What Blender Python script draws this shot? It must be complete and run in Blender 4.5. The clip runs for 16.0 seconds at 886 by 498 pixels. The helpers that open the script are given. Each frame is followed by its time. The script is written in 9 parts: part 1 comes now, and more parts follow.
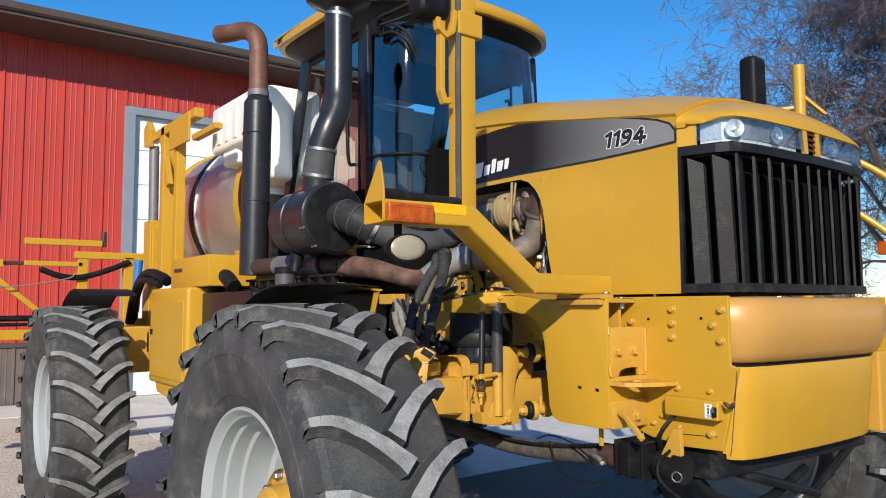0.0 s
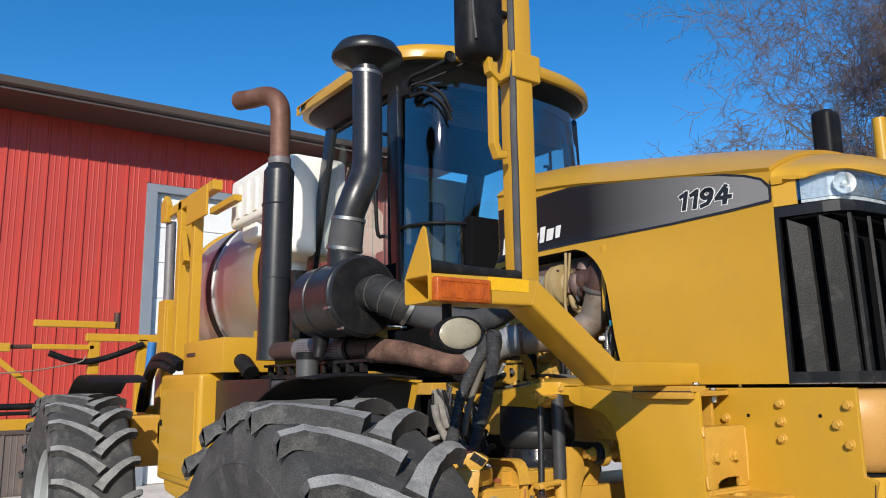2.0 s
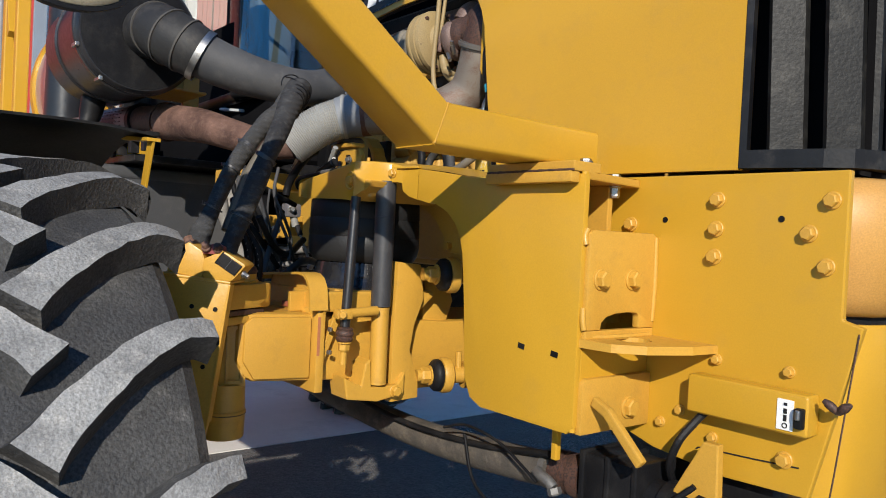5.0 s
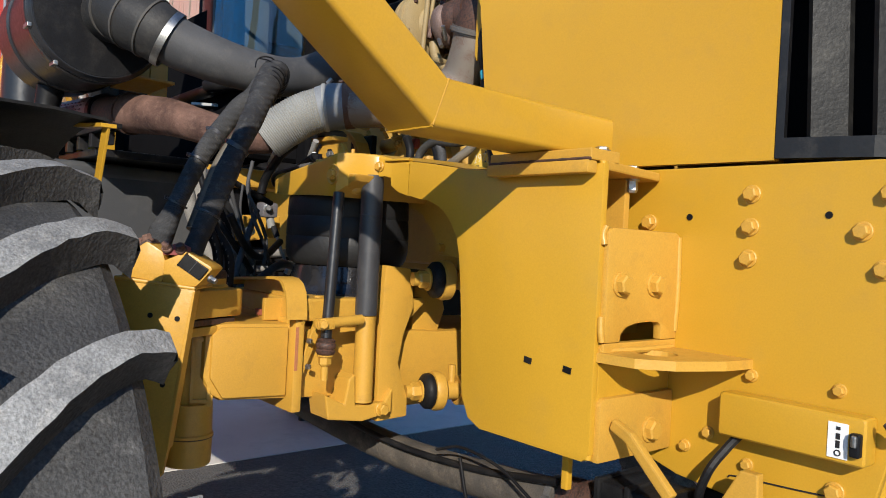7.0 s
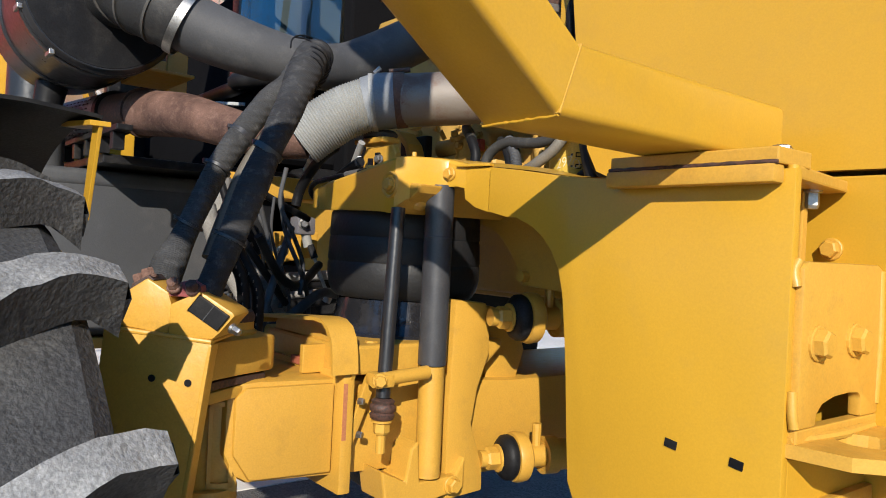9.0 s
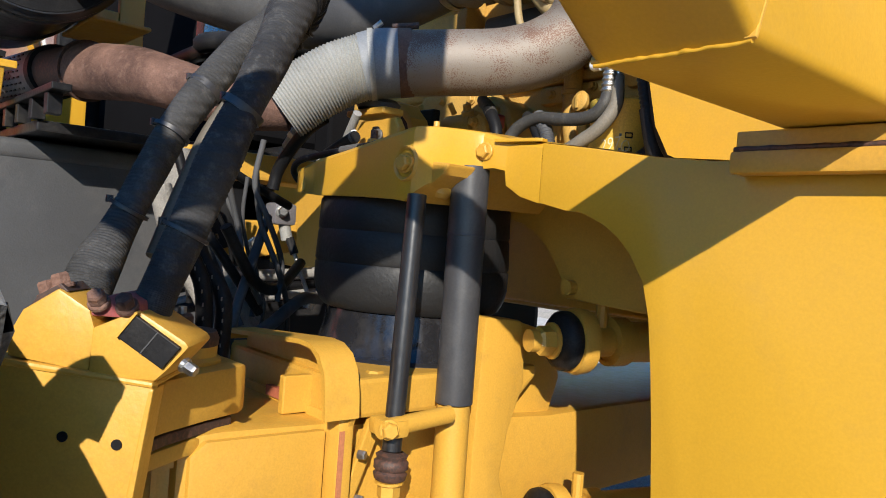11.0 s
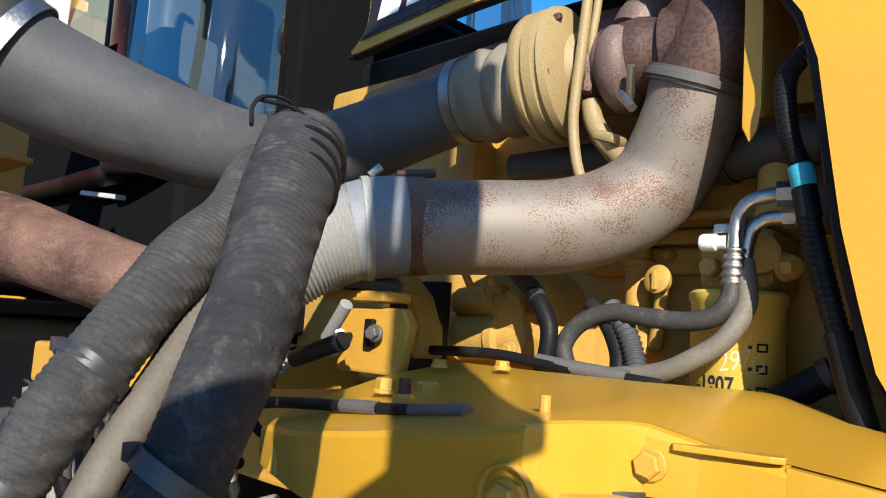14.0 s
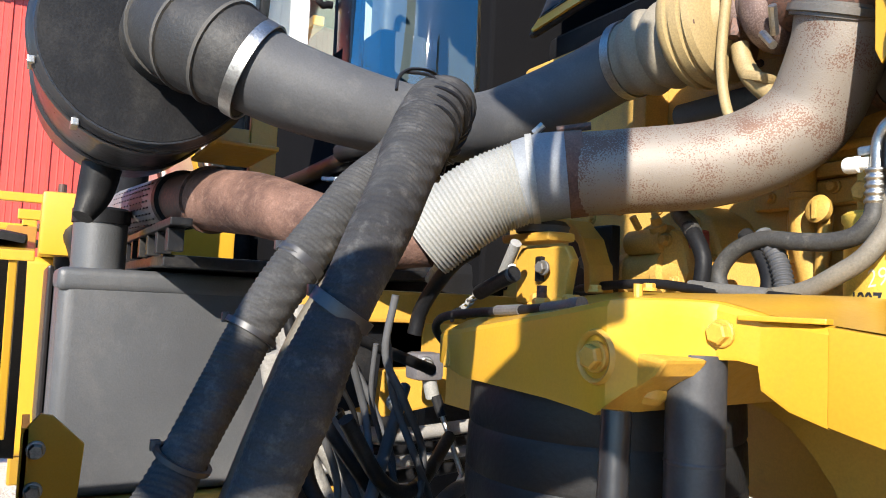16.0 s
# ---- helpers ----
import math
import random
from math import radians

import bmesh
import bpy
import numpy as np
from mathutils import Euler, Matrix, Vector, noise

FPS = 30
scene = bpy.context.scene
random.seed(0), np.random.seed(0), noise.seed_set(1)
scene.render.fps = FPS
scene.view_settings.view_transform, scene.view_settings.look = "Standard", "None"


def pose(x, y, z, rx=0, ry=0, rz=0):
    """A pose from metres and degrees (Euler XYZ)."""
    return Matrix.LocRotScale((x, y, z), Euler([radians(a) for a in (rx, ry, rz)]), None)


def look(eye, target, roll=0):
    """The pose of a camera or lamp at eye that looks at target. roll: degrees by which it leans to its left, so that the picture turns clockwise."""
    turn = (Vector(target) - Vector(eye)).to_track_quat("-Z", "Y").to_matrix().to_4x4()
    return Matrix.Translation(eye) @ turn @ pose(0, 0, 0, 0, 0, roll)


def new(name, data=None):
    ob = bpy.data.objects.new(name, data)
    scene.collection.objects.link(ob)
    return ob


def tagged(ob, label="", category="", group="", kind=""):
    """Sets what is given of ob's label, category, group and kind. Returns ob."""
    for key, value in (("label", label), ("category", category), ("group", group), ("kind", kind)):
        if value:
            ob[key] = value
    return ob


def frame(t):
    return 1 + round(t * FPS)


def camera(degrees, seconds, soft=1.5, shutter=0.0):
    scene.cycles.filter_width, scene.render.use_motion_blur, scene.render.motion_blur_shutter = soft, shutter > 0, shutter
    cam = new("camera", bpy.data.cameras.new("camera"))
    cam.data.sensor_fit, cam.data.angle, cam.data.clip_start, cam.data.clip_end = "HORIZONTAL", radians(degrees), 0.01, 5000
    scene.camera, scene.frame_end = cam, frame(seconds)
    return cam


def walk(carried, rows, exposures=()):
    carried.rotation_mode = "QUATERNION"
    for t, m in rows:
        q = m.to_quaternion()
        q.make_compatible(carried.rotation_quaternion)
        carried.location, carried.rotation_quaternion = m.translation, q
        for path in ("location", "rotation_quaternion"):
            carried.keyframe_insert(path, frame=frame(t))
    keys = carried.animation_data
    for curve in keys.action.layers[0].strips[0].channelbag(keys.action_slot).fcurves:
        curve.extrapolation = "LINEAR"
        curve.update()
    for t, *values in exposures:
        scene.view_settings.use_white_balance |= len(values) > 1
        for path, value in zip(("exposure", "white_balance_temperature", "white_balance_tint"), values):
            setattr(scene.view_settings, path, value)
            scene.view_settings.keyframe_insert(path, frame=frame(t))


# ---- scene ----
cam = camera(60.9, 16.0, soft=1.0)
METRES, EYE, TILT, LEAN, TURN = 3.4, 1.765, 0.0, 0.0, 53.1
ROWS = [
    (0.0, 0.0, 0.0, 0.0, 0.02, 4.34, 0.21),
    (0.5, 0.0016, 0.0572, 0.0089, 0.81, 6.23, -0.01),
    (1.0, -0.009, 0.1004, 0.0154, 1.29, 8.33, 0.45),
    (1.5, -0.0213, 0.1235, 0.0194, 1.56, 9.91, 0.73),
    (2.0, -0.0303, 0.1413, 0.0202, 1.74, 9.99, 0.76),
    (2.5, -0.0244, 0.171, 0.0156, 2.47, 8.94, 0.35),
    (3.0, 0.005, 0.2247, 0.008, 3.64, 6.93, -0.25),
    (3.5, 0.0332, 0.2919, -0.0019, 3.08, 3.79, -0.8),
    (4.0, 0.056, 0.3696, -0.0167, 0.84, 0.83, -1.41),
    (4.5, 0.0847, 0.4262, -0.0282, -1.21, -0.78, -2.49),
    (7.0, 0.0899, 0.5093, -0.0377, -3.43, -0.36, -3.03),
    (7.5, 0.0755, 0.5341, -0.0311, -3.3, -0.06, -2.29),
    (8.0, 0.067, 0.558, -0.029, -2.45, -0.14, -2.17),
    (8.5, 0.0683, 0.5916, -0.0291, -1.36, -0.17, -2.37),
    (9.0, 0.0653, 0.6215, -0.026, -1.31, -0.2, -2.82),
    (11.5, 0.0395, 0.749, -0.0216, -4.03, -0.63, -4.43),
    (12.0, 0.0348, 0.7882, -0.0053, -3.51, 0.5, -4.77),
    (12.5, 0.025, 0.823, 0.0097, -4.28, 1.96, -4.26),
    (13.0, 0.0163, 0.8396, 0.0264, -6.38, 3.66, -4.2),
    (13.5, 0.0102, 0.8513, 0.0328, -8.72, 5.52, -4.16),
    (14.0, 0.0079, 0.8579, 0.0335, -9.72, 6.33, -4.06),
    (14.5, 0.009, 0.8591, 0.032, -9.27, 6.55, -3.89),
    (15.0, 0.0049, 0.8568, 0.0302, -7.94, 6.35, -3.42),
    (15.5, 0.0108, 0.8409, 0.0271, -1.75, 5.25, -2.78),
    (16.0, 0.0355, 0.8109, 0.0154, 8.32, 3.9, -2.68),
]
walk(cam, [(t, pose(0, 0, EYE, TILT, LEAN, TURN) @ pose(METRES * x, METRES * y, METRES * z, 90 + pitch, roll, yaw)) for t, x, y, z, yaw, pitch, roll in ROWS],
     [(0.0, -0.01), (1.5, -0.05), (3.0, -0.22), (3.6, -0.23), (4.3, -0.06), (8.0, 0.15), (9.0, 0.27), (11.0, 0.42), (12.2, 1.0), (12.7, 1.20), (13.1, 1.05), (13.6, 0.66), (14.5, 0.62), (15.0, 1.0), (15.5, 1.06), (16.0, 1.14)])

# ---- light ----
SUN = Vector((1.11, -1.0, 0.72)).normalized()        # towards the sun
world = bpy.data.worlds.new("sky")
scene.world = world
world.use_nodes = True
wn, wl = world.node_tree.nodes, world.node_tree.links
sky = wn.new("ShaderNodeTexSky")
sky.sky_type = "NISHITA"
sky.sun_disc = False
sky.sun_elevation = math.asin(SUN.z)
sky.sun_rotation = math.atan2(SUN.x, SUN.y)
sky.air_density, sky.dust_density, sky.ozone_density = 1.0, 0.1, 5.0
tone = wn.new("ShaderNodeHueSaturation")
tone.inputs["Saturation"].default_value, tone.inputs["Value"].default_value = 1.26, 1.27
wl.new(sky.outputs[0], tone.inputs["Color"])
wl.new(tone.outputs[0], wn["Background"].inputs[0])
wn["Background"].inputs[1].default_value = 0.134
sun_data = bpy.data.lights.new("sun", "SUN")
sun_data.energy, sun_data.angle, sun_data.color = 5.9, radians(0.55), (1.0, 0.93, 0.82)
sun = new("sun", sun_data)
sun.matrix_world = look(SUN * 50, (0, 0, 0))


# ---- materials ----
def material(name, base, rough=0.5, metal=0.0, second=None, scale=8.0, amount=0.5, bump=0.0, bump_scale=60.0, coat=0.0,
             dirt=None, dirt_amount=0.0, dirt_scale=3.0, vary=0.0, spec=0.5, rough_vary=0.12, grit=0.16, grit_scale=330.0):
    """A surface with a base colour, broad blotches of a second one, grime with shape of its own, and fine relief."""
    m = bpy.data.materials.new(name)
    m.use_nodes = True
    n, l = m.node_tree.nodes, m.node_tree.links
    b = n["Principled BSDF"]
    b.inputs["Metallic"].default_value = metal
    b.inputs["Specular IOR Level"].default_value = spec
    b.inputs["Coat Weight"].default_value = coat
    b.inputs["Coat Roughness"].default_value = 0.12
    tc = n.new("ShaderNodeTexCoord")
    if second is None:
        second = tuple(c * 0.82 for c in base)
    big = n.new("ShaderNodeTexNoise")
    big.inputs["Scale"].default_value, big.inputs["Detail"].default_value = scale, 6.0
    l.new(tc.outputs["Object"], big.inputs["Vector"])
    ramp = n.new("ShaderNodeMapRange")
    ramp.inputs[1].default_value, ramp.inputs[2].default_value = 0.38, 0.66
    ramp.inputs[4].default_value = amount
    l.new(big.outputs[0], ramp.inputs[0])
    mix = n.new("ShaderNodeMixRGB")
    mix.inputs[1].default_value, mix.inputs[2].default_value = (*base, 1), (*second, 1)
    l.new(ramp.outputs[0], mix.inputs[0])
    out = mix.outputs[0]
    fine = n.new("ShaderNodeTexNoise")
    fine.inputs["Scale"].default_value, fine.inputs["Detail"].default_value = bump_scale, 4.0
    l.new(tc.outputs["Object"], fine.inputs["Vector"])
    if dirt:
        spots = n.new("ShaderNodeTexNoise")
        spots.inputs["Scale"].default_value, spots.inputs["Detail"].default_value, spots.inputs["Roughness"].default_value = dirt_scale, 9.0, 0.7
        l.new(tc.outputs["Object"], spots.inputs["Vector"])
        dr = n.new("ShaderNodeMapRange")
        dr.inputs[1].default_value, dr.inputs[2].default_value, dr.inputs[4].default_value = 0.52, 0.68, dirt_amount
        l.new(spots.outputs[0], dr.inputs[0])
        mx = n.new("ShaderNodeMixRGB")
        mx.inputs[2].default_value = (*dirt, 1)
        l.new(dr.outputs[0], mx.inputs[0])
        l.new(out, mx.inputs[1])
        out = mx.outputs[0]
    if vary:
        info = n.new("ShaderNodeObjectInfo")
        hs = n.new("ShaderNodeHueSaturation")
        vr = n.new("ShaderNodeMapRange")
        vr.inputs[3].default_value, vr.inputs[4].default_value = 1 - vary, 1 + vary
        l.new(info.outputs["Random"], vr.inputs[0])
        l.new(vr.outputs[0], hs.inputs["Value"])
        l.new(out, hs.inputs["Color"])
        out = hs.outputs[0]
    if grit:
        gn, gr, gv = n.new("ShaderNodeTexNoise"), n.new("ShaderNodeMapRange"), n.new("ShaderNodeHueSaturation")
        gn.inputs["Scale"].default_value, gn.inputs["Detail"].default_value, gn.inputs["Roughness"].default_value = grit_scale, 3.0, 0.65
        gr.inputs[1].default_value, gr.inputs[2].default_value = 0.3, 0.7
        gr.inputs[3].default_value, gr.inputs[4].default_value = 1 - grit, 1 + grit
        l.new(tc.outputs["Object"], gn.inputs["Vector"])
        l.new(gn.outputs[0], gr.inputs[0])
        l.new(gr.outputs[0], gv.inputs["Value"])
        l.new(out, gv.inputs["Color"])
        out = gv.outputs[0]
    l.new(out, b.inputs["Base Color"])
    rr = n.new("ShaderNodeMapRange")
    rr.inputs[3].default_value, rr.inputs[4].default_value = max(0.02, rough - rough_vary), min(1.0, rough + rough_vary)
    l.new(fine.outputs[0], rr.inputs[0])
    l.new(rr.outputs[0], b.inputs["Roughness"])
    if bump:
        bp = n.new("ShaderNodeBump")
        bp.inputs["Strength"].default_value, bp.inputs["Distance"].default_value = bump, 0.004
        l.new(fine.outputs[0], bp.inputs["Height"])
        l.new(bp.outputs[0], b.inputs["Normal"])
    return m


YEL = (0.492, 0.269, 0.023)
paint = material("yellow_paint", YEL, 0.32, second=(0.457, 0.248, 0.020), scale=2.2, amount=0.7, bump=0.04, bump_scale=180, coat=0.12, spec=0.38,
                 dirt=(0.38, 0.225, 0.045), dirt_amount=0.24, dirt_scale=9, rough_vary=0.06, grit=0.05)
paint_frame = material("yellow_chassis_paint", (0.50, 0.271, 0.038), 0.42, second=(0.46, 0.249, 0.036), scale=4, amount=0.7, bump=0.18, bump_scale=70,
                       dirt=(0.26, 0.150, 0.040), dirt_amount=0.26, dirt_scale=26, grit=0.08)
paint_engine = material("yellow_engine_paint", (0.47, 0.276, 0.064), 0.55, second=(0.38, 0.235, 0.060), scale=9, amount=0.8, spec=0.25, bump=0.25, bump_scale=70,
                        dirt=(0.26, 0.175, 0.075), dirt_amount=0.45, dirt_scale=22)
bumper_tan = material("tan_plastic", (0.48, 0.25, 0.06), 0.38, second=(0.44, 0.23, 0.055), scale=3, bump=0.03, bump_scale=150, coat=0.2)
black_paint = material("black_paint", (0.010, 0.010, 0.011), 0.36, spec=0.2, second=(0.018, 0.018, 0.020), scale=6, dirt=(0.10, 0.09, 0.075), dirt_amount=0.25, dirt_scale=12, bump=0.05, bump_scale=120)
black_plastic = material("black_plastic", (0.007, 0.007, 0.008), 0.5, spec=0.15, grit=0.3, second=(0.016, 0.016, 0.017), scale=10, bump=0.1, bump_scale=200, dirt=(0.06, 0.055, 0.048), dirt_amount=0.18, dirt_scale=10)
matte_black = material("matte_black_trim", (0.008, 0.008, 0.009), 0.9, spec=0.0, scale=8)
grille_dust = material("dusty_black_metal", (0.009, 0.009, 0.009), 0.5, spec=0.2, second=(0.020, 0.019, 0.018), scale=5, amount=0.8, bump=0.2, bump_scale=140, dirt=(0.075, 0.07, 0.06), dirt_amount=0.3, dirt_scale=14)
tank_plastic = material("faded_black_poly", (0.048, 0.049, 0.052), 0.5, grit=0.10, second=(0.074, 0.076, 0.079), scale=3, amount=0.8, bump=0.15, bump_scale=220, dirt=(0.14, 0.13, 0.12), dirt_amount=0.25, dirt_scale=5)
rubber = material("tyre_rubber", (0.030, 0.030, 0.031), 0.75, second=(0.062, 0.061, 0.059), scale=6, amount=0.8, bump=0.7, bump_scale=150, grit=0.5, grit_scale=200.0, dirt=(0.15, 0.145, 0.135), dirt_amount=0.55, dirt_scale=8)
lug_top = material("worn_lug_face", (0.24, 0.24, 0.235), 0.85, vary=0.12, second=(0.13, 0.13, 0.13), scale=14, amount=0.8, bump=0.8, bump_scale=120, grit=0.35, grit_scale=260.0, dirt=(0.33, 0.32, 0.30), dirt_amount=0.7, dirt_scale=26)
rim_paint = material("silver_white_rim_paint", (0.31, 0.33, 0.335), 0.35, second=(0.27, 0.285, 0.29), scale=4, bump=0.05, bump_scale=100, dirt=(0.3, 0.28, 0.25), dirt_amount=0.3, dirt_scale=7)
hose_rubber = material("grey_rubber_tube", (0.046, 0.047, 0.051), 0.62, grit=0.10, spec=0.3, second=(0.075, 0.075, 0.077), scale=7, amount=0.8, bump=0.12, bump_scale=220, dirt=(0.14, 0.135, 0.125), dirt_amount=0.35, dirt_scale=12)
pipe_black = material("black_pipe", (0.013, 0.013, 0.015), 0.33, second=(0.022, 0.022, 0.024), scale=8, bump=0.08, bump_scale=80, dirt=(0.10, 0.09, 0.08), dirt_amount=0.12, dirt_scale=14)
steel = material("bright_steel", (0.42, 0.415, 0.40), 0.42, metal=1.0, second=(0.30, 0.29, 0.275), scale=26, amount=0.8, bump=0.12, bump_scale=220, dirt=(0.16, 0.14, 0.12), dirt_amount=0.4, dirt_scale=40)
dusty_steel = material("dusty_steel", (0.13, 0.125, 0.12), 0.55, metal=0.4, second=(0.09, 0.085, 0.08), scale=30, bump=0.1, dirt=(0.22, 0.20, 0.17), dirt_amount=0.4, dirt_scale=40)
stainless = material("stainless_steel", (0.70, 0.69, 0.69), 0.46, metal=1.0, second=(0.50, 0.48, 0.46), scale=2, bump=0.02, bump_scale=30, rough_vary=0.05)
glass_lamp = material("lamp_lens", (0.75, 0.77, 0.75), 0.12, second=(0.6, 0.62, 0.58), scale=30, bump=0.2, bump_scale=90)
old_lens = material("yellowed_ribbed_lens", (0.33, 0.29, 0.21), 0.3, second=(0.25, 0.22, 0.155), scale=18, bump=0.1, bump_scale=60)
grey_canvas = material("grey_canvas_wrap", (0.25, 0.235, 0.21), 0.85, second=(0.16, 0.15, 0.135), scale=25, amount=0.8, bump=0.5, bump_scale=180)
amber = material("amber_plastic", (0.46, 0.095, 0.010), 0.25, second=(0.27, 0.045, 0.006), scale=34, amount=0.7, bump=0.1, bump_scale=120)
white_poly = material("white_poly", (0.78, 0.77, 0.72), 0.42, second=(0.70, 0.69, 0.64), scale=3, bump=0.05, bump_scale=40, dirt=(0.45, 0.42, 0.36), dirt_amount=0.2, dirt_scale=5)
label_white = material("white_sticker", (0.8, 0.8, 0.78), 0.4, scale=20)
decal_black = material("decal_black", (0.02, 0.02, 0.022), 0.25, scale=20)
blue_paint = material("blue_rod_sleeve", (0.03, 0.16, 0.42), 0.35, scale=10)
cab_trim = material("cab_interior_grey", (0.06, 0.065, 0.07), 0.6, second=(0.09, 0.095, 0.1), scale=8)
seat_red = material("red_cloth", (0.30, 0.05, 0.05), 0.8, scale=30, bump=0.3)
lamp_silver = material("lamp_reflector", (0.80, 0.81, 0.80), 0.28, metal=0.15, second=(0.78, 0.79, 0.79), scale=30, bump=0.2, bump_scale=60)


def speckled(name, grey, rust, cover, scale=34.0, rough=0.62, metal=0.35):
    """Heat-greyed steel pipe with pinhead rust that gathers in patches."""
    m = bpy.data.materials.new(name)
    m.use_nodes = True
    n, l = m.node_tree.nodes, m.node_tree.links
    b = n["Principled BSDF"]
    tc = n.new("ShaderNodeTexCoord")
    spots, patch = n.new("ShaderNodeTexNoise"), n.new("ShaderNodeTexNoise")
    spots.inputs["Scale"].default_value, spots.inputs["Detail"].default_value = scale * 6, 3.0
    patch.inputs["Scale"].default_value, patch.inputs["Detail"].default_value = scale * 0.24, 4.0
    for s in (spots, patch):
        l.new(tc.outputs["Object"], s.inputs["Vector"])
    add = n.new("ShaderNodeMath")
    add.operation = "MULTIPLY_ADD"
    add.inputs[1].default_value = 0.75
    l.new(patch.outputs[0], add.inputs[0])
    l.new(spots.outputs[0], add.inputs[2])
    ramp = n.new("ShaderNodeMapRange")
    ramp.inputs[1].default_value, ramp.inputs[2].default_value = 1.06 - cover, 1.14 - cover
    l.new(add.outputs[0], ramp.inputs[0])
    mix = n.new("ShaderNodeMixRGB")
    mix.inputs[1].default_value, mix.inputs[2].default_value = (*grey, 1), (*rust, 1)
    l.new(ramp.outputs[0], mix.inputs[0])
    l.new(mix.outputs[0], b.inputs["Base Color"])
    b.inputs["Roughness"].default_value, b.inputs["Metallic"].default_value = rough, metal
    bp = n.new("ShaderNodeBump")
    bp.inputs["Strength"].default_value, bp.inputs["Distance"].default_value = 0.25, 0.002
    l.new(spots.outputs[0], bp.inputs["Height"])
    l.new(bp.outputs[0], b.inputs["Normal"])
    return m


pipe_rust = speckled("heat_greyed_pipe", (0.200, 0.172, 0.145), (0.135, 0.075, 0.052), 0.155, scale=80.0)
pipe_rusty = material("rusted_pipe", (0.062, 0.034, 0.027), 0.85, second=(0.18, 0.102, 0.076), scale=11, amount=0.95, bump=0.5, bump_scale=170, spec=0.2, dirt=(0.24, 0.15, 0.115), dirt_amount=0.4, dirt_scale=48, grit=0.2)
# Dark rust, set lower still so the outlet elbow carries hood shade.
rust_dark = speckled("dark_rust", (0.055, 0.034, 0.028), (0.10, 0.05, 0.036), 0.22)
cast_rust = speckled("cast_iron_turbine", (0.185, 0.130, 0.115), (0.130, 0.085, 0.072), 0.22, scale=70.0)
flex_grey = material("grey_flex_pipe", (0.29, 0.285, 0.265), 0.6, metal=0.2, second=(0.22, 0.215, 0.20), scale=12, bump=0.1)
shield_grey = material("perforated_shield", (0.17, 0.16, 0.165), 0.55, metal=0.3, second=(0.11, 0.10, 0.105), scale=15)


def woven(name, base, dusty, pitch=420.0):
    """Braided hose sleeve: fine cross ribs and lint."""
    m = material(name, base, 0.85, second=dusty, scale=16, amount=0.8, bump=0.2, bump_scale=600, grit=0.22, grit_scale=500.0, spec=0.25, dirt=(0.14, 0.135, 0.13), dirt_amount=0.32, dirt_scale=60)
    n, l = m.node_tree.nodes, m.node_tree.links
    tc = n.new("ShaderNodeTexCoord")
    wv = n.new("ShaderNodeTexWave")
    wv.wave_type, wv.bands_direction = "BANDS", "Z"
    wv.inputs["Scale"].default_value, wv.inputs["Distortion"].default_value = pitch / 6.283 / 3, 0.6
    l.new(tc.outputs["Object"], wv.inputs["Vector"])
    bp = n.new("ShaderNodeBump")
    bp.inputs["Strength"].default_value, bp.inputs["Distance"].default_value = 0.6, 0.002
    l.new(wv.outputs[1], bp.inputs["Height"])
    b = n["Principled BSDF"]
    if b.inputs["Normal"].links:
        l.new(b.inputs["Normal"].links[0].from_socket, bp.inputs["Normal"])
    l.new(bp.outputs[0], b.inputs["Normal"])
    return m


sleeve = woven("braided_sleeve", (0.032, 0.032, 0.033), (0.056, 0.055, 0.055))
sleeve_dark = woven("dark_braided_sleeve", (0.020, 0.020, 0.022), (0.038, 0.038, 0.039))


def pane_material(name, tint, rough=0.0, gloss=0.06, slant=1.15):
    """A thin pane: clear with a tint head-on, mirror-like at a slant, alike from both sides."""
    m = bpy.data.materials.new(name)
    m.use_nodes = True
    n, l = m.node_tree.nodes, m.node_tree.links
    n.remove(n["Principled BSDF"])
    tr, gl, mx, lw = n.new("ShaderNodeBsdfTransparent"), n.new("ShaderNodeBsdfGlossy"), n.new("ShaderNodeMixShader"), n.new("ShaderNodeLayerWeight")
    pw, ml = n.new("ShaderNodeMath"), n.new("ShaderNodeMath")
    tr.inputs[0].default_value = (*tint, 1)
    gl.inputs["Roughness"].default_value = rough
    lw.inputs[0].default_value = 0.5
    pw.operation, ml.operation = "POWER", "MULTIPLY_ADD"
    pw.inputs[1].default_value = slant
    ml.inputs[1].default_value, ml.inputs[2].default_value = 1 - gloss, gloss
    l.new(lw.outputs["Facing"], pw.inputs[0])
    l.new(pw.outputs[0], ml.inputs[0])
    l.new(ml.outputs[0], mx.inputs[0])
    l.new(tr.outputs[0], mx.inputs[1])
    l.new(gl.outputs[0], mx.inputs[2])
    l.new(mx.outputs[0], n["Material Output"].inputs[0])
    return m


clear_glass = pane_material("clear_cab_glass", (0.86, 0.94, 0.93), 0.012, 0.05, 3.0)
cab_glass = pane_material("tinted_cab_glass", (0.70, 0.85, 0.83), 0.012, 0.05)


# ---- builders ----
def thing(name, at, label, category, group="", kind=""):
    e = new(name)
    e.location = at
    e.empty_display_size = 0.2
    return tagged(e, label, category, group, kind)


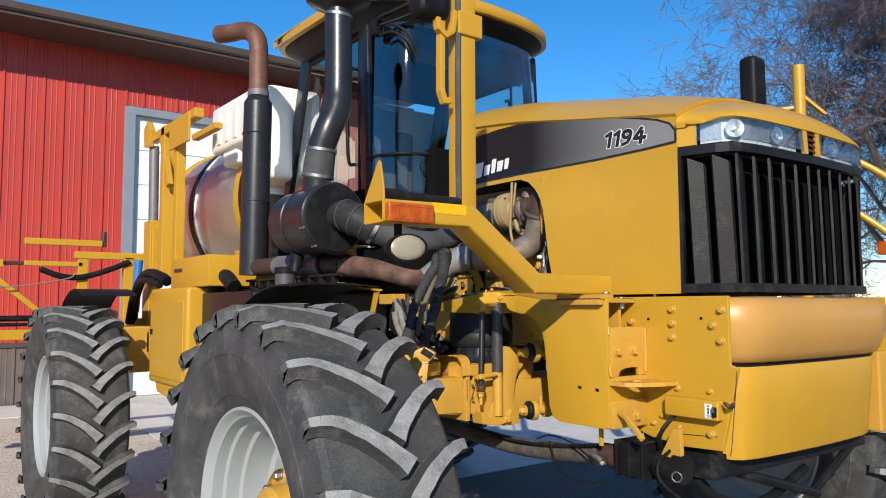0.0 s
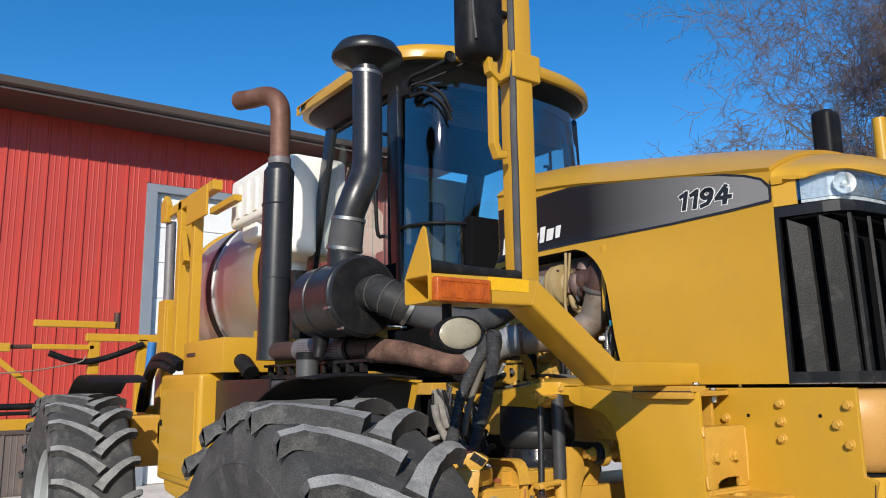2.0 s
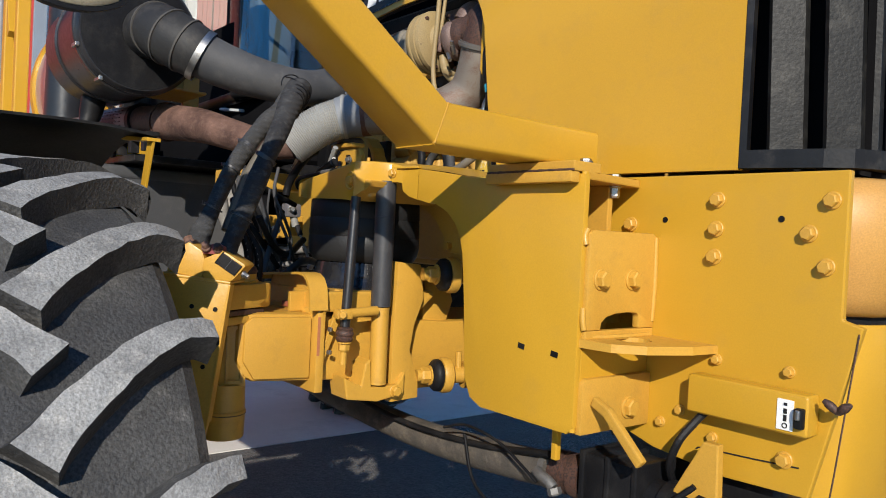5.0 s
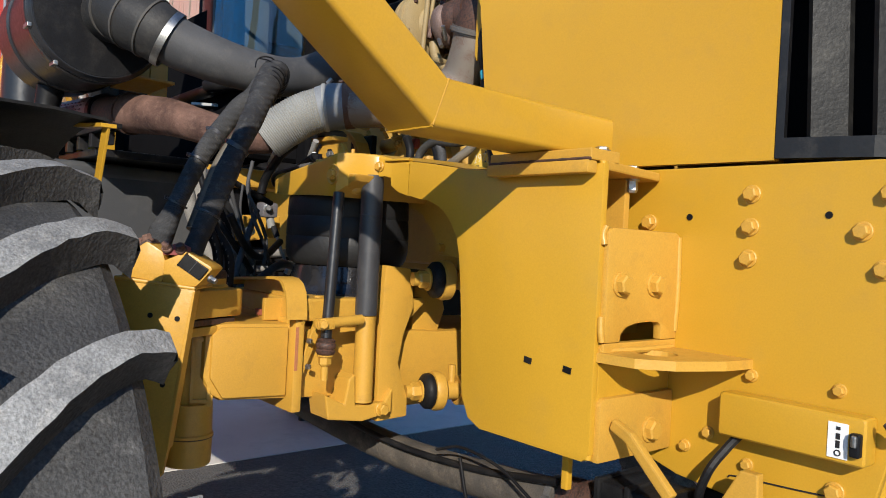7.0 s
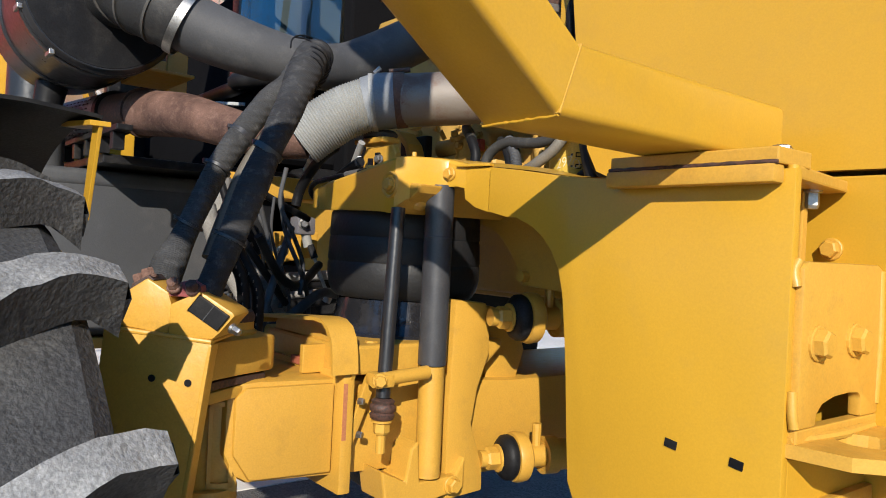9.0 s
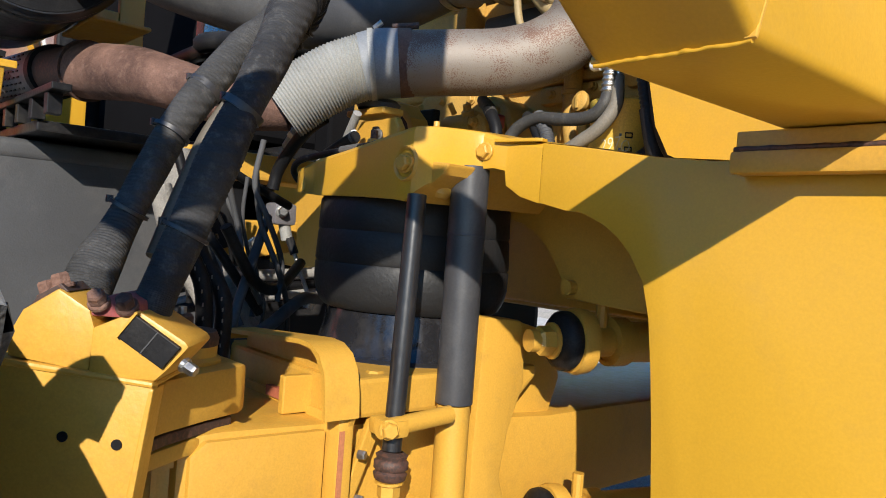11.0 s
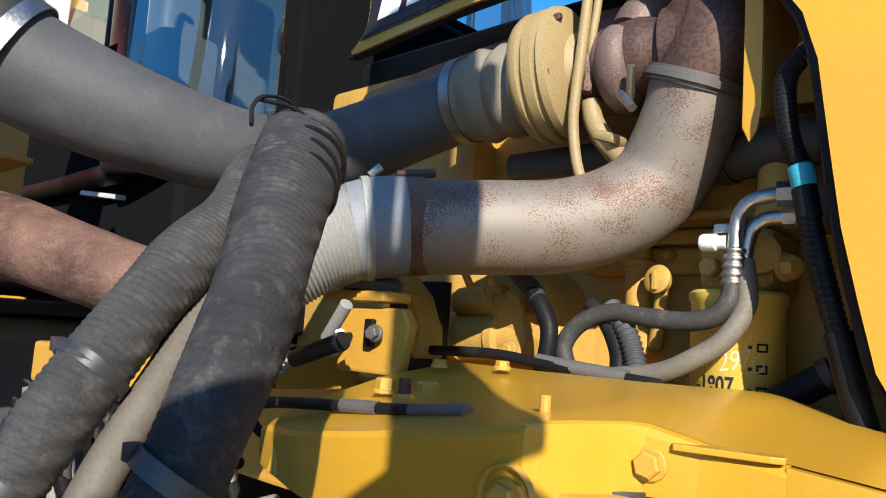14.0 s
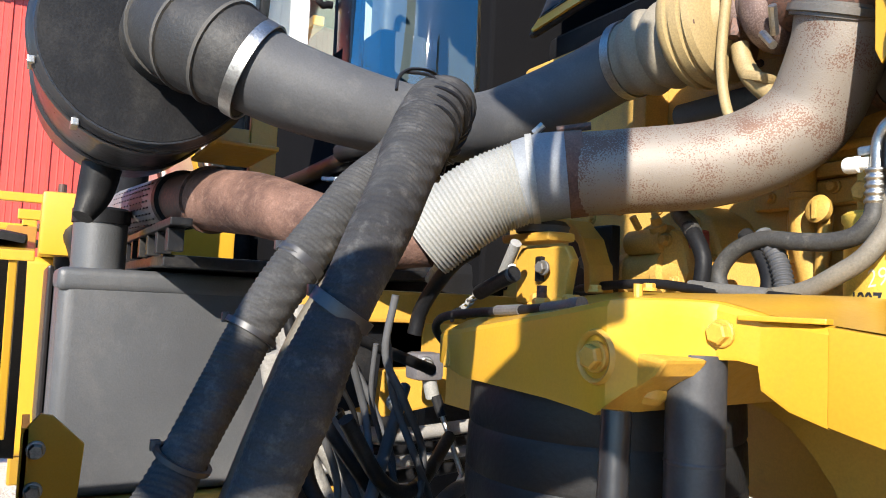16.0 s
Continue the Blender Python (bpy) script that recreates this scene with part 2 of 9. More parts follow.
def part(name, bm, mat, parent=None, label="", smooth=None):
    """One mesh object in world metres under a thing or under a part. smooth: edges sharper than this many degrees stay sharp."""
    me = bpy.data.meshes.new(name)
    bmesh.ops.recalc_face_normals(bm, faces=bm.faces)
    if smooth is not None:
        for e in bm.edges:
            e.smooth = len(e.link_faces) == 2 and e.calc_face_angle(0) < radians(smooth)
        for f in bm.faces:
            f.smooth = True
    bm.to_mesh(me)
    bm.free()
    for m in (mat if isinstance(mat, (list, tuple)) else [mat]):
        me.materials.append(m)
    ob = new(name, me)
    if parent is not None:
        ob.parent = parent
        if parent.type == "EMPTY":
            ob.location = -parent.location
    return tagged(ob, label)


def bevelled(bm, width, segments=2, angle=30):
    if width:
        edges = [e for e in bm.edges if len(e.link_faces) == 2 and e.calc_face_angle(0) > radians(angle)]
        bmesh.ops.bevel(bm, geom=edges, offset=width, segments=segments, affect="EDGES", profile=0.6, clamp_overlap=True)
    return bm


def box(lo, hi, bevel=0.0, into=None, turn=None, segments=2):
    b = bmesh.new()
    c = [(a + d) / 2 for a, d in zip(lo, hi)]
    m = Matrix.Translation(c) @ (turn or Matrix()) @ Matrix.Diagonal((*[abs(d - a) for a, d in zip(lo, hi)], 1))
    bmesh.ops.create_cube(b, size=1, matrix=m)
    bevelled(b, bevel, segments)
    return merge(into, b)


def merge(into, b):
    if into is None:
        return b
    me = bpy.data.meshes.new("tmp")
    b.to_mesh(me)
    b.free()
    into.from_mesh(me)
    bpy.data.meshes.remove(me)
    return into


def prism(outline, axis, a, b, bevel=0.0, into=None, segments=2):
    """An outline of (u, v) pushed from a to b along an axis: x takes (y, z), y takes (x, z), z takes (x, y)."""
    bm = bmesh.new()

    def place(u, v, w):
        return {"x": (w, u, v), "y": (u, w, v), "z": (u, v, w)}[axis]
    lo = [bm.verts.new(place(u, v, a)) for u, v in outline]
    hi = [bm.verts.new(place(u, v, b)) for u, v in outline]
    k = len(outline)
    bm.faces.new(lo)
    bm.faces.new(hi)
    for i in range(k):
        bm.faces.new((lo[i], lo[(i + 1) % k], hi[(i + 1) % k], hi[i]))
    bmesh.ops.recalc_face_normals(bm, faces=bm.faces)
    bevelled(bm, bevel, segments)
    return merge(into, bm)


def smooth_path(points, steps=6):
    """A Catmull-Rom line through points; further numbers of a point (radii) are carried along."""
    p = [np.array(q, float) for q in points]
    p = [2 * p[0] - p[1]] + p + [2 * p[-1] - p[-2]]
    out = []
    for i in range(1, len(p) - 2):
        for s in range(steps):
            t = s / steps
            out.append(0.5 * (2 * p[i] + (p[i + 1] - p[i - 1]) * t + (2 * p[i - 1] - 5 * p[i] + 4 * p[i + 1] - p[i + 2]) * t * t
                              + (3 * p[i] - p[i - 1] - 3 * p[i + 1] + p[i + 2]) * t ** 3))
    out.append(p[-2])
    return out


def tube(points, radius, sides=14, into=None, steps=6, caps=True, radius_at=None, flat=1.0):
    """A round bar along a smooth line; a point's fourth number is its own radius."""
    path = smooth_path(points, steps) if steps else [np.array(q, float) for q in points]
    bm = bmesh.new()
    rings, up = [], None
    for i, q in enumerate(path):
        d = Vector(path[min(i + 1, len(path) - 1)][:3]) - Vector(path[max(i - 1, 0)][:3])
        d.normalize()
        if up is None:
            up = d.orthogonal().normalized()
        up = (up - d * up.dot(d)).normalized()
        side = d.cross(up)
        r = q[3] if len(q) > 3 else radius
        if radius_at:
            r = radius_at(i / (len(path) - 1), r)
        rings.append([bm.verts.new(Vector(q[:3]) + (up * math.cos(a) * flat + side * math.sin(a)) * r) for a in (2 * math.pi * j / sides for j in range(sides))])
    for a, b in zip(rings, rings[1:]):
        for j in range(sides):
            bm.faces.new((a[j], a[(j + 1) % sides], b[(j + 1) % sides], b[j]))
    if caps:
        bm.faces.new(rings[0][::-1])
        bm.faces.new(rings[-1])
    return merge(into, bm)


def rod(a, b, radius, sides=14, into=None, radius2=None):
    return tube([(*a, radius), (*b, radius if radius2 is None else radius2)], radius, sides, into, 0)


def lathe(profile, centre, axis, sides=40, into=None, closed=False):
    """Turn (along, radius) about an axis direction through centre."""
    bm = bmesh.new()
    ax = Vector(axis).normalized()
    u = ax.orthogonal().normalized()
    v = ax.cross(u)
    c = Vector(centre)
    rings = []
    for s, r in profile:
        if r < 1e-5:
            rings.append([bm.verts.new(c + ax * s)])
        else:
            rings.append([bm.verts.new(c + ax * s + (u * math.cos(a) + v * math.sin(a)) * r) for a in (2 * math.pi * j / sides for j in range(sides))])
    pairs = list(zip(rings, rings[1:])) + ([(rings[-1], rings[0])] if closed else [])
    for a, b in pairs:
        for j in range(sides):
            k = (j + 1) % sides
            q = [a[j % len(a)], a[k % len(a)], b[k % len(b)], b[j % len(b)]]
            q = list(dict.fromkeys(q))
            if len(q) > 2:
                bm.faces.new(q)
    return merge(into, bm)


def hex_bolt(at, normal, size=0.016, height=0.013, washer=True, into=None):
    n = Vector(normal).normalized()
    bm = lathe([(0, 0), (0, size * 1.25), (0.003, size * 1.25), (0.004, size * 1.15), (0.004, 0)], at, n, 16) if washer else bmesh.new()
    p = Vector(at) + n * 0.003
    lathe([(0, size), (height * 0.8, size), (height, size * 0.82), (height, 0)], p, n, 6, bm)
    return merge(into, bm)


def bar_path(points, width, depth, bevel=0.006, into=None, normal=(1, 0, 0)):
    """A rectangular tube along straight legs, mitred, that lies in a plane of the given normal. width: in the plane; depth: across it."""
    nrm = Vector(normal).normalized()
    p = [Vector(q) for q in points]
    bm = bmesh.new()
    rings = []
    for i, q in enumerate(p):
        a = (q - p[i - 1]).normalized() if i else None
        b = (p[i + 1] - q).normalized() if i < len(p) - 1 else None
        d = ((a or b) + (b or a)).normalized()
        s = nrm.cross(d).normalized()
        k = 1 / max(0.3, (a or b).dot(d))
        rings.append([bm.verts.new(q + s * (width / 2 * k) * e + nrm * (depth / 2) * f) for e, f in ((1, 1), (1, -1), (-1, -1), (-1, 1))])
    for a, b in zip(rings, rings[1:]):
        for j in range(4):
            bm.faces.new((a[j], a[(j + 1) % 4], b[(j + 1) % 4], b[j]))
    bm.faces.new(rings[0])
    bm.faces.new(rings[-1])
    bmesh.ops.recalc_face_normals(bm, faces=bm.faces)
    bevelled(bm, bevel, 2, 50)
    return merge(into, bm)


def grid_sheet(rows, thick=0.0, into=None, close=False):
    """A sheet through rows of points, given a thickness."""
    bm = bmesh.new()
    vs = [[bm.verts.new(p) for p in r] for r in rows]
    for a, b in zip(vs, vs[1:]):
        for j in range(len(a) - (0 if close else 1)):
            k = (j + 1) % len(a)
            bm.faces.new((a[j], a[k], b[k], b[j]))
    bmesh.ops.recalc_face_normals(bm, faces=bm.faces)
    if thick:
        bmesh.ops.solidify(bm, geom=bm.faces[:], thickness=thick)
    return merge(into, bm)

# ---- ground ----
YC = 3.165                                            # the sprayer's middle line


def lift(x):
    """The yard rises gently towards the shed."""
    t = min(1.0, max(0.0, (-8.5 - x) / 5.0))
    return 0.19 * t * t * (3 - 2 * t)


def ground_material(name, stones, dust, scale):
    m = bpy.data.materials.new(name)
    m.use_nodes = True
    n, l = m.node_tree.nodes, m.node_tree.links
    b = n["Principled BSDF"]
    tc = n.new("ShaderNodeTexCoord")
    vor, big = n.new("ShaderNodeTexVoronoi"), n.new("ShaderNodeTexNoise")
    vor.inputs["Scale"].default_value = scale
    big.inputs["Scale"].default_value, big.inputs["Detail"].default_value = 0.7, 8.0
    for s in (vor, big):
        l.new(tc.outputs["Object"], s.inputs["Vector"])
    bw = n.new("ShaderNodeRGBToBW")
    l.new(vor.outputs["Color"], bw.inputs[0])
    mix = n.new("ShaderNodeMixRGB")
    mix.inputs[1].default_value, mix.inputs[2].default_value = (*[c * 0.55 for c in stones], 1), (*[min(0.8, c * 1.35) for c in stones], 1)
    l.new(bw.outputs[0], mix.inputs[0])
    mx = n.new("ShaderNodeMixRGB")
    mx.inputs[2].default_value = (*dust, 1)
    mr = n.new("ShaderNodeMapRange")
    mr.inputs[1].default_value, mr.inputs[2].default_value, mr.inputs[4].default_value = 0.4, 0.65, 0.75
    l.new(big.outputs[0], mr.inputs[0])
    l.new(mr.outputs[0], mx.inputs[0])
    l.new(mix.outputs[0], mx.inputs[1])
    l.new(mx.outputs[0], b.inputs["Base Color"])
    b.inputs["Roughness"].default_value = 0.95
    bp = n.new("ShaderNodeBump")
    bp.inputs["Strength"].default_value, bp.inputs["Distance"].default_value = 0.8, 0.012
    l.new(vor.outputs["Distance"], bp.inputs["Height"])
    l.new(bp.outputs[0], b.inputs["Normal"])
    return m


gravel = ground_material("gravel", (0.50, 0.44, 0.35), (0.57, 0.50, 0.40), 42)
asphalt = ground_material("coarse_asphalt", (0.105, 0.10, 0.095), (0.07, 0.068, 0.066), 60)
field = ground_material("dry_field", (0.24, 0.19, 0.12), (0.20, 0.15, 0.09), 6)
concrete = material("concrete", (0.60, 0.57, 0.52), 0.85, second=(0.50, 0.475, 0.43), scale=1.2, amount=0.8, bump=0.3, bump_scale=90, dirt=(0.26, 0.25, 0.23), dirt_amount=0.4, dirt_scale=2.5)

xs = [-3000, -800, -200, -80, -40, -22] + [-16 + 0.5 * i for i in range(18)] + [-6, -2, 4, 12, 30, 80, 250, 900, 3000]
ys = [-3000, -800, -200, -60, -25, -12, -5, 0, 5, 10, 16, 25, 45, 90, 250, 900, 3000]
gb = bmesh.new()
gv = [[gb.verts.new((x, y, lift(x))) for y in ys] for x in xs]
for i in range(len(xs) - 1):
    for j in range(len(ys) - 1):
        f = gb.faces.new((gv[i][j], gv[i + 1][j], gv[i + 1][j + 1], gv[i][j + 1]))
        f.material_index = 0 if -60 < ys[j] < 24 and -60 < xs[i] < 29 else 1
ground = part("ground", gb, [gravel, field])
tagged(ground, "pale crushed gravel yard running out to dry brown fields", "ground", kind="structure")


def slab(name, x0, x1, y0, y1):
    steps = 14
    rows = []
    for i in range(steps + 1):
        x = x0 + (x1 - x0) * i / steps
        rows.append([(x, y0, lift(x) + 0.012), (x, y1, lift(x) + 0.012)])
    b = grid_sheet(rows, 0.0)
    r = bmesh.ops.extrude_face_region(b, geom=b.faces[:])
    bmesh.ops.translate(b, verts=[v for v in r["geom"] if isinstance(v, bmesh.types.BMVert)], vec=(0, 0, -0.1))
    return tagged(part(name, b, concrete), "light grey concrete apron with worn patches", "pavement", kind="structure")


road_b = box((-6.21, 2.75, -0.10), (3.0, 12.0, 0.008))
tagged(part("road", road_b, asphalt), "coarse dark asphalt strip worn to bare stones", "road", kind="structure")
slab("pavement", -13.9, -12.6, -9, 13.5)
slab("pavement", -12.59, -6.22, 3.0, 13.5)

# ---- shed ----
siding_red = material("red_steel_siding", (0.43, 0.045, 0.030), 0.42, second=(0.38, 0.039, 0.027), scale=0.8, amount=0.8, bump=0.03, dirt=(0.30, 0.07, 0.05), dirt_amount=0.3, dirt_scale=3, vary=0.04)
siding_brown = material("brown_steel_siding", (0.13, 0.10, 0.085), 0.5, second=(0.10, 0.08, 0.07), scale=1.0, dirt=(0.2, 0.17, 0.14), dirt_amount=0.4, dirt_scale=4, vary=0.04)
trim_brown = material("brown_steel_trim", (0.075, 0.055, 0.045), 0.45, scale=3)
door_grey = material("grey_trim", (0.20, 0.23, 0.27), 0.5, scale=3)
door_white = material("white_steel_door", (0.72, 0.73, 0.73), 0.45, second=(0.66, 0.67, 0.67), scale=1.5, dirt=(0.5, 0.48, 0.44), dirt_amount=0.25, dirt_scale=3)
roof_steel = material("roof_steel", (0.12, 0.09, 0.075), 0.45, scale=1)

WX, EAVE, BASE = -14.0, 6.32, 0.19
shed = thing("machine_shed", (WX - 6, 2.0, BASE), "red steel machine shed with a white overhead door", "shed")
wall = part("wall", box((WX - 0.22, -9.0, BASE - 0.3), (WX - 0.06, 3.42, EAVE), 0.0), siding_brown, shed, "timber wall behind ribbed steel")
box_tail = box((WX - 0.22, 7.2, BASE - 0.3), (WX - 0.06, 9.0, EAVE))
box((WX - 0.22, 3.42, 5.35), (WX - 0.06, 7.2, EAVE), 0, box_tail)
part("wall", box_tail, siding_brown, shed)
sides = box((WX - 12.0, -9.0, BASE - 0.3), (WX - 0.22, -8.85, EAVE))
box((WX - 12.0, 8.85, BASE - 0.3), (WX - 0.22, 9.0, EAVE), 0, sides)
box((WX - 12.15, -9.0, BASE - 0.3), (WX - 12.0, 9.0, EAVE), 0, sides)
part("wall", sides, siding_red, shed)


def ribbed(width, z0, z1):
    """One sheet of steel siding in the plane x = 0, with a high rib each 0.3 m and two low ones between."""
    prof = []
    k = max(1, round(width / 0.3))
    p = width / k
    for i in range(k):
        y = i * p
        prof += [(y, 0.0), (y + 0.012, 0.022), (y + 0.038, 0.022), (y + 0.05, 0.0), (y + 0.13, 0.0), (y + 0.137, 0.005), (y + 0.147, 0.005), (y + 0.154, 0.0),
                 (y + 0.21, 0.0), (y + 0.217, 0.005), (y + 0.227, 0.005), (y + 0.234, 0.0)]
    prof.append((width, 0.0))
    return grid_sheet([[(x, y, z) for y, x in prof] for z in (z0, z1)], 0.002)


def siding(y0, z0, z1, width, mat, cache={}):
    key = (round(width, 3), z0, z1, mat.name)
    if key not in cache:
        ob = part("siding_sheet", ribbed(width, z0, z1), mat, wall)
        cache[key] = ob.data
    else:
        ob = new("siding_sheet", cache[key])
        ob.parent = wall
    ob.location = (WX - 0.055, y0, 0)
    return ob


y = -9.0
while y < 9.0 - 0.01:
    if 3.3 < y < 7.1:
        siding(y, 5.39, EAVE - 0.02, 0.9, siding_red)
    else:
        wd = min(0.9, 3.42 - y) if y < 3.42 else 0.9
        siding(y, 1.20, EAVE - 0.02, wd, siding_red)
        siding(y, BASE + 0.02, 1.12, wd, siding_brown)
        y += wd
        continue
    y += 0.9
part("trim", box((WX - 0.06, -9.0, 1.12), (WX - 0.015, 3.42, 1.2), 0.004), trim_brown, shed, "brown wainscot cap")
frame_b = box((WX - 0.2, 3.42, BASE), (WX + 0.01, 3.60, 5.23), 0.006)
box((WX - 0.2, 7.02, BASE), (WX + 0.01, 7.2, 5.23), 0.006, frame_b)
box((WX - 0.2, 3.42, 5.23), (WX + 0.01, 7.2, 5.37), 0.006, frame_b)
part("door_frame", frame_b, door_grey, shed, "grey steel door surround")
door = part("door", box((WX - 0.17, 3.56, BASE), (WX - 0.13, 7.06, 5.27)), door_white, shed, "closed white sectional overhead door")
for i in range(8):
    z = BASE + i * (5.05 / 8)
    pb = box((WX - 0.128, 3.61, z + 0.01), (WX - 0.11, 7.01, z + 5.05 / 8 - 0.01), 0.006)
    part("door_panel", pb, door_white, door)
# roof, eave board and soffit
OUT = WX + 0.92
roof = prism([(OUT, EAVE + 0.02), (OUT, EAVE + 0.12), (WX - 6.1, EAVE + 2.5), (WX - 13.1, EAVE + 0.12), (WX - 13.1, EAVE + 0.02), (WX - 6.1, EAVE + 2.38)], "y", -9.5, 9.5)
part("roof", roof, roof_steel, shed, "brown ribbed steel roof")
part("fascia", box((OUT, -9.5, EAVE - 0.03), (OUT + 0.03, 9.5, EAVE + 0.15), 0.005), trim_brown, shed)
part("soffit", box((WX - 0.02, -9.5, EAVE - 0.02), (OUT, 9.5, EAVE), 0.0), trim_brown, shed)
gut = grid_sheet([[(OUT + 0.03 + 0.02 * k + 0.0, yy, EAVE + zz) for k, zz in ((0, 0.14), (0, 0.04), (1.5, 0.02), (4, 0.05), (5, 0.15), (4.6, 0.15))] for yy in (-9.5, 9.5)], 0.003)
part("gutter", gut, trim_brown, shed, "brown eaves gutter")

# ---- sprayer ----
sprayer = thing("crop_sprayer", (-4.6, YC, 0.0), "yellow self-propelled crop sprayer with a steel tank on gravel", "sprayer")
R, TW, HUB_Z = 0.904, 0.285, 0.878                    # tyre radius, half width, axle height under load
LUGS = 23


def lug_points(side):
    """One curved tread lug, from the middle out to the shoulder: (lead in radians, across, half width)."""
    out = []
    inner = 0.028 if side < 0 else 0.003
    for k in range(15):
        u = k / 14
        across = side * (-inner + (TW + inner + 0.004) * u)
        lead = radians(12.6) * (1 - (1 - u) ** 1.75)
        out.append((lead, across, 0.031 - 0.013 * u + (0.004 if k == 0 else 0.0)))
    return out


LUG_KINDS = {}


def lug_mesh(side, kind):
    """One tread bar about the wheel's axle; three worn kinds are shared round the tyre."""
    if (side, kind) in LUG_KINDS:
        return LUG_KINDS[side, kind]
    rnd = random.Random(17 * kind + side)
    bm = bmesh.new()
    pts = lug_points(side)
    n = len(pts)
    top, low = [], []
    for j, (lead, across, hw) in enumerate(pts):
        q, o_ = pts[min(j + 1, n - 1)], pts[max(j - 1, 0)]
        t = Vector(((q[0] - o_[0]) * R, q[1] - o_[1])).normalized()
        edge = abs(across) / TW
        rt = R - 0.004 * rnd.random() - 0.028 * max(0, edge - 0.78) / 0.25
        rl = R - 0.060 - 0.045 * max(0, edge - 0.84) / 0.2
        for e in (-1, 1):
            wob = rnd.uniform(-0.0018, 0.0018)
            for lst, r, hh in ((top, rt, hw + wob), (low, rl, hw * 1.30 + 0.004)):
                th = lead - e * t.y * hh / R
                lst.append(bm.verts.new((r * math.cos(th), across + e * t.x * hh, r * math.sin(th))))
    # the bar runs on down the shoulder as a blunt dark rib
    lead, across, hw = pts[-1]
    for dr, da in ((0.050, 0.010), (0.082, 0.006)):
        for ee in (-1, 1):
            for lst, push, wide in ((top, da, hw * 0.95), (low, da - 0.022, hw * 1.3)):
                th = lead + ee * wide / R
                lst.append(bm.verts.new(((R - dr) * math.cos(th), across + side * push, (R - dr) * math.sin(th))))
    n += 2
    for j in range(n - 1):
        a, b = 2 * j, 2 * j + 2
        f = bm.faces.new((top[a], top[a + 1], top[b + 1], top[b]))
        f.material_index = 1 if j < 14 else 0
        bm.faces.new((top[a], top[b], low[b], low[a]))
        bm.faces.new((top[a + 1], low[a + 1], low[b + 1], top[b + 1]))
    bm.faces.new((top[0], low[0], low[1], top[1]))
    bm.faces.new((top[-2], top[-1], low[-1], low[-2]))
    bmesh.ops.recalc_face_normals(bm, faces=bm.faces)
    for e in bm.edges:
        e.smooth = len(e.link_faces) == 2 and e.calc_face_angle(0) < radians(28)
    for f in bm.faces:
        f.smooth = True
    me = bpy.data.meshes.new("lug")
    bm.to_mesh(me)
    bm.free()
    me.materials.append(rubber)
    me.materials.append(lug_top)
    LUG_KINDS[side, kind] = me
    return me


def wheel(cx, cy, outward, near=0.0, far=0.0):
    """A bar-lug tractor tyre on a dished steel rim; outward: -1 when its dish faces lower y."""
    w = part("wheel", lathe([(-0.17, 0), (-0.17, 0.12), (0.0, 0.13), (0.0, 0)], (cx, cy, HUB_Z), (0, 1, 0), 24), rim_paint, sprayer)
    # carcass
    half = [(0.198, 0.470), (0.206, 0.490), (0.214, 0.497), (0.222, 0.510), (0.236, 0.535), (0.243, 0.540), (0.247, 0.550), (0.262, 0.610), (0.272, 0.680), (0.2745, 0.700), (0.2775, 0.704), (0.2745, 0.708), (0.271, 0.760),
            (0.266, 0.795), (0.258, 0.820), (0.235, 0.838), (0.15, 0.850), (0.0, 0.855)]
    prof = [(-a, r) for a, r in half] + [(a, r) for a, r in half[-2::-1]]
    part("tyre", lathe(prof, (cx, cy, HUB_Z), (0, 1, 0), 96), rubber, w, "dusty black tractor tyre with worn grey lug faces", smooth=28)
    for side, first in ((-1, near), (1, far)):
        for i in range(LUGS):
            ob = new("lug", lug_mesh(side, i % 3))
            ob.parent = w
            ob.location = (cx, cy, HUB_Z)
            ob.rotation_euler = (0, -radians(first) - 2 * math.pi * i / LUGS, 0)
    o = outward
    rim = lathe([(o * 0.202, 0.492), (o * 0.212, 0.488), (o * 0.214, 0.478), (o * 0.205, 0.468), (o * 0.185, 0.460), (o * 0.178, 0.448), (o * 0.13, 0.444), (o * 0.12, 0.430), (o * 0.06, 0.424), (o * 0.05, 0.408), (-o * 0.06, 0.40),
                 (-o * 0.07, 0.375), (-o * 0.04, 0.29), (o * 0.0, 0.24), (o * 0.0, 0.16)], (cx, cy, HUB_Z), (0, 1, 0), 64)
    lathe([(-o * 0.06, 0.40), (-o * 0.14, 0.44), (-o * 0.185, 0.458), (-o * 0.212, 0.474), (-o * 0.202, 0.492)], (cx, cy, HUB_Z), (0, 1, 0), 64, rim)
    part("rim", rim, rim_paint, w, "silver-white dished steel rim", smooth=40)
    hub = lathe([(0, 0.24), (o * 0.02, 0.23), (o * 0.03, 0.17), (o * 0.10, 0.16), (o * 0.12, 0.14), (o * 0.12, 0)], (cx, cy, HUB_Z), (0, 1, 0), 32)
    part("hub", hub, paint_frame, w, "yellow wheel hub", smooth=35)
    for i in range(10):
        a = 2 * math.pi * i / 10
        part("wheel_nut", hex_bolt((cx + 0.20 * math.cos(a), cy + o * 0.024, HUB_Z + 0.20 * math.sin(a)), (0, o, 0), 0.017, 0.03), steel, w)
    return w


XF, XR, WY = -2.895, -7.00, 1.400
wheel(XF, WY, -1, 70.8, 61.9)
wheel(XR, WY - 0.05, -1, 25.6, 18.0)
wheel(XF, 2 * YC - WY, 1, 30, 22)
wheel(XR, 2 * YC - WY + 0.05, 1, 20, 12)


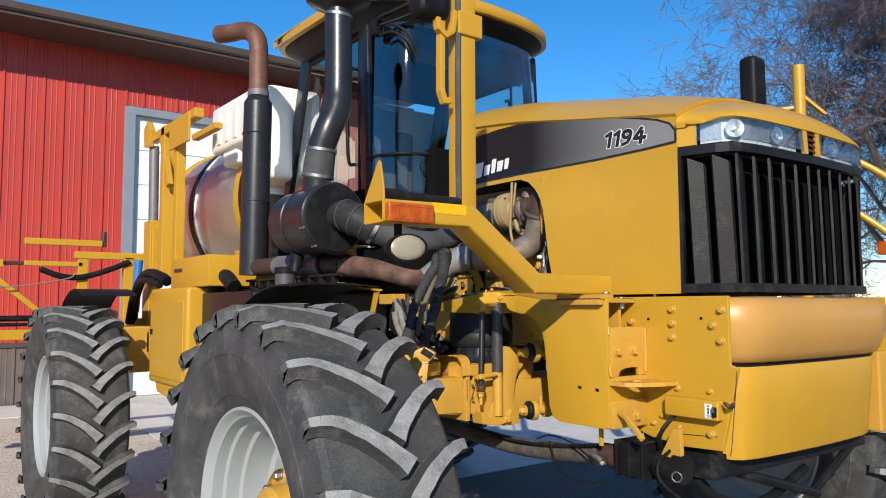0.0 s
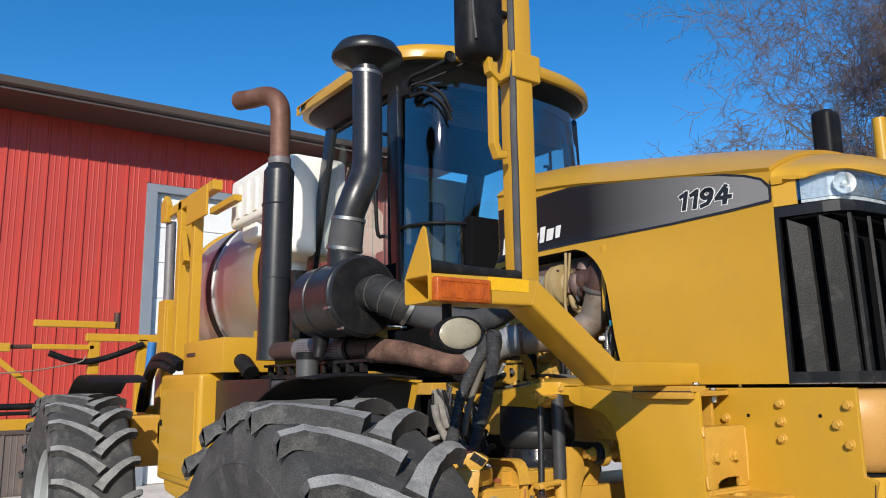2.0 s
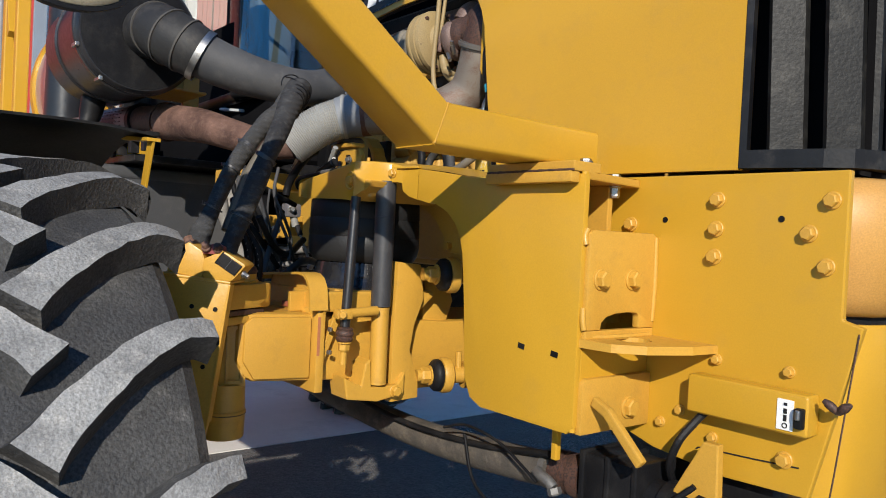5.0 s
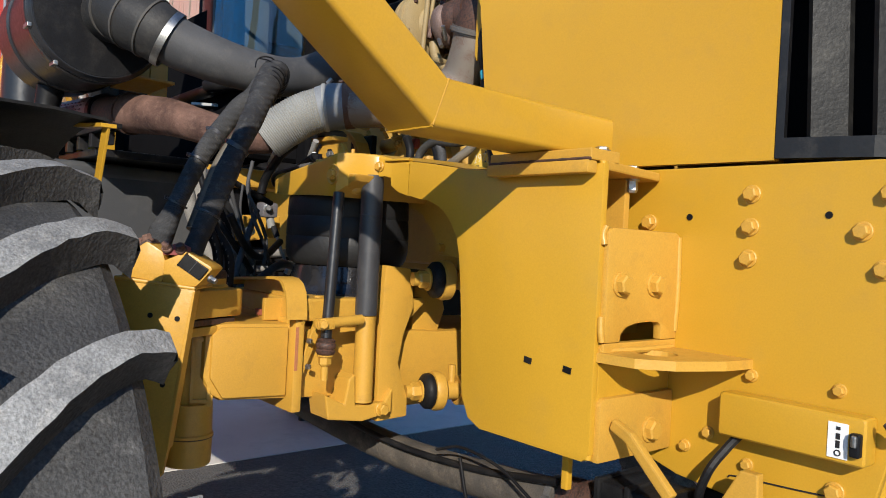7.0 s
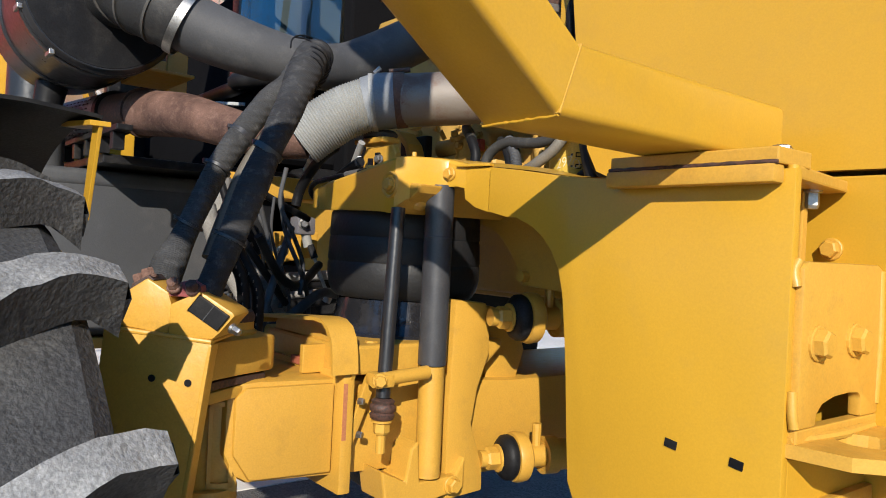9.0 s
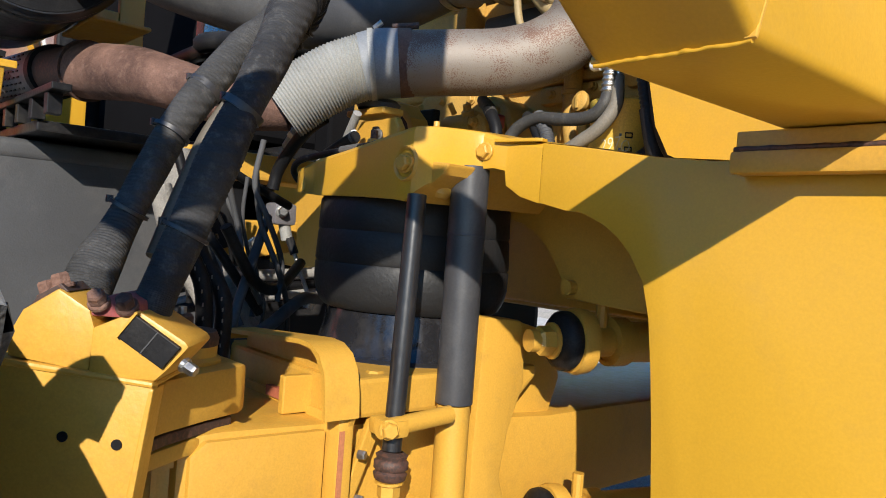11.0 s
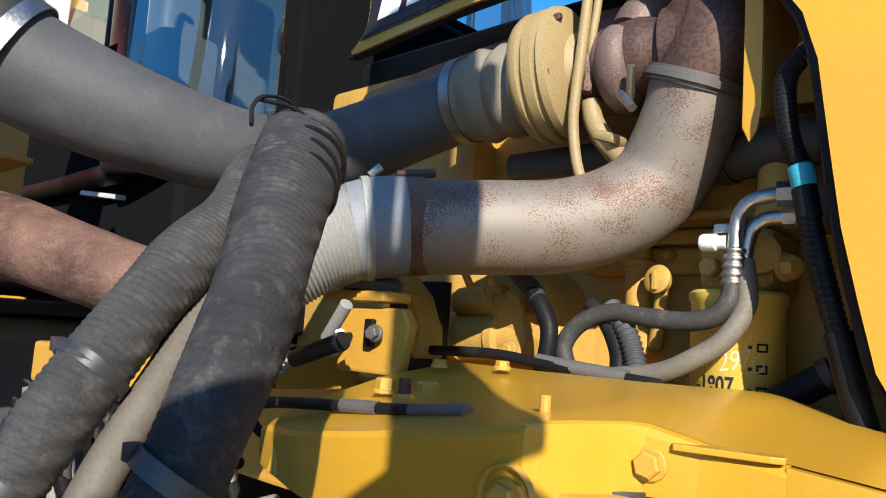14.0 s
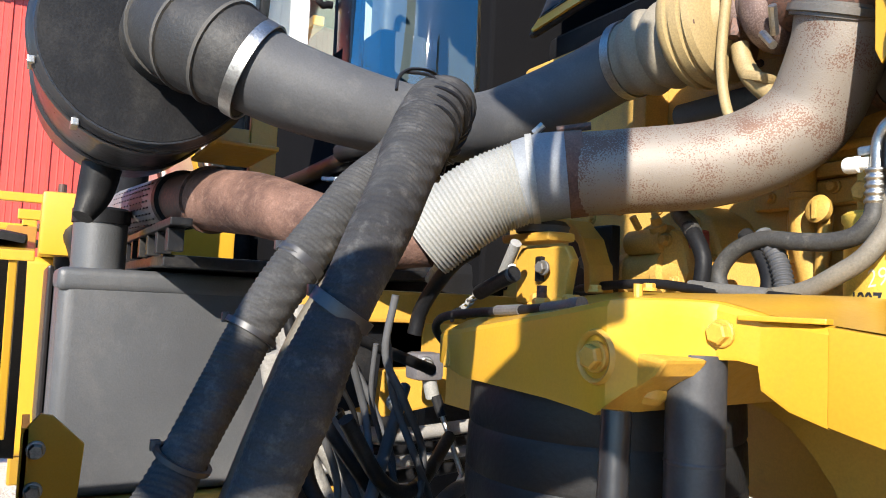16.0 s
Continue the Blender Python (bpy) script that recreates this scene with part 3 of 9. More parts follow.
def mirror_y(bm):
    for v in bm.verts:
        v.co.y = 2 * YC - v.co.y
    return bm


# hood
def hood_y(x, z=2.5):
    """The hood's right side: flares out a little below, drawn in towards the cab higher up."""
    t = max(0.0, min(1.0, (z - 2.15) / 0.35))
    return 2.556 + (-1.83 - x) * (-0.058 + 0.143 * t * t * (3 - 2 * t))


CREASE = [(-3.45, 2.787), (-3.1, 2.745), (-2.85, 2.71), (-2.45, 2.635), (-2.11, 2.575), (-1.83, 2.525)]
CROWN = [(-3.45, 2.967), (-3.1, 2.93), (-2.65, 2.845), (-2.09, 2.735), (-1.83, 2.66)]


def at_x(table, x):
    return float(np.interp(x, [p[0] for p in table], [p[1] for p in table]))


def side_panel(outline, thick, out=0.0):
    b = prism(outline, "y", -out, thick)
    for k in range(17):
        bmesh.ops.bisect_plane(b, geom=b.verts[:] + b.edges[:] + b.faces[:], plane_co=(0, 0, 2.02 + 0.035 * k), plane_no=(0, 0, 1))
    for k in range(9):
        bmesh.ops.bisect_plane(b, geom=b.verts[:] + b.edges[:] + b.faces[:], plane_co=(-3.4 + 0.18 * k, 0, 0), plane_no=(1, 0, 0))
    for v in b.verts:
        v.co.y += hood_y(v.co.x, v.co.z)
    return b


opening = [(-2.40, 1.812), (-2.445, 1.816), (-2.475, 1.828), (-2.498, 1.87), (-2.512, 1.93), (-2.527, 2.0), (-2.538, 2.08), (-2.549, 2.165), (-2.567, 2.22), (-2.604, 2.275), (-2.640, 2.312), (-2.679, 2.343), (-2.75, 2.388), (-2.827, 2.412), (-2.903, 2.414), (-3.134, 2.418), (-3.3, 2.408), (-3.43, 2.395), (-3.45, 2.41)]
side_outline = [(-1.83, 1.812)] + opening + CREASE
hood = part("hood", side_panel(side_outline, 0.02), paint, sprayer, "glossy yellow engine hood with a long grey and black decal", smooth=30)
part("side_panel", mirror_y(side_panel([(-1.83, 1.812), (-3.45, 1.812)] + CREASE, 0.02)), paint, hood)
# dark rubber edge round the engine opening
edge_pts = [(x - 0.004, hood_y(x, z) + 0.014, z) for x, z in opening]
part("edge_seal", tube(edge_pts, 0.008, 8, steps=3), black_plastic, hood, "black rubber edge strip")
rows = []
for x in np.linspace(-3.45, -1.83, 16):
    zc, zt, hw = at_x(CREASE, x), at_x(CROWN, x), YC - hood_y(x)
    row = []
    for a in np.linspace(-1, 1, 25):
        s = math.copysign(1 - (1 - abs(a)) ** 1.7, a)
        row.append((x, YC + hw * s, zc + (zt - zc) * (1 - abs(s) ** 2.6)))
    rows.append(row)
part("hood_top", grid_sheet(rows, -0.015), paint, hood, smooth=30)

# nose: the front's plan, from one corner round to the other
FRONT = [(-1.83, -0.605), (-1.73, -0.575), (-1.66, -0.55), (-1.625, -0.515), (-1.607, -0.42), (-1.598, -0.25), (-1.592, 0.0)]
FRONT = FRONT + [(x, -d) for x, d in FRONT[-2::-1]]


def along_front(s, out=0.0):
    """A place on the nose's plan at s from 0 to 1, pushed out by so much, with its outward direction."""
    p = [Vector((x, YC + d)) for x, d in FRONT]
    ln = [0.0]
    for a, b in zip(p, p[1:]):
        ln.append(ln[-1] + (b - a).length)
    want = s * ln[-1]
    for i in range(len(p) - 1):
        if want <= ln[i + 1] + 1e-9:
            t = (want - ln[i]) / (ln[i + 1] - ln[i])
            d = (p[i + 1] - p[i]).normalized()
            nrm = Vector((d.y, -d.x))
            if nrm.x < 0:
                nrm = -nrm
            q = p[i].lerp(p[i + 1], t)
            return q + nrm * out, nrm
    return p[-1], Vector((1, 0))


def front_band(s0, s1, z0, z1, out0, out1, thick, n=24, into=None):
    """A strip that follows the nose's plan, with its face out0 (below) and out1 (above) from it and a thickness behind."""
    bm = bmesh.new()
    th = abs(thick)
    cols = []
    for i in range(n + 1):
        s = s0 + (s1 - s0) * i / n
        cols.append([bm.verts.new((*along_front(s, o)[0], z)) for z, o in ((z0, out0), (z1, out1), (z1, out1 - th), (z0, out0 - th))])
    for a, b in zip(cols, cols[1:]):
        for j in range(4):
            bm.faces.new((a[j], a[(j + 1) % 4], b[(j + 1) % 4], b[j]))
    bm.faces.new(cols[0])
    bm.faces.new(cols[-1])
    return merge(into, bm)


rows = []
for k in range(9):
    t = k / 8
    row = []
    for i in range(41):
        s = i / 40
        q, _ = along_front(s, 0.004)
        back_x = -1.835
        hw = YC - hood_y(-1.83)
        ss = max(-1.0, min(1.0, (q.y - YC) / hw))
        zb = 2.525 + 0.135 * (1 - abs(ss) ** 2.6)
        lo = Vector((q.x, q.y, 2.502))
        hi = Vector((back_x, YC + ss * hw, zb))
        mid = Vector((q.x - 0.004, q.y, zb - 0.045))
        p = lo.lerp(mid, t).lerp(mid.lerp(hi, t), t)
        row.append(tuple(p))
    rows.append(row)
part("nose_cap", grid_sheet(rows, -0.012), paint, hood, smooth=40)
# lamps in the nose
part("lamp_recess", front_band(0.0, 1.0, 2.40, 2.505, -0.06, -0.06, 0.01), black_plastic, hood)
for s0, s1 in ((0.05, 0.455), (0.545, 0.95)):
    lens = front_band(s0, s1, 2.412, 2.498, 0.004, -0.002, -0.008)
    h = part("headlight", lens, pane_material("headlight_glass", (0.9, 0.93, 0.95)), hood, "clear headlight with bright reflectors", smooth=30)
    refl = front_band(s0 + 0.004, s1 - 0.004, 2.408, 2.502, -0.03, -0.03, 0.004)
    part("reflector", refl, lamp_silver, h)
    for sc in (s0 + 0.10, s0 + 0.28):
        q, nr = along_front(sc, -0.028)
        bowl = lathe([(0.0, 0.006), (0.004, 0.018), (0.012, 0.030), (0.02, 0.034), (0.022, 0.036)], (*q, 2.455), (*nr, 0), 24)
        part("bulb_bowl", bowl, lamp_silver, h, smooth=60)
        part("bulb", lathe([(0, 0.008), (0.02, 0.008), (0.026, 0.0)], (*q, 2.455), (*nr, 0), 12), glass_lamp, h, smooth=40)
part("nose_post", front_band(0.455, 0.475, 2.40, 2.505, 0.005, 0.0, -0.015, 3), paint, hood)
part("nose_post", front_band(0.525, 0.545, 2.40, 2.505, 0.005, 0.0, -0.015, 3), paint, hood)
part("nose_post", front_band(0.0, 0.05, 2.40, 2.505, 0.005, 0.0, -0.015, 4), paint, hood)
part("nose_post", front_band(0.95, 1.0, 2.40, 2.505, 0.005, 0.0, -0.015, 4), paint, hood)
vent_dark = material("dark_red_vent", (0.06, 0.012, 0.01), 0.5)
for k in range(4):
    part("vent_slat", front_band(0.477, 0.523, 2.415 + 0.023 * k, 2.427 + 0.023 * k, 0.0, -0.006, -0.006, 3), vent_dark, hood)
# grille
gr = part("grille", front_band(0.0, 1.0, 1.818, 2.398, -0.09, -0.09, -0.01, 30), black_plastic, sprayer, "dusty black grille with tall vertical louvres")
fr_b = front_band(0.0, 1.0, 2.362, 2.398, 0.006, 0.004, -0.03, 30)
front_band(0.0, 1.0, 1.815, 1.85, 0.006, 0.006, -0.03, 30, fr_b)
front_band(0.0, 0.009, 1.85, 2.362, 0.006, 0.006, -0.03, 2, fr_b)
front_band(0.991, 1.0, 1.85, 2.362, 0.006, 0.006, -0.03, 2, fr_b)
part("frame", fr_b, black_paint, gr)
random.seed(5)
for k in range(15):
    s = 0.012 + 0.976 * (k + 0.5) / 15
    j = random.uniform(-0.003, 0.003)
    z0, z1 = 1.846, 2.352 + random.uniform(-0.008, 0.004)
    lb = bmesh.new()
    rings = []
    # a bent strip: its far edge sinks behind the next one; the top corner is cut off
    for z, lean in ((z0, 0.011), (z0 + 0.25, 0.003), (z1 - 0.03, -0.006), (z1, -0.007)):
        q, nr = along_front(min(0.995, max(0.005, s)), -0.006)
        t = Vector((-nr.y, nr.x))
        ring = []
        for w_, o_ in ((-0.031, -0.002), (-0.024, 0.006), (0.030, -0.020), (0.036, -0.034), (0.033, -0.037), (0.024, -0.028), (-0.027, -0.004)):
            p = q + t * (w_ + j + lean) + nr * o_
            cut = 0.030 * max(0.0, (w_ - 0.0) / 0.036) if z == z1 else 0.0
            ring.append(lb.verts.new((p.x, p.y, z - cut)))
        rings.append(ring)
    for a, b in zip(rings, rings[1:]):
        for i in range(7):
            lb.faces.new((a[i], a[(i + 1) % 7], b[(i + 1) % 7], b[i]))
    lb.faces.new(rings[0])
    lb.faces.new(rings[-1])
    part("louvre", lb, grille_dust, gr, smooth=25)
# side louvre plates beside the radiator
part("rear_screen", front_band(0.0, 1.0, 1.83, 2.38, -0.085, -0.085, 0.003, 30), matte_black, gr)

# decal along the hood
decal_grad = bpy.data.materials.new("grey_to_black_decal")
decal_grad.use_nodes = True
dn, dl = decal_grad.node_tree.nodes, decal_grad.node_tree.links
dtc, dsep, dmap, dnoise, dmix = (dn.new("ShaderNode" + k) for k in ("TexCoord", "SeparateXYZ", "MapRange", "TexNoise", "MixRGB"))
dl.new(dtc.outputs["Object"], dsep.inputs[0])
dmap.inputs[1].default_value, dmap.inputs[2].default_value = -2.75, -1.95
dn["Principled BSDF"].inputs["Specular IOR Level"].default_value = 0.2
dl.new(dsep.outputs[0], dmap.inputs[0])
dmix.inputs[1].default_value, dmix.inputs[2].default_value = (0.014, 0.014, 0.016, 1), (0.22, 0.216, 0.216, 1)
dl.new(dmap.outputs[0], dmix.inputs[0])
dl.new(dmix.outputs[0], dn["Principled BSDF"].inputs["Base Color"])
dnoise.inputs["Scale"].default_value = 40
dl.new(dtc.outputs["Object"], dnoise.inputs["Vector"])
dr2 = dn.new("ShaderNodeMapRange")
dr2.inputs[3].default_value, dr2.inputs[4].default_value = 0.28, 0.42
dl.new(dnoise.outputs[0], dr2.inputs[0])
dl.new(dr2.outputs[0], dn["Principled BSDF"].inputs["Roughness"])
DECAL = [(-3.445, 2.716), (-3.3, 2.718), (-3.05, 2.718), (-2.87, 2.712), (-2.55, 2.668), (-2.24, 2.615), (-2.05, 2.572), (-1.93, 2.538), (-1.865, 2.51), (-1.825, 2.475), (-1.806, 2.432),
         (-1.835, 2.42), (-2.0, 2.418), (-2.28, 2.420), (-2.6, 2.430), (-2.87, 2.440), (-3.2, 2.446), (-3.445, 2.435)]


def inset(outline, d):
    c = Vector((sum(p[0] for p in outline) / len(outline), sum(p[1] for p in outline) / len(outline)))
    out = []
    k = len(outline)
    for i, p in enumerate(outline):
        a, b = Vector(outline[i - 1]), Vector(outline[(i + 1) % k])
        t = (b - a).normalized()
        nrm = Vector((-t.y, t.x))
        if nrm.dot(c - Vector(p)) < 0:
            nrm = -nrm
        out.append(tuple(Vector(p) + nrm * d))
    return out


clip_decal = [(min(-1.832, x), z) for x, z in DECAL]
decal = part("decal", side_panel(clip_decal, 0.0, 0.003), decal_black, hood, "long decal fading from grey to black")
part("decal_field", side_panel([(min(x, -1.842), z) for x, z in inset(DECAL, 0.009)], 0.0, 0.0045), decal_grad, decal)


def numerals(text, left, height, lean, drop, half, out, mat, name):
    """Heavy slanted numerals on the hood's side, drawn as broad strokes."""
    ring9 = [(0.36 + 0.22 * math.cos(a), 0.69 + 0.20 * math.sin(a)) for a in np.linspace(0, 2 * math.pi, 17)]
    strokes = {"1": [[(0.14, 0.76), (0.36, 0.90)], [(0.38, 0.90), (0.38, 0.10)]], "9": [ring9, [(0.58, 0.69), (0.56, 0.42), (0.46, 0.20), (0.20, 0.11)]],
               "4": [[(0.44, 0.90), (0.10, 0.36), (0.70, 0.36)], [(0.50, 0.70), (0.50, 0.10)]]}
    step = {"1": 0.52, "9": 0.74, "4": 0.78}
    bm = bmesh.new()
    x0 = 0.0
    for ch in text:
        for line in strokes[ch]:
            pts_ = [Vector(p) for p in line]
            for i, (a, b) in enumerate(zip(pts_, pts_[1:])):
                d = (b - a).normalized()
                n_ = Vector((-d.y, d.x)) * half
                a2 = a - d * half * (0.9 if i == 0 else 0.5)
                b2 = b + d * half * (0.9 if i == len(pts_) - 2 else 0.5)
                quad = []
                for p in (a2 - n_, b2 - n_, b2 + n_, a2 + n_):
                    x = left[0] + height * (x0 + p.x + lean * p.y) * 1.32
                    z = left[1] + height * p.y + drop * (x - left[0])
                    quad.append(bm.verts.new((x, hood_y(x, z) - out, z)))
                bm.faces.new(quad)
        x0 += step[ch]
    me = bpy.data.meshes.new(name)
    bm.to_mesh(me)
    bm.free()
    me.materials.append(mat)
    ob = new(name, me)
    ob.parent = decal
    return ob


NUM_AT, NUM_H, NUM_DROP = (-2.243, 2.466), 0.074, -0.075
numerals("1194", NUM_AT, NUM_H, 0.16, NUM_DROP, 0.150, 0.0056, label_white, "number_outline")
numerals("1194", NUM_AT, NUM_H, 0.16, NUM_DROP, 0.105, 0.0066, decal_black, "number")
# maker's mark as plain white shapes
x0 = -3.41
for wd, ht in ((0.075, 0.082), (0.055, 0.055), (0.075, 0.082), (0.055, 0.055), (0.04, 0.075), (0.055, 0.055), (0.038, 0.056)):
    z0 = 2.474 + (x0 + 3.41) * 0.04
    mk = side_panel([(x0, z0), (x0 + wd * 0.85, z0), (x0 + wd * 0.98 + ht * 0.15, z0 + ht), (x0 + ht * 0.15, z0 + ht)], 0.0, 0.0055)
    part("decal_mark", mk, label_white, decal)
    x0 += wd + 0.012

# bumper cover and lower front panel
def bulged(s0, s1, profile, mat, name, parent, label="", n=36, smooth=45):
    rows = [[(*along_front(s0 + (s1 - s0) * i / n, o)[0], z) for i in range(n + 1)] for z, o in profile]
    b = grid_sheet(rows)
    return part(name, b, mat, parent, label, smooth)


skirt = [(1.795, -0.05), (1.795, 0.035), (1.788, 0.055), (1.76, 0.075), (1.70, 0.082), (1.64, 0.072), (1.58, 0.05), (1.555, 0.035), (1.545, 0.015), (1.545, -0.05)]
bump_ob = bulged(0.115, 0.93, skirt, bumper_tan, "bumper", sprayer, "rounded tan plastic bumper cover")
ends = bmesh.new()
for s in (0.115, 0.93):
    v = [ends.verts.new((*along_front(s, o)[0], z)) for z, o in skirt]
    ends.faces.new(v)
part("bumper_end", ends, bumper_tan, bump_ob)
part("bumper_gap", front_band(0.10, 0.93, 1.527, 1.545, 0.004, 0.004, 0.03), black_plastic, bump_ob)
low = bulged(0.10, 0.93, [(1.53, -0.03), (1.53, 0.012), (1.522, 0.016), (1.40, 0.006), (1.19, -0.016), (1.178, -0.02), (1.178, -0.05)], paint, "lower_panel", sprayer, "yellow lower front panel")
fbx = front_band(0.0, 0.10, 1.2, 1.80, -0.01, 0.0, 0.02, 6)
part("corner_plate", fbx, paint, low)

# chassis side plate with bolts and brackets
PY = 2.515
plate_out = [(-2.135, 1.80), (-1.60, 1.80), (-1.60, 1.545), (-1.565, 1.535), (-1.64, 1.228), (-1.80, 1.222), (-1.96, 1.24), (-2.135, 1.29)]
chassis = part("chassis", prism(plate_out, "y", PY, PY + 0.016, 0.003), paint, sprayer, "yellow bolted steel chassis side plate")
part("side_plate", mirror_y(prism(plate_out, "y", PY, PY + 0.016)), paint, chassis)
for x, z, s in ((-1.843, 1.75, 0.0125), (-1.843, 1.694, 0.0125), (-1.844, 1.64, 0.0125), (-1.627, 1.748, 0.0125), (-1.664, 1.69, 0.0125), (-1.631, 1.633, 0.0125), (-2.044, 1.699, 0.0125), (-1.684, 1.443, 0.0088), (-1.826, 1.443, 0.0088),
                (-1.684, 1.286, 0.0125), (-1.826, 1.292, 0.0088), (-1.944, 1.297, 0.0088), (-1.90, 1.33, 0.0088)):
    part("bolt", hex_bolt((x, PY, z), (0, -1, 0), s, s), paint_frame, chassis)
part("lower_seam", tube([(-1.86, PY - 0.0005, 1.262), (-1.845, PY - 0.0005, 1.267), (-1.75, PY - 0.0005, 1.272), (-1.658, PY - 0.0005, 1.278)], 0.0016, 6), decal_black, chassis)
for x, z in ((-1.96, 1.71), (-1.715, 1.715)):
    part("bolt_hole", lathe([(0, 0), (0, 0.006), (0.0015, 0.006), (0.0015, 0)], (x, PY, z), (0, -1, 0), 10), black_plastic, chassis)
wing = lathe([(0, 0.004), (0.03, 0.004), (0.03, 0)], (-1.585, PY - 0.005, 1.395), (0, -1, 0), 10)
for sgn in (-1, 1):
    tube([(-1.585, PY - 0.03, 1.395, 0.006), (-1.585 + sgn * 0.012, PY - 0.034, 1.405, 0.008), (-1.585 + sgn * 0.022, PY - 0.036, 1.412, 0.004)], 0.006, 8, wing, 3)
part("wing_screw", wing, rust_dark, chassis, "rusty wing screw", smooth=50)
# raised bracket with a slot, its foot plate and lower box
arch = [(2.346, 1.486), (2.348, 1.500), (2.362, 1.511), (2.39, 1.517), (2.43, 1.519), (2.457, 1.517), (2.464, 1.511), (2.465, 1.486)]
bracket = part("tow_bracket", prism([(2.302, 1.486)] + arch + [(PY, 1.486), (PY, 1.672), (2.500, 1.680), (2.312, 1.680), (2.302, 1.672)], "x", -1.992, -1.975, 0.004), paint_frame, chassis, smooth=35)
part("slot_bar", box((-1.992, 2.302, 1.462), (-1.976, PY, 1.4855), 0.002), paint_frame, bracket)
part("bracket_top", box((-2.07, 2.31, 1.662), (-1.985, PY, 1.677), 0.004), paint_frame, bracket, smooth=35)
part("bracket_back", box((-2.07, 2.31, 1.486), (-2.06, PY, 1.67), 0.002), paint_frame, bracket)
for y in (2.338, 2.435):
    part("bolt", hex_bolt((-1.975, y, 1.585), (1, 0, 0), 0.0170, 0.015), paint_frame, bracket)
part("weld", tube([(-1.978, PY - 0.004, 1.50), (-1.976, PY - 0.003, 1.58), (-1.978, PY - 0.004, 1.672)], 0.006, 8), paint_frame, bracket, smooth=60)
part("weld", tube([(-1.983, 2.303, 1.682), (-1.986, 2.299, 1.668), (-1.982, 2.298, 1.65)], 0.006, 8), paint_frame, bracket, smooth=60)
part("weld", tube([(-1.982, 2.299, 1.53), (-1.980, 2.298, 1.505), (-1.978, 2.30, 1.488)], 0.006, 8), paint_frame, bracket, smooth=60)
hole = [(-1.94 + 0.036 * math.sin(a), 2.40 - 0.036 * math.cos(a) + 0.002) for a in np.linspace(math.pi, -math.pi, 19)]
foot2 = [(-2.0, 2.295), (-1.915, 2.305), (-1.868, 2.35), (-1.832, 2.44), (-1.826, PY), (-1.9395, PY)] + [(x, y) for x, y in hole] + [(-1.9405, PY), (-2.0, PY)]
part("foot_plate", prism(foot2, "z", 1.454, 1.470), paint_frame, chassis)
part("weld", tube([(-1.985, 2.30, 1.472), (-1.972, 2.40, 1.472), (-1.975, 2.50, 1.472)], 0.006, 8), paint_frame, chassis)
lowb = part("lower_bracket", prism([(2.302, 1.285), (PY, 1.285), (PY, 1.393), (2.312, 1.393), (2.302, 1.383)], "x", -1.992, -1.975, 0.004), paint_frame, chassis, smooth=35)
part("bolt", hex_bolt((-1.975, 2.445, 1.327), (1, 0, 0), 0.0185, 0.014), paint_frame, lowb)
part("top_tab", prism([(-2.10, 2.30), (-1.992, 2.30), (-1.995, 2.33), (-2.022, PY - 0.012), (-2.028, PY), (-2.10, PY)], "z", 1.776, 1.792, 0.003), paint_frame, chassis)
part("bolt", hex_bolt((-2.048, 2.455, 1.776), (0, 0, -1), 0.012, 0.022), steel, chassis, "plain steel bolt")
part("bolt", hex_bolt((-2.048, 2.455, 1.792), (0, 0, 1), 0.012, 0.006), steel, chassis)
part("bolt", hex_bolt((-2.03, 2.34, 1.812), (0, 0, 1), 0.012, 0.006), steel, chassis)
# switch box
sw = part("switch_box", box((-1.861, 2.472, 1.341), (-1.628, PY, 1.414), 0.008, segments=3), paint, chassis, "yellow switch box with a small white sticker", smooth=35)
part("sticker", box((-1.681, 2.4705, 1.349), (-1.652, 2.4722, 1.402), 0.0), label_white, sw, "white pictogram sticker")
for z, h in ((1.394, 0.005), (1.382, 0.009), (1.370, 0.011)):
    part("print", box((-1.669, 2.4695, z - h / 2), (-1.663, 2.4706, z + h / 2)), decal_black, sw)
part("print", lathe([(0, 0.0032), (0.001, 0.0032), (0.001, 0.005), (0, 0.005)], (-1.666, 2.4706, 1.357), (0, -1, 0), 16, closed=True), decal_black, sw)
part("rocker_switch", box((-1.647, 2.460, 1.357), (-1.632, 2.474, 1.392), 0.003), black_plastic, sw)
part("rocker_cap", box((-1.644, 2.456, 1.372), (-1.635, 2.463, 1.390), 0.003), steel, sw)
part("cable", tube([(-1.83, 2.495, 1.345), (-1.845, 2.48, 1.32), (-1.86, 2.45, 1.28), (-1.88, 2.46, 1.22), (-1.88, 2.52, 1.15)], 0.008, 8), black_plastic, sw)
part("lever", bar_path([(-1.968, 2.33, 1.352), (-1.93, 2.325, 1.338), (-1.845, 2.32, 1.262)], 0.02, 0.016, 0.004, normal=(0, 1, 0)), paint_frame, chassis, "flat yellow lever")
part("hatch_seam", tube([(-1.571, PY - 0.0005, 1.525), (-1.585, PY - 0.0005, 1.40), (-1.602, PY - 0.0005, 1.25), (-1.61, PY - 0.0005, 1.215)], 0.0016, 6), rust_dark, chassis)

# mirror arm and its mount plate
def mount_y(x):
    return 2.29 if x > -2.3 else 2.29 + (x + 2.3) * 0.11


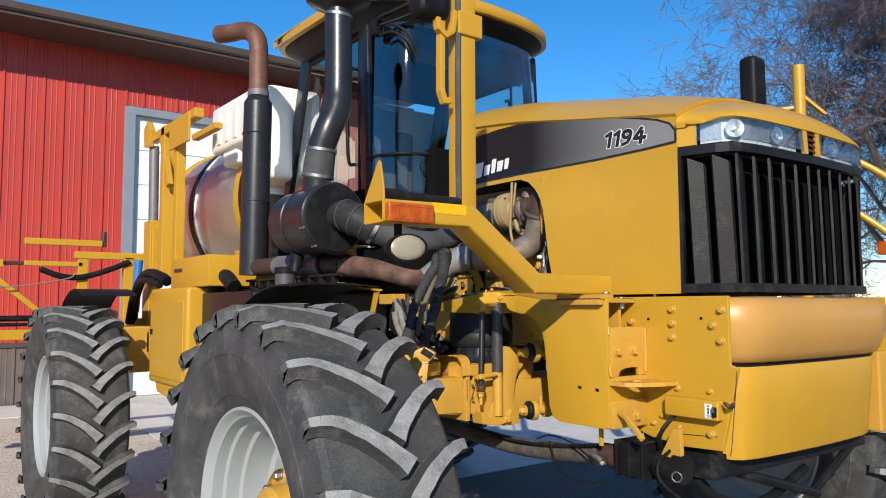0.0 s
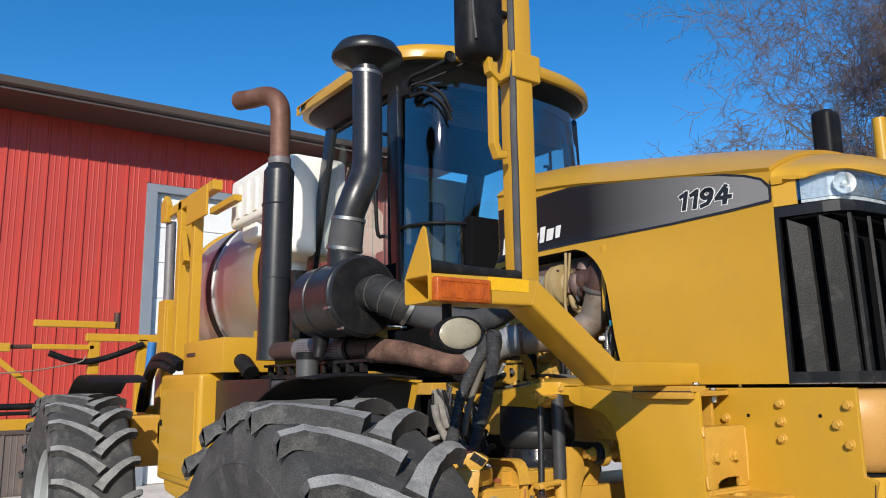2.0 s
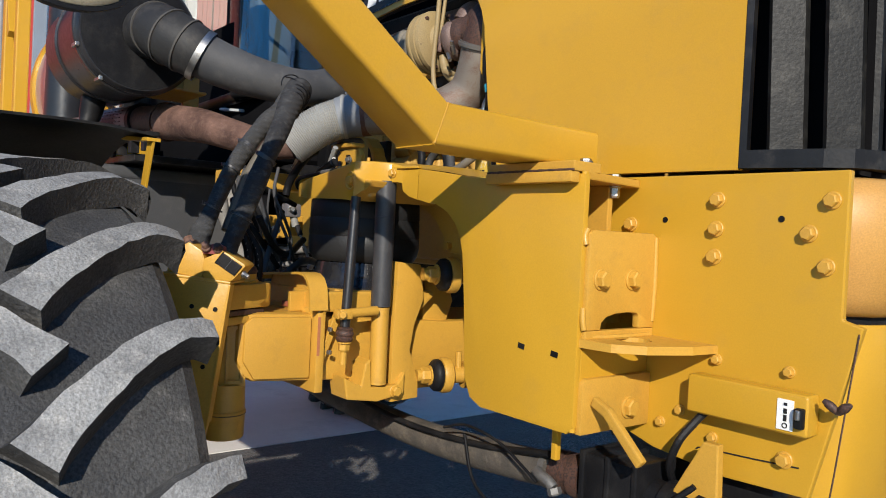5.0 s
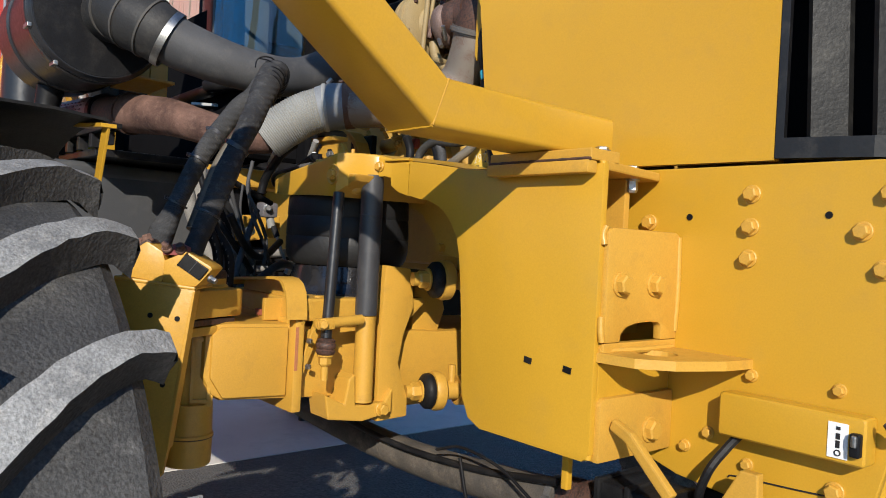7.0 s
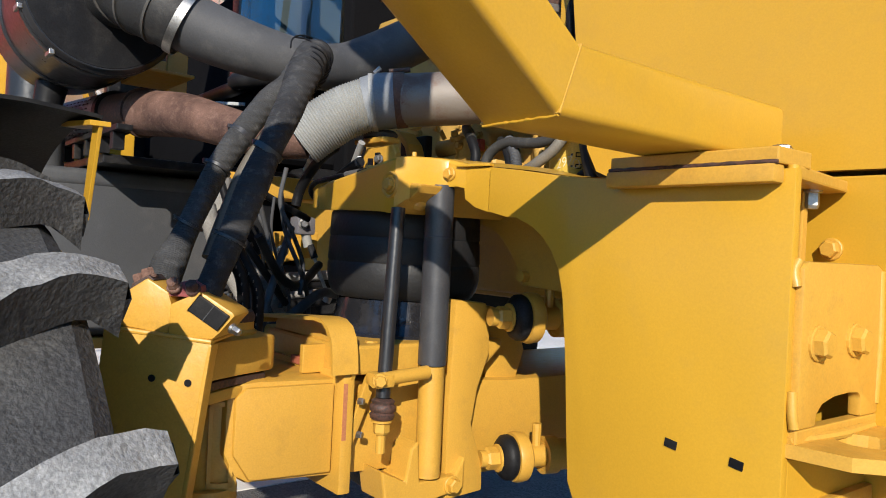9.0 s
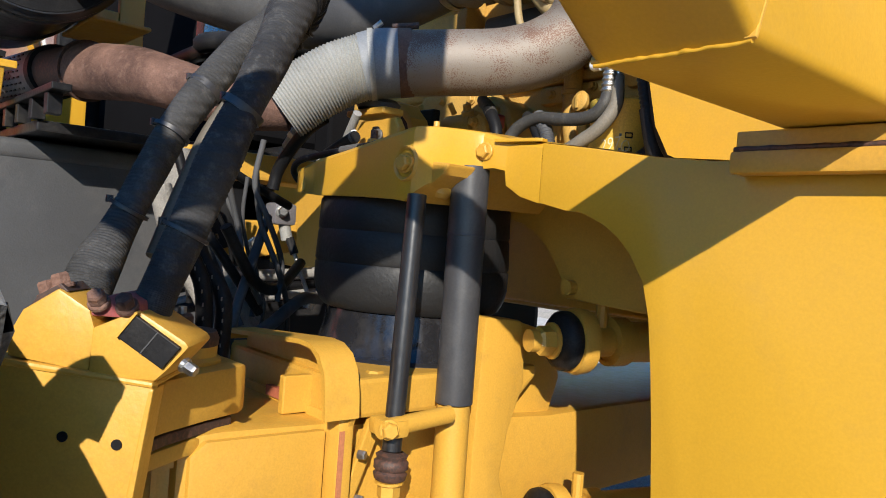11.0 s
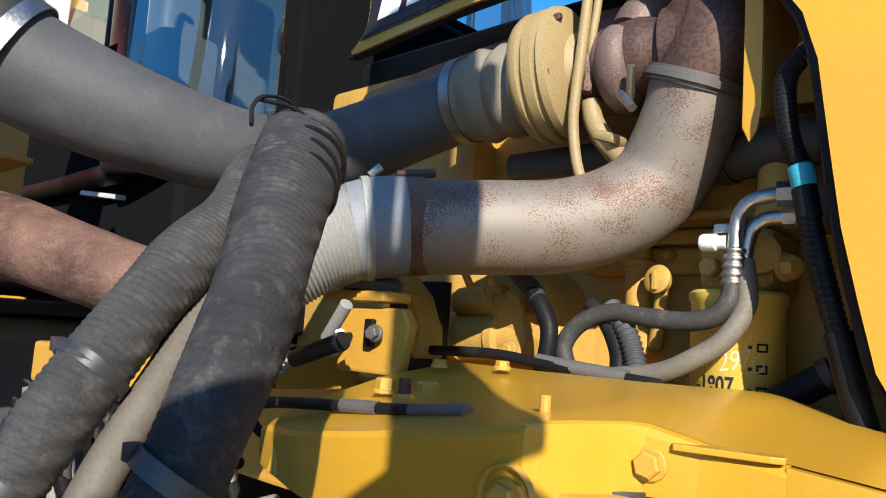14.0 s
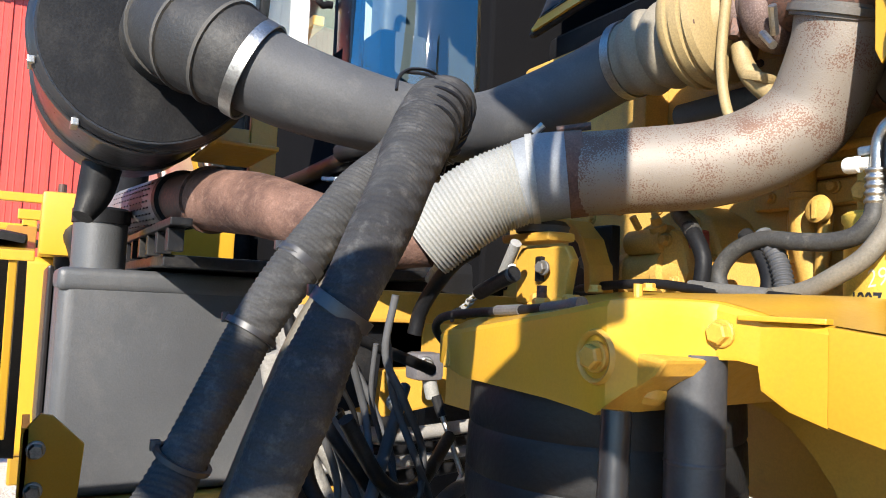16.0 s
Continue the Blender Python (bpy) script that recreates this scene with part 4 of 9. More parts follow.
mp = [(-1.985, 1.786), (-1.985, 1.30), (-2.0, 1.285), (-2.25, 1.285), (-2.285, 1.30), (-2.305, 1.34), (-2.312, 1.42), (-2.318, 1.50), (-2.324, 1.56), (-2.331, 1.615), (-2.341, 1.654), (-2.359, 1.683), (-2.376, 1.701), (-2.394, 1.714), (-2.426, 1.7275), (-2.448, 1.7290),
      (-2.487, 1.7375), (-2.487, 1.811), (-2.42, 1.803), (-2.33, 1.790), (-2.27, 1.785), (-2.1, 1.786)]
b = prism(mp, "y", 0.0, 0.014, 0.0015)
for v in b.verts:
    v.co.y += mount_y(v.co.x)
mount = part("mount_plate", b, paint, sprayer, "large yellow mount plate with a cut-out", smooth=20)
part("return_edge", box((-1.999, 2.304, 1.285), (-1.986, PY, 1.45), 0.003), paint, mount)
part("edge_bend", rod((-1.992, 2.297, 1.29), (-1.992, 2.297, 1.79), 0.007, 12), paint, mount, smooth=40)
for x, z in ((-2.132, 1.436), (-2.040, 1.433)):
    part("slot", box((x - 0.009, 2.2885, z - 0.0055), (x + 0.009, 2.2915, z + 0.0055), 0.0, turn=Matrix.Rotation(radians(8), 4, "Y")), black_plastic, mount)
part("top_flange", prism([(-2.235, 2.268), (-1.995, 2.268), (-1.995, 2.345), (-2.235, 2.345)], "z", 1.790, 1.8095, 0.002), paint_frame, mount)
part("flange_bar", box((-2.238, 2.262, 1.768), (-1.997, 2.288, 1.790), 0.004), paint_frame, mount, smooth=35)
part("weld", tube([(-2.235 + 0.012 * k, 2.2655 + 0.0008 * (k % 3), 1.7915, 0.0026 + 0.0007 * (k % 2)) for k in range(21)], 0.003, 6, None, 2), rust_dark, mount, "rust-stained weld", smooth=70)
arm_pts = [(-2.14, 1.316, 2.081), (-2.14, 1.69, 2.087), (-2.14, 2.012, 1.8525), (-2.14, 2.432, 1.8485)]


def hollow_bar(points, width, depth, wall_t, normal, round_r=0.009):
    """A square tube with rounded edges along mitred legs, whose first end stands open."""
    nrm = Vector(normal).normalized()
    p = [Vector(q) for q in points]
    bm = bmesh.new()

    def section(w, d, r):
        out = []
        for cx, cy, a0 in ((1, 1, 0), (-1, 1, 90), (-1, -1, 180), (1, -1, 270)):
            for k in range(4):
                a = radians(a0 + 30 * k)
                out.append((cx * (w / 2 - r) + r * math.cos(a), cy * (d / 2 - r) + r * math.sin(a)))
        return out
    rings = []
    way = (p[1] - p[0]).normalized()
    plan = [(p[0] + way * 0.22, way, 1.0, wall_t), (p[0], way, 1.0, wall_t)]
    for i, q in enumerate(p):
        a = (q - p[i - 1]).normalized() if i else None
        b = (p[i + 1] - q).normalized() if i < len(p) - 1 else None
        d = ((a or b) + (b or a)).normalized()
        plan.append((q, d, 1 / max(0.3, (a or b).dot(d)), 0.0))
    for q, d, k, t in plan:
        s = nrm.cross(d).normalized()
        rings.append([bm.verts.new(q + s * u * k + nrm * v) for u, v in section(width - 2 * t, depth - 2 * t, round_r - t * 0.5)])
    for a, b in zip(rings, rings[1:]):
        for j in range(16):
            bm.faces.new((a[j], a[(j + 1) % 16], b[(j + 1) % 16], b[j]))
    bm.faces.new(rings[0])
    bm.faces.new(rings[-1])
    return bm


arm = part("mirror_arm", hollow_bar(arm_pts, 0.078, 0.12, 0.006, (1, 0, 0)), paint, sprayer, "cranked yellow square-tube mirror arm", smooth=35)
for q in (arm_pts[1], arm_pts[2]):
    q = Vector(q)
    part("weld_seam", box((q.x - 0.0605, q.y - 0.0015, q.z - 0.040), (q.x + 0.0605, q.y + 0.0015, q.z + 0.040), 0.001, turn=Matrix.Rotation(radians(-20), 4, "X")), paint_frame, arm)
rnd = random.Random(9)
part("weld_bead", tube([(-2.198 + 0.0048 * k, 1.999 + rnd.uniform(-0.0007, 0.0007), 1.8135 + rnd.uniform(-0.0004, 0.0004), 0.0018 + rnd.uniform(-0.0004, 0.0004)) for k in range(25)], 0.0045, 8, None, 2), paint, arm, smooth=70)
part("gusset", prism([(-2.202, 2.112), (-2.078, 2.112), (-2.080, 2.15), (-2.100, 2.243), (-2.110, 2.251), (-2.121, 2.243), (-2.198, 2.125)], "y", 1.318, 1.324, 0.002), paint, arm)
lamp = part("turn_signal", box((-2.081, 1.322, 2.042), (-2.052, 1.506, 2.108), 0.008, segments=3), amber, arm, "amber rectangular turn signal", smooth=40)
part("lens_rib", box((-2.0525, 1.410, 2.05), (-2.0505, 1.414, 2.10)), amber, lamp)
part("lens_frame", bar_path([(-2.0515, 1.334, 2.053), (-2.0515, 1.494, 2.053), (-2.0515, 1.494, 2.097), (-2.0515, 1.334, 2.097), (-2.0515, 1.334, 2.055)], 0.003, 0.0025, 0.0006, normal=(1, 0, 0)), amber, lamp)
for k in range(10):
    part("lens_rib", box((-2.0525, 1.345 + 0.0145 * k, 2.058), (-2.0510, 1.3475 + 0.0145 * k, 2.092)), amber, lamp)
part("reflective_tape", box((-2.0795, 1.515, 2.085), (-2.0785, 1.665, 2.122), 0.0), material("yellow_tape", (0.75, 0.42, 0.01), 0.25, scale=60), arm)
post = part("mirror_post", box((-2.19, 1.671, 2.12), (-2.118, 1.745, 3.42), 0.006), paint, arm, smooth=35)
part("loom", tube([(-2.125, 1.668, 2.13), (-2.122, 1.664, 2.3), (-2.124, 1.667, 2.45), (-2.120, 1.662, 2.6), (-2.124, 1.668, 2.74), (-2.122, 1.665, 2.9), (-2.125, 1.668, 3.1)], 0.011, 8), hose_rubber, post, "grey wiring sleeve")
part("clamp", box((-2.20, 1.660, 2.760), (-2.108, 1.772, 2.848), 0.006), paint, post)
part("bolt", hex_bolt((-2.15, 1.772, 2.80), (0, 1, 0), 0.012, 0.02), rust_dark, post)
hook = bar_path([(-2.13, 1.655, 2.845), (-2.13, 1.640, 2.765), (-2.13, 1.610, 2.745), (-2.13, 1.580, 2.765), (-2.13, 1.568, 2.83)], 0.02, 0.03, 0.004, normal=(1, 0, 0))
part("hook", hook, paint, post, "yellow steel storage hook")
hook2 = bar_path([(-2.14, 1.600, 2.86), (-2.14, 1.598, 2.54), (-2.14, 1.612, 2.505), (-2.14, 1.640, 2.51)], 0.022, 0.03, 0.004, normal=(1, 0, 0))
part("hook", hook2, paint, post)
mir = box((-2.20, 1.484, 2.795), (-2.10, 1.628, 3.26), 0.045, segments=4)
mirror = part("mirror", mir, black_plastic, arm, "black plastic rear-view mirror housing", smooth=40)
part("mirror_stay", rod((-2.15, 1.625, 2.98), (-2.15, 1.675, 2.98), 0.012), black_plastic, mirror)
part("rim_line", tube([(-2.098, 1.507, 2.84), (-2.098, 1.497, 2.95), (-2.098, 1.497, 3.15)], 0.004, 6), hose_rubber, mirror)
# oval work lamp hung under the arm
wl_o = lathe([(-0.075, 0.0), (-0.075, 0.035), (-0.06, 0.055), (-0.02, 0.074), (0.0, 0.079), (0.008, 0.079), (0.008, 0.070)], (0, 0, 0), (1, 0, 0), 40)
squash = Matrix.Translation((-2.078, 1.410, 1.960)) @ Matrix.Rotation(radians(3), 4, "X") @ Matrix.Diagonal((1, 1, 0.60, 1))
wl_o.transform(squash)
work_lamp = part("work_lamp", wl_o, black_plastic, arm, "oval work lamp with a yellowed ribbed lens", smooth=40)
ln = lathe([(0.004, 0.071), (0.010, 0.068), (0.014, 0.045), (0.016, 0.0)], (0, 0, 0), (1, 0, 0), 40)
ln.transform(squash)
part("lens", ln, old_lens, work_lamp, smooth=60)
for k in range(-9, 10):
    zz = k * 0.0042
    ww = 0.064 * math.sqrt(max(0.03, 1 - (zz / 0.0405) ** 2))
    rib_pts = [(-2.0630 - 0.010 * (f * ww / 0.066) ** 2 - 0.010 * (zz / 0.0405) ** 2, 1.410 + f * ww, 1.960 + zz) for f in (-1, -0.75, -0.4, 0, 0.4, 0.75, 1)]
    part("lens_rib", tube(rib_pts, 0.0011, 6, None, 1), old_lens, work_lamp, smooth=50)
part("stem", rod((-2.13, 1.408, 1.99), (-2.13, 1.408, 2.045), 0.014), black_plastic, work_lamp)
# rubber tube on the arm's top behind the lamp
part("roll", tube([(-2.125, 1.328, 2.138, 0.021), (-2.125, 1.37, 2.141, 0.022), (-2.125, 1.44, 2.138, 0.0205), (-2.125, 1.53, 2.136, 0.019), (-2.125, 1.665, 2.137, 0.019)], 0.021, 14), grille_dust, arm, "rolled grey rubber tube")

# ---- front suspension ----
rails = box((-8.6, 2.60, 1.58), (-1.75, 2.70, 1.80), 0.008)
part("frame_rail", rails, paint_frame, sprayer, "yellow steel frame rail")
part("frame_rail", mirror_y(box((-8.6, 2.60, 1.58), (-1.75, 2.70, 1.80), 0.008)), paint_frame, sprayer)
for x in (-2.2, -3.9, -5.6, -7.2):
    part("cross_member", box((x - 0.06, 2.70, 1.60), (x + 0.06, 2 * YC - 2.70, 1.76), 0.006), paint_frame, sprayer)
# upper beam over the air spring
# its front: x, y, top and bottom of each station from the free end to the mount plate
BEAM = [(-2.950, 2.200, 1.774, 1.750), (-2.942, 2.193, 1.781, 1.743), (-2.852, 2.168, 1.788, 1.737), (-2.838, 2.165, 1.790, 1.736), (-2.76, 2.165, 1.801, 1.735), (-2.69, 2.165, 1.812, 1.734), (-2.64, 2.165, 1.820, 1.731), (-2.622, 2.1655, 1.8235, 1.729),
        (-2.612, 2.168, 1.825, 1.738), (-2.602, 2.185, 1.8265, 1.753), (-2.590, 2.215, 1.827, 1.766), (-2.580, 2.240, 1.827, 1.776), (-2.572, 2.250, 1.826, 1.779), (-2.556, 2.256, 1.822, 1.780), (-2.541, 2.2615, 1.818, 1.777), (-2.5385, 2.2625, 1.817, 1.758),
        (-2.516, 2.2660, 1.8145, 1.7445), (-2.486, 2.2697, 1.811, 1.7365)]
# the top sheet runs on past the beam as a lower deck
TOP = BEAM + [(-2.45, 2.2735, 1.807, 0), (-2.40, 2.279, 1.801, 0), (-2.33, 2.2867, 1.790, 0), (-2.25, 2.29, 1.785, 0), (-2.0, 2.29, 1.785, 0)]


def crown(x):
    t = min(1.0, max(0.0, (x + 2.60) / 0.13))
    return 1 - t * t * (3 - 2 * t)


front = grid_sheet([[(x, y, zb) for x, y, zt, zb in BEAM], [(x, y - 0.001, zb + 0.004) for x, y, zt, zb in BEAM], [(x, y - 0.001, zt - 0.006) for x, y, zt, zb in BEAM], [(x, y + 0.002, zt - 0.001) for x, y, zt, zb in BEAM],
                    [(x, y + 0.010, zt + 0.001) for x, y, zt, zb in BEAM]])
top = grid_sheet([[(x - 0.01 * k, y + (2.62 - y) * u, zt + 0.001 + (1.842 - zt - 0.001) * w * crown(x) + 0.010 * w * (1 - crown(x))) for x, y, zt, zb in TOP] for k, (u, w) in enumerate(((0.022, 0.0), (0.10, 0.2), (0.24, 0.42), (0.45, 0.75), (0.75, 1.0), (0.97, 0.85), (1.0, 0.6)))])
beam = part("spring_beam", front, paint, sprayer, "yellow beam over the air spring", smooth=24)
part("beam_floor", grid_sheet([[(x, y, zb) for x, y, zt, zb in BEAM], [(x - 0.02, 2.46, zb + 0.004) for x, y, zt, zb in BEAM]]), paint_frame, beam, smooth=35)
part("beam_end", prism([(2.175, 1.742), (2.60, 1.74), (2.60, 1.80), (2.42, 1.825), (2.30, 1.800), (2.185, 1.785)], "x", -2.905, -2.890, 0.003), paint_frame, beam)
part("top_sheet", top, paint, beam, smooth=40)
part("recess_lip", prism([(-2.560, 2.262), (-2.490, 2.281), (-2.486, 2.2665), (-2.494, 2.2630), (-2.552, 2.2500)], "z", 1.8125, 1.8170, 0.001), paint, beam)
part("seat_bushing", lathe([(-0.022, 0.0), (-0.022, 0.011), (-0.016, 0.016), (-0.008, 0.016), (-0.006, 0.012), (0.0, 0.012), (0.002, 0.018), (0.010, 0.018), (0.012, 0.0)], (-2.618, 2.222, 1.760), (0.1, 0.1, 1), 22), paint_frame, beam, "yellow bushing under the beam", smooth=35)
part("seat_bracket", prism([(-2.63, 1.735), (-2.58, 1.765), (-2.57, 1.779), (-2.60, 1.782), (-2.635, 1.765)], "y", 2.19, 2.24, 0.004), paint_frame, beam)
part("arch_plate", prism([(-2.76, 1.79), (-2.05, 1.775), (-2.05, 1.36), (-2.25, 1.34), (-2.29, 1.45), (-2.31, 1.600), (-2.405, 1.603), (-2.576, 1.611), (-2.584, 1.630), (-2.596, 1.653), (-2.618, 1.680), (-2.645, 1.703), (-2.672, 1.716), (-2.705, 1.724), (-2.76, 1.729)], "y", 2.44, 2.455, 0.002), paint_frame, beam)
part("arch_wall", box((-3.02, 2.575, 1.585), (-2.05, 2.595, 1.80), 0.003), paint_frame, beam)
part("arch_boss", rod((-2.565, 2.425, 1.628), (-2.565, 2.445, 1.628), 0.011, 14), paint_frame, beam)
for (x, y, z), s in (((-2.621, 2.1645, 1.777), 0.0105), ((-2.568, 2.2515, 1.801), 0.0095)):
    part("bolt", hex_bolt((x, y, z), (0.15, -1, 0), s, 0.009), paint_frame, beam)
part("weld_ring", lathe([(0, 0.018), (0.003, 0.019), (0.004, 0.0215), (0, 0.0235)], (-2.621, 2.1645, 1.777), (0, -1, 0), 24), paint_frame, beam, smooth=60)
part("stud", rod((-2.785, 2.226, 1.80), (-2.785, 2.226, 1.838), 0.0055, 10), rust_dark, beam, "rusty threaded stud")
part("stud_nut", hex_bolt((-2.785, 2.226, 1.806), (0, 0, 1), 0.010, 0.016), paint_frame, beam)
part("stud", rod((-2.636, 2.222, 1.826), (-2.636, 2.222, 1.840), 0.0042, 10), paint_frame, beam)
for x, y in ((-2.872, 2.285), (-2.835, 2.305)):
    part("bolt", hex_bolt((x, y, 1.816), (0, 0, 1), 0.011, 0.012), paint_frame, beam)
part("air_line", tube([(-2.90, 2.34, 1.765), (-2.955, 2.285, 1.750), (-2.994, 2.240, 1.757), (-3.000, 2.217, 1.778), (-2.970, 2.209, 1.796), (-2.90, 2.210, 1.804), (-2.84, 2.210, 1.808), (-2.785, 2.212, 1.812), (-2.745, 2.212, 1.815)], 0.0056, 10), black_plastic, beam, "black air line with a steel end", smooth=60)
part("line_sleeve", rod((-2.845, 2.210, 1.8085), (-2.800, 2.211, 1.811), 0.0064, 12), dusty_steel, beam)
part("air_line_end", tube([(-2.760, 2.212, 1.8135, 0.0066), (-2.725, 2.212, 1.8175, 0.0066), (-2.715, 2.212, 1.8185, 0.0075), (-2.700, 2.212, 1.820, 0.0075)], 0.0066, 12, None, 3), dusty_steel, beam, "worn steel hose end", smooth=40)
for x, y, z in ((-2.93, 2.42, 1.838), (-2.86, 2.45, 1.842)):
    part("bolt", hex_bolt((x, y, z), (0, 0, 1), 0.008, 0.007), paint_frame, beam)
# air spring
prof = [(0.0, 0.0), (0.0, 0.142), (-0.010, 0.148), (-0.050, 0.1495), (-0.054, 0.1478), (-0.058, 0.1495), (-0.098, 0.1515), (-0.102, 0.1495), (-0.106, 0.1515), (-0.132, 0.151), (-0.150, 0.147), (-0.163, 0.140), (-0.169, 0.1325), (-0.172, 0.0)]
bellows = material("bellows_rubber", (0.013, 0.013, 0.014), 0.5, spec=0.3, second=(0.022, 0.022, 0.022), scale=4, amount=0.6, bump=0.15, bump_scale=150, dirt=(0.045, 0.042, 0.04), dirt_amount=0.3, dirt_scale=6)
spring = part("air_spring", lathe(prof, (-2.79, 2.32, 1.742), (0, 0, 1), 56), bellows, sprayer, "black rubber air spring bellows", smooth=35)
part("spring_piston", lathe([(-0.166, 0.0), (-0.167, 0.127), (-0.176, 0.1295), (-0.200, 0.1335), (-0.218, 0.139), (-0.230, 0.1465), (-0.237, 0.1515), (-0.242, 0.1525), (-0.252, 0.1525), (-0.253, 0.0)], (-2.79, 2.32, 1.742), (0, 0, 1), 56),
     material("glossy_black_piston", (0.012, 0.012, 0.014), 0.16, second=(0.02, 0.02, 0.022), scale=7, bump=0.03, bump_scale=90, dirt=(0.07, 0.065, 0.06), dirt_amount=0.2, dirt_scale=18), spring, "glossy black flared piston", smooth=40)
part("piston_ring", lathe([(0, 0.150), (0.003, 0.1545), (0.009, 0.1545), (0.013, 0.150), (0.013, 0.13), (0, 0.13)], (-2.79, 2.32, 1.497), (0, 0, 1), 40, closed=True), pipe_black, spring, smooth=40)
# shock absorber and levelling rod
shock_black = material("scuffed_black_shock", (0.034, 0.034, 0.037), 0.42, second=(0.05, 0.05, 0.053), scale=12, bump=0.06, bump_scale=120, dirt=(0.13, 0.125, 0.115), dirt_amount=0.22, dirt_scale=16)
sh = part("shock_absorber", rod((-2.595, 2.252, 1.47), (-2.595, 2.252, 1.782), 0.0250, 28), shock_black, sprayer, "black over yellow shock absorber", smooth=40)
part("lower_tube", rod((-2.596, 2.254, 1.275), (-2.595, 2.252, 1.468), 0.0225, 24), paint_frame, sh, smooth=40)
part("collar", lathe([(0, 0.0250), (0.001, 0.0257), (0.003, 0.0257), (0.004, 0.0250)], (-2.595, 2.252, 1.690), (0, 0, 1), 24), shock_black, sh, smooth=40)
lr = part("levelling_rod", rod((-2.577, 2.140, 1.425), (-2.595, 2.165, 1.737), 0.0122, 18), pipe_black, sprayer, "black levelling rod with a yellow clamp", smooth=40)
part("clamp", box((-2.600, 2.118, 1.444), (-2.556, 2.150, 1.466), 0.006), paint_frame, lr, smooth=35)
part("clamp_bar", rod((-2.566, 2.112, 1.456), (-2.572, 2.225, 1.462), 0.0115, 14), paint_frame, lr, smooth=40)
part("clamp_bolt", hex_bolt((-2.562, 2.122, 1.456), (1, -0.4, 0), 0.010, 0.010), paint_frame, lr)
part("bushing", lathe([(0, 0.014), (0.003, 0.019), (0.010, 0.021), (0.013, 0.018), (0.016, 0.021), (0.024, 0.0215), (0.027, 0.018), (0.032, 0.020), (0.036, 0.014)], (-2.576, 2.139, 1.388), (-0.05, 0.08, 1), 22), rust_dark, lr, "rusty rubber bushing", smooth=60)
part("nut", hex_bolt((-2.576, 2.139, 1.389), (0, 0, -1), 0.014, 0.02), paint_frame, lr)
part("thread", rod((-2.576, 2.139, 1.375), (-2.576, 2.139, 1.335), 0.008, 10), paint_frame, lr)
part("rod_tab", prism([(2.10, 1.345), (2.115, 1.34), (2.165, 1.462), (2.145, 1.47)], "x", -2.632, -2.622, 0.002), paint_frame, lr)
# axle
ax = prism([(1.899, 1.436), (1.918, 1.453), (1.95, 1.455), (2.09, 1.450), (2.12, 1.445), (2.50, 1.42), (3.8, 1.42), (3.8, 1.29), (2.45, 1.27), (2.12, 1.285), (1.94, 1.296), (1.918, 1.310), (1.899, 1.347)], "x", -2.96, -2.64, 0.012)
axle = part("front_axle", ax, paint_frame, sprayer, "yellow box-section front axle", smooth=30)
part("axle_arm", mirror_y(prism([(1.86, 1.44), (1.95, 1.455), (2.50, 1.42), (2.5, 1.27), (1.92, 1.305), (1.86, 1.36)], "x", -2.96, -2.64, 0.012)), paint_frame, axle)
part("wear_face", prism([(1.912, 1.345), (1.94, 1.302), (2.082, 1.296), (2.082, 1.443), (1.93, 1.446), (1.912, 1.432)], "x", -2.645, -2.633, 0.005), paint_frame, axle, smooth=30)
part("sleeve_collar", box((-2.98, 2.085, 1.262), (-2.612, 2.108, 1.462), 0.005), paint_frame, axle, smooth=35)
# bent guard over the sleeve: a strip that folds down at its front end, with a web below it
gp = [(-2.892, 1.522), (-2.885, 1.533), (-2.78, 1.541), (-2.672, 1.549), (-2.645, 1.547), (-2.624, 1.537), (-2.610, 1.518), (-2.604, 1.492), (-2.601, 1.462)]
gi = [(x - (0.006 if i > 4 else 0.0), z - (0.006 if i < 7 else 0.0)) for i, (x, z) in enumerate(gp)]
part("guard_strip", prism([(x, z) for x, z in gp] + gi[::-1], "y", 2.058, 2.106, 0.0), paint_frame, axle, "bent yellow guard strip", smooth=30)
part("guard_web", prism([(-2.89, 1.45)] + gi + [(-2.612, 1.45)], "y", 2.098, 2.106, 0.0), paint_frame, axle)
part("guard_rib", box((-2.70, 2.05, 1.452), (-2.688, 2.10, 1.50), 0.002), paint_frame, axle)
for zz in (1.415, 1.36):
    part("collar_bolt", hex_bolt((-2.612, 2.113, zz), (1, 0.6, 0), 0.006, 0.010, False), steel, axle)
part("tape", box((-2.790, 2.080, 1.455), (-2.700, 2.0965, 1.468), 0.0), material("faded_red_tape", (0.35, 0.10, 0.05), 0.6, scale=40), axle)
part("tape", box((-2.614, 2.087, 1.352), (-2.611, 2.094, 1.445), 0.0), material("faded_red_tape_b", (0.38, 0.14, 0.06), 0.6, scale=40), axle)
part("spring_seat", prism([(2.09, 1.455), (2.40, 1.455), (2.44, 1.49), (2.44, 1.505), (2.09, 1.505)], "x", -2.95, -2.62, 0.006), paint_frame, axle)
part("seat_plate", box((-2.96, 2.10, 1.478), (-2.655, 2.42, 1.492), 0.003), paint_frame, axle)
part("bolt", hex_bolt((-2.65, 2.16, 1.493), (0, 0, 1), 0.012, 0.012), paint_frame, axle)
part("shock_foot", prism([(2.15, 1.30), (2.20, 1.275), (2.21, 1.33), (2.225, 1.34), (2.23, 1.27), (2.31, 1.27), (2.33, 1.30), (2.33, 1.245), (2.25, 1.232), (2.16, 1.245)], "x", -2.66, -2.585, 0.004), paint_frame, axle)
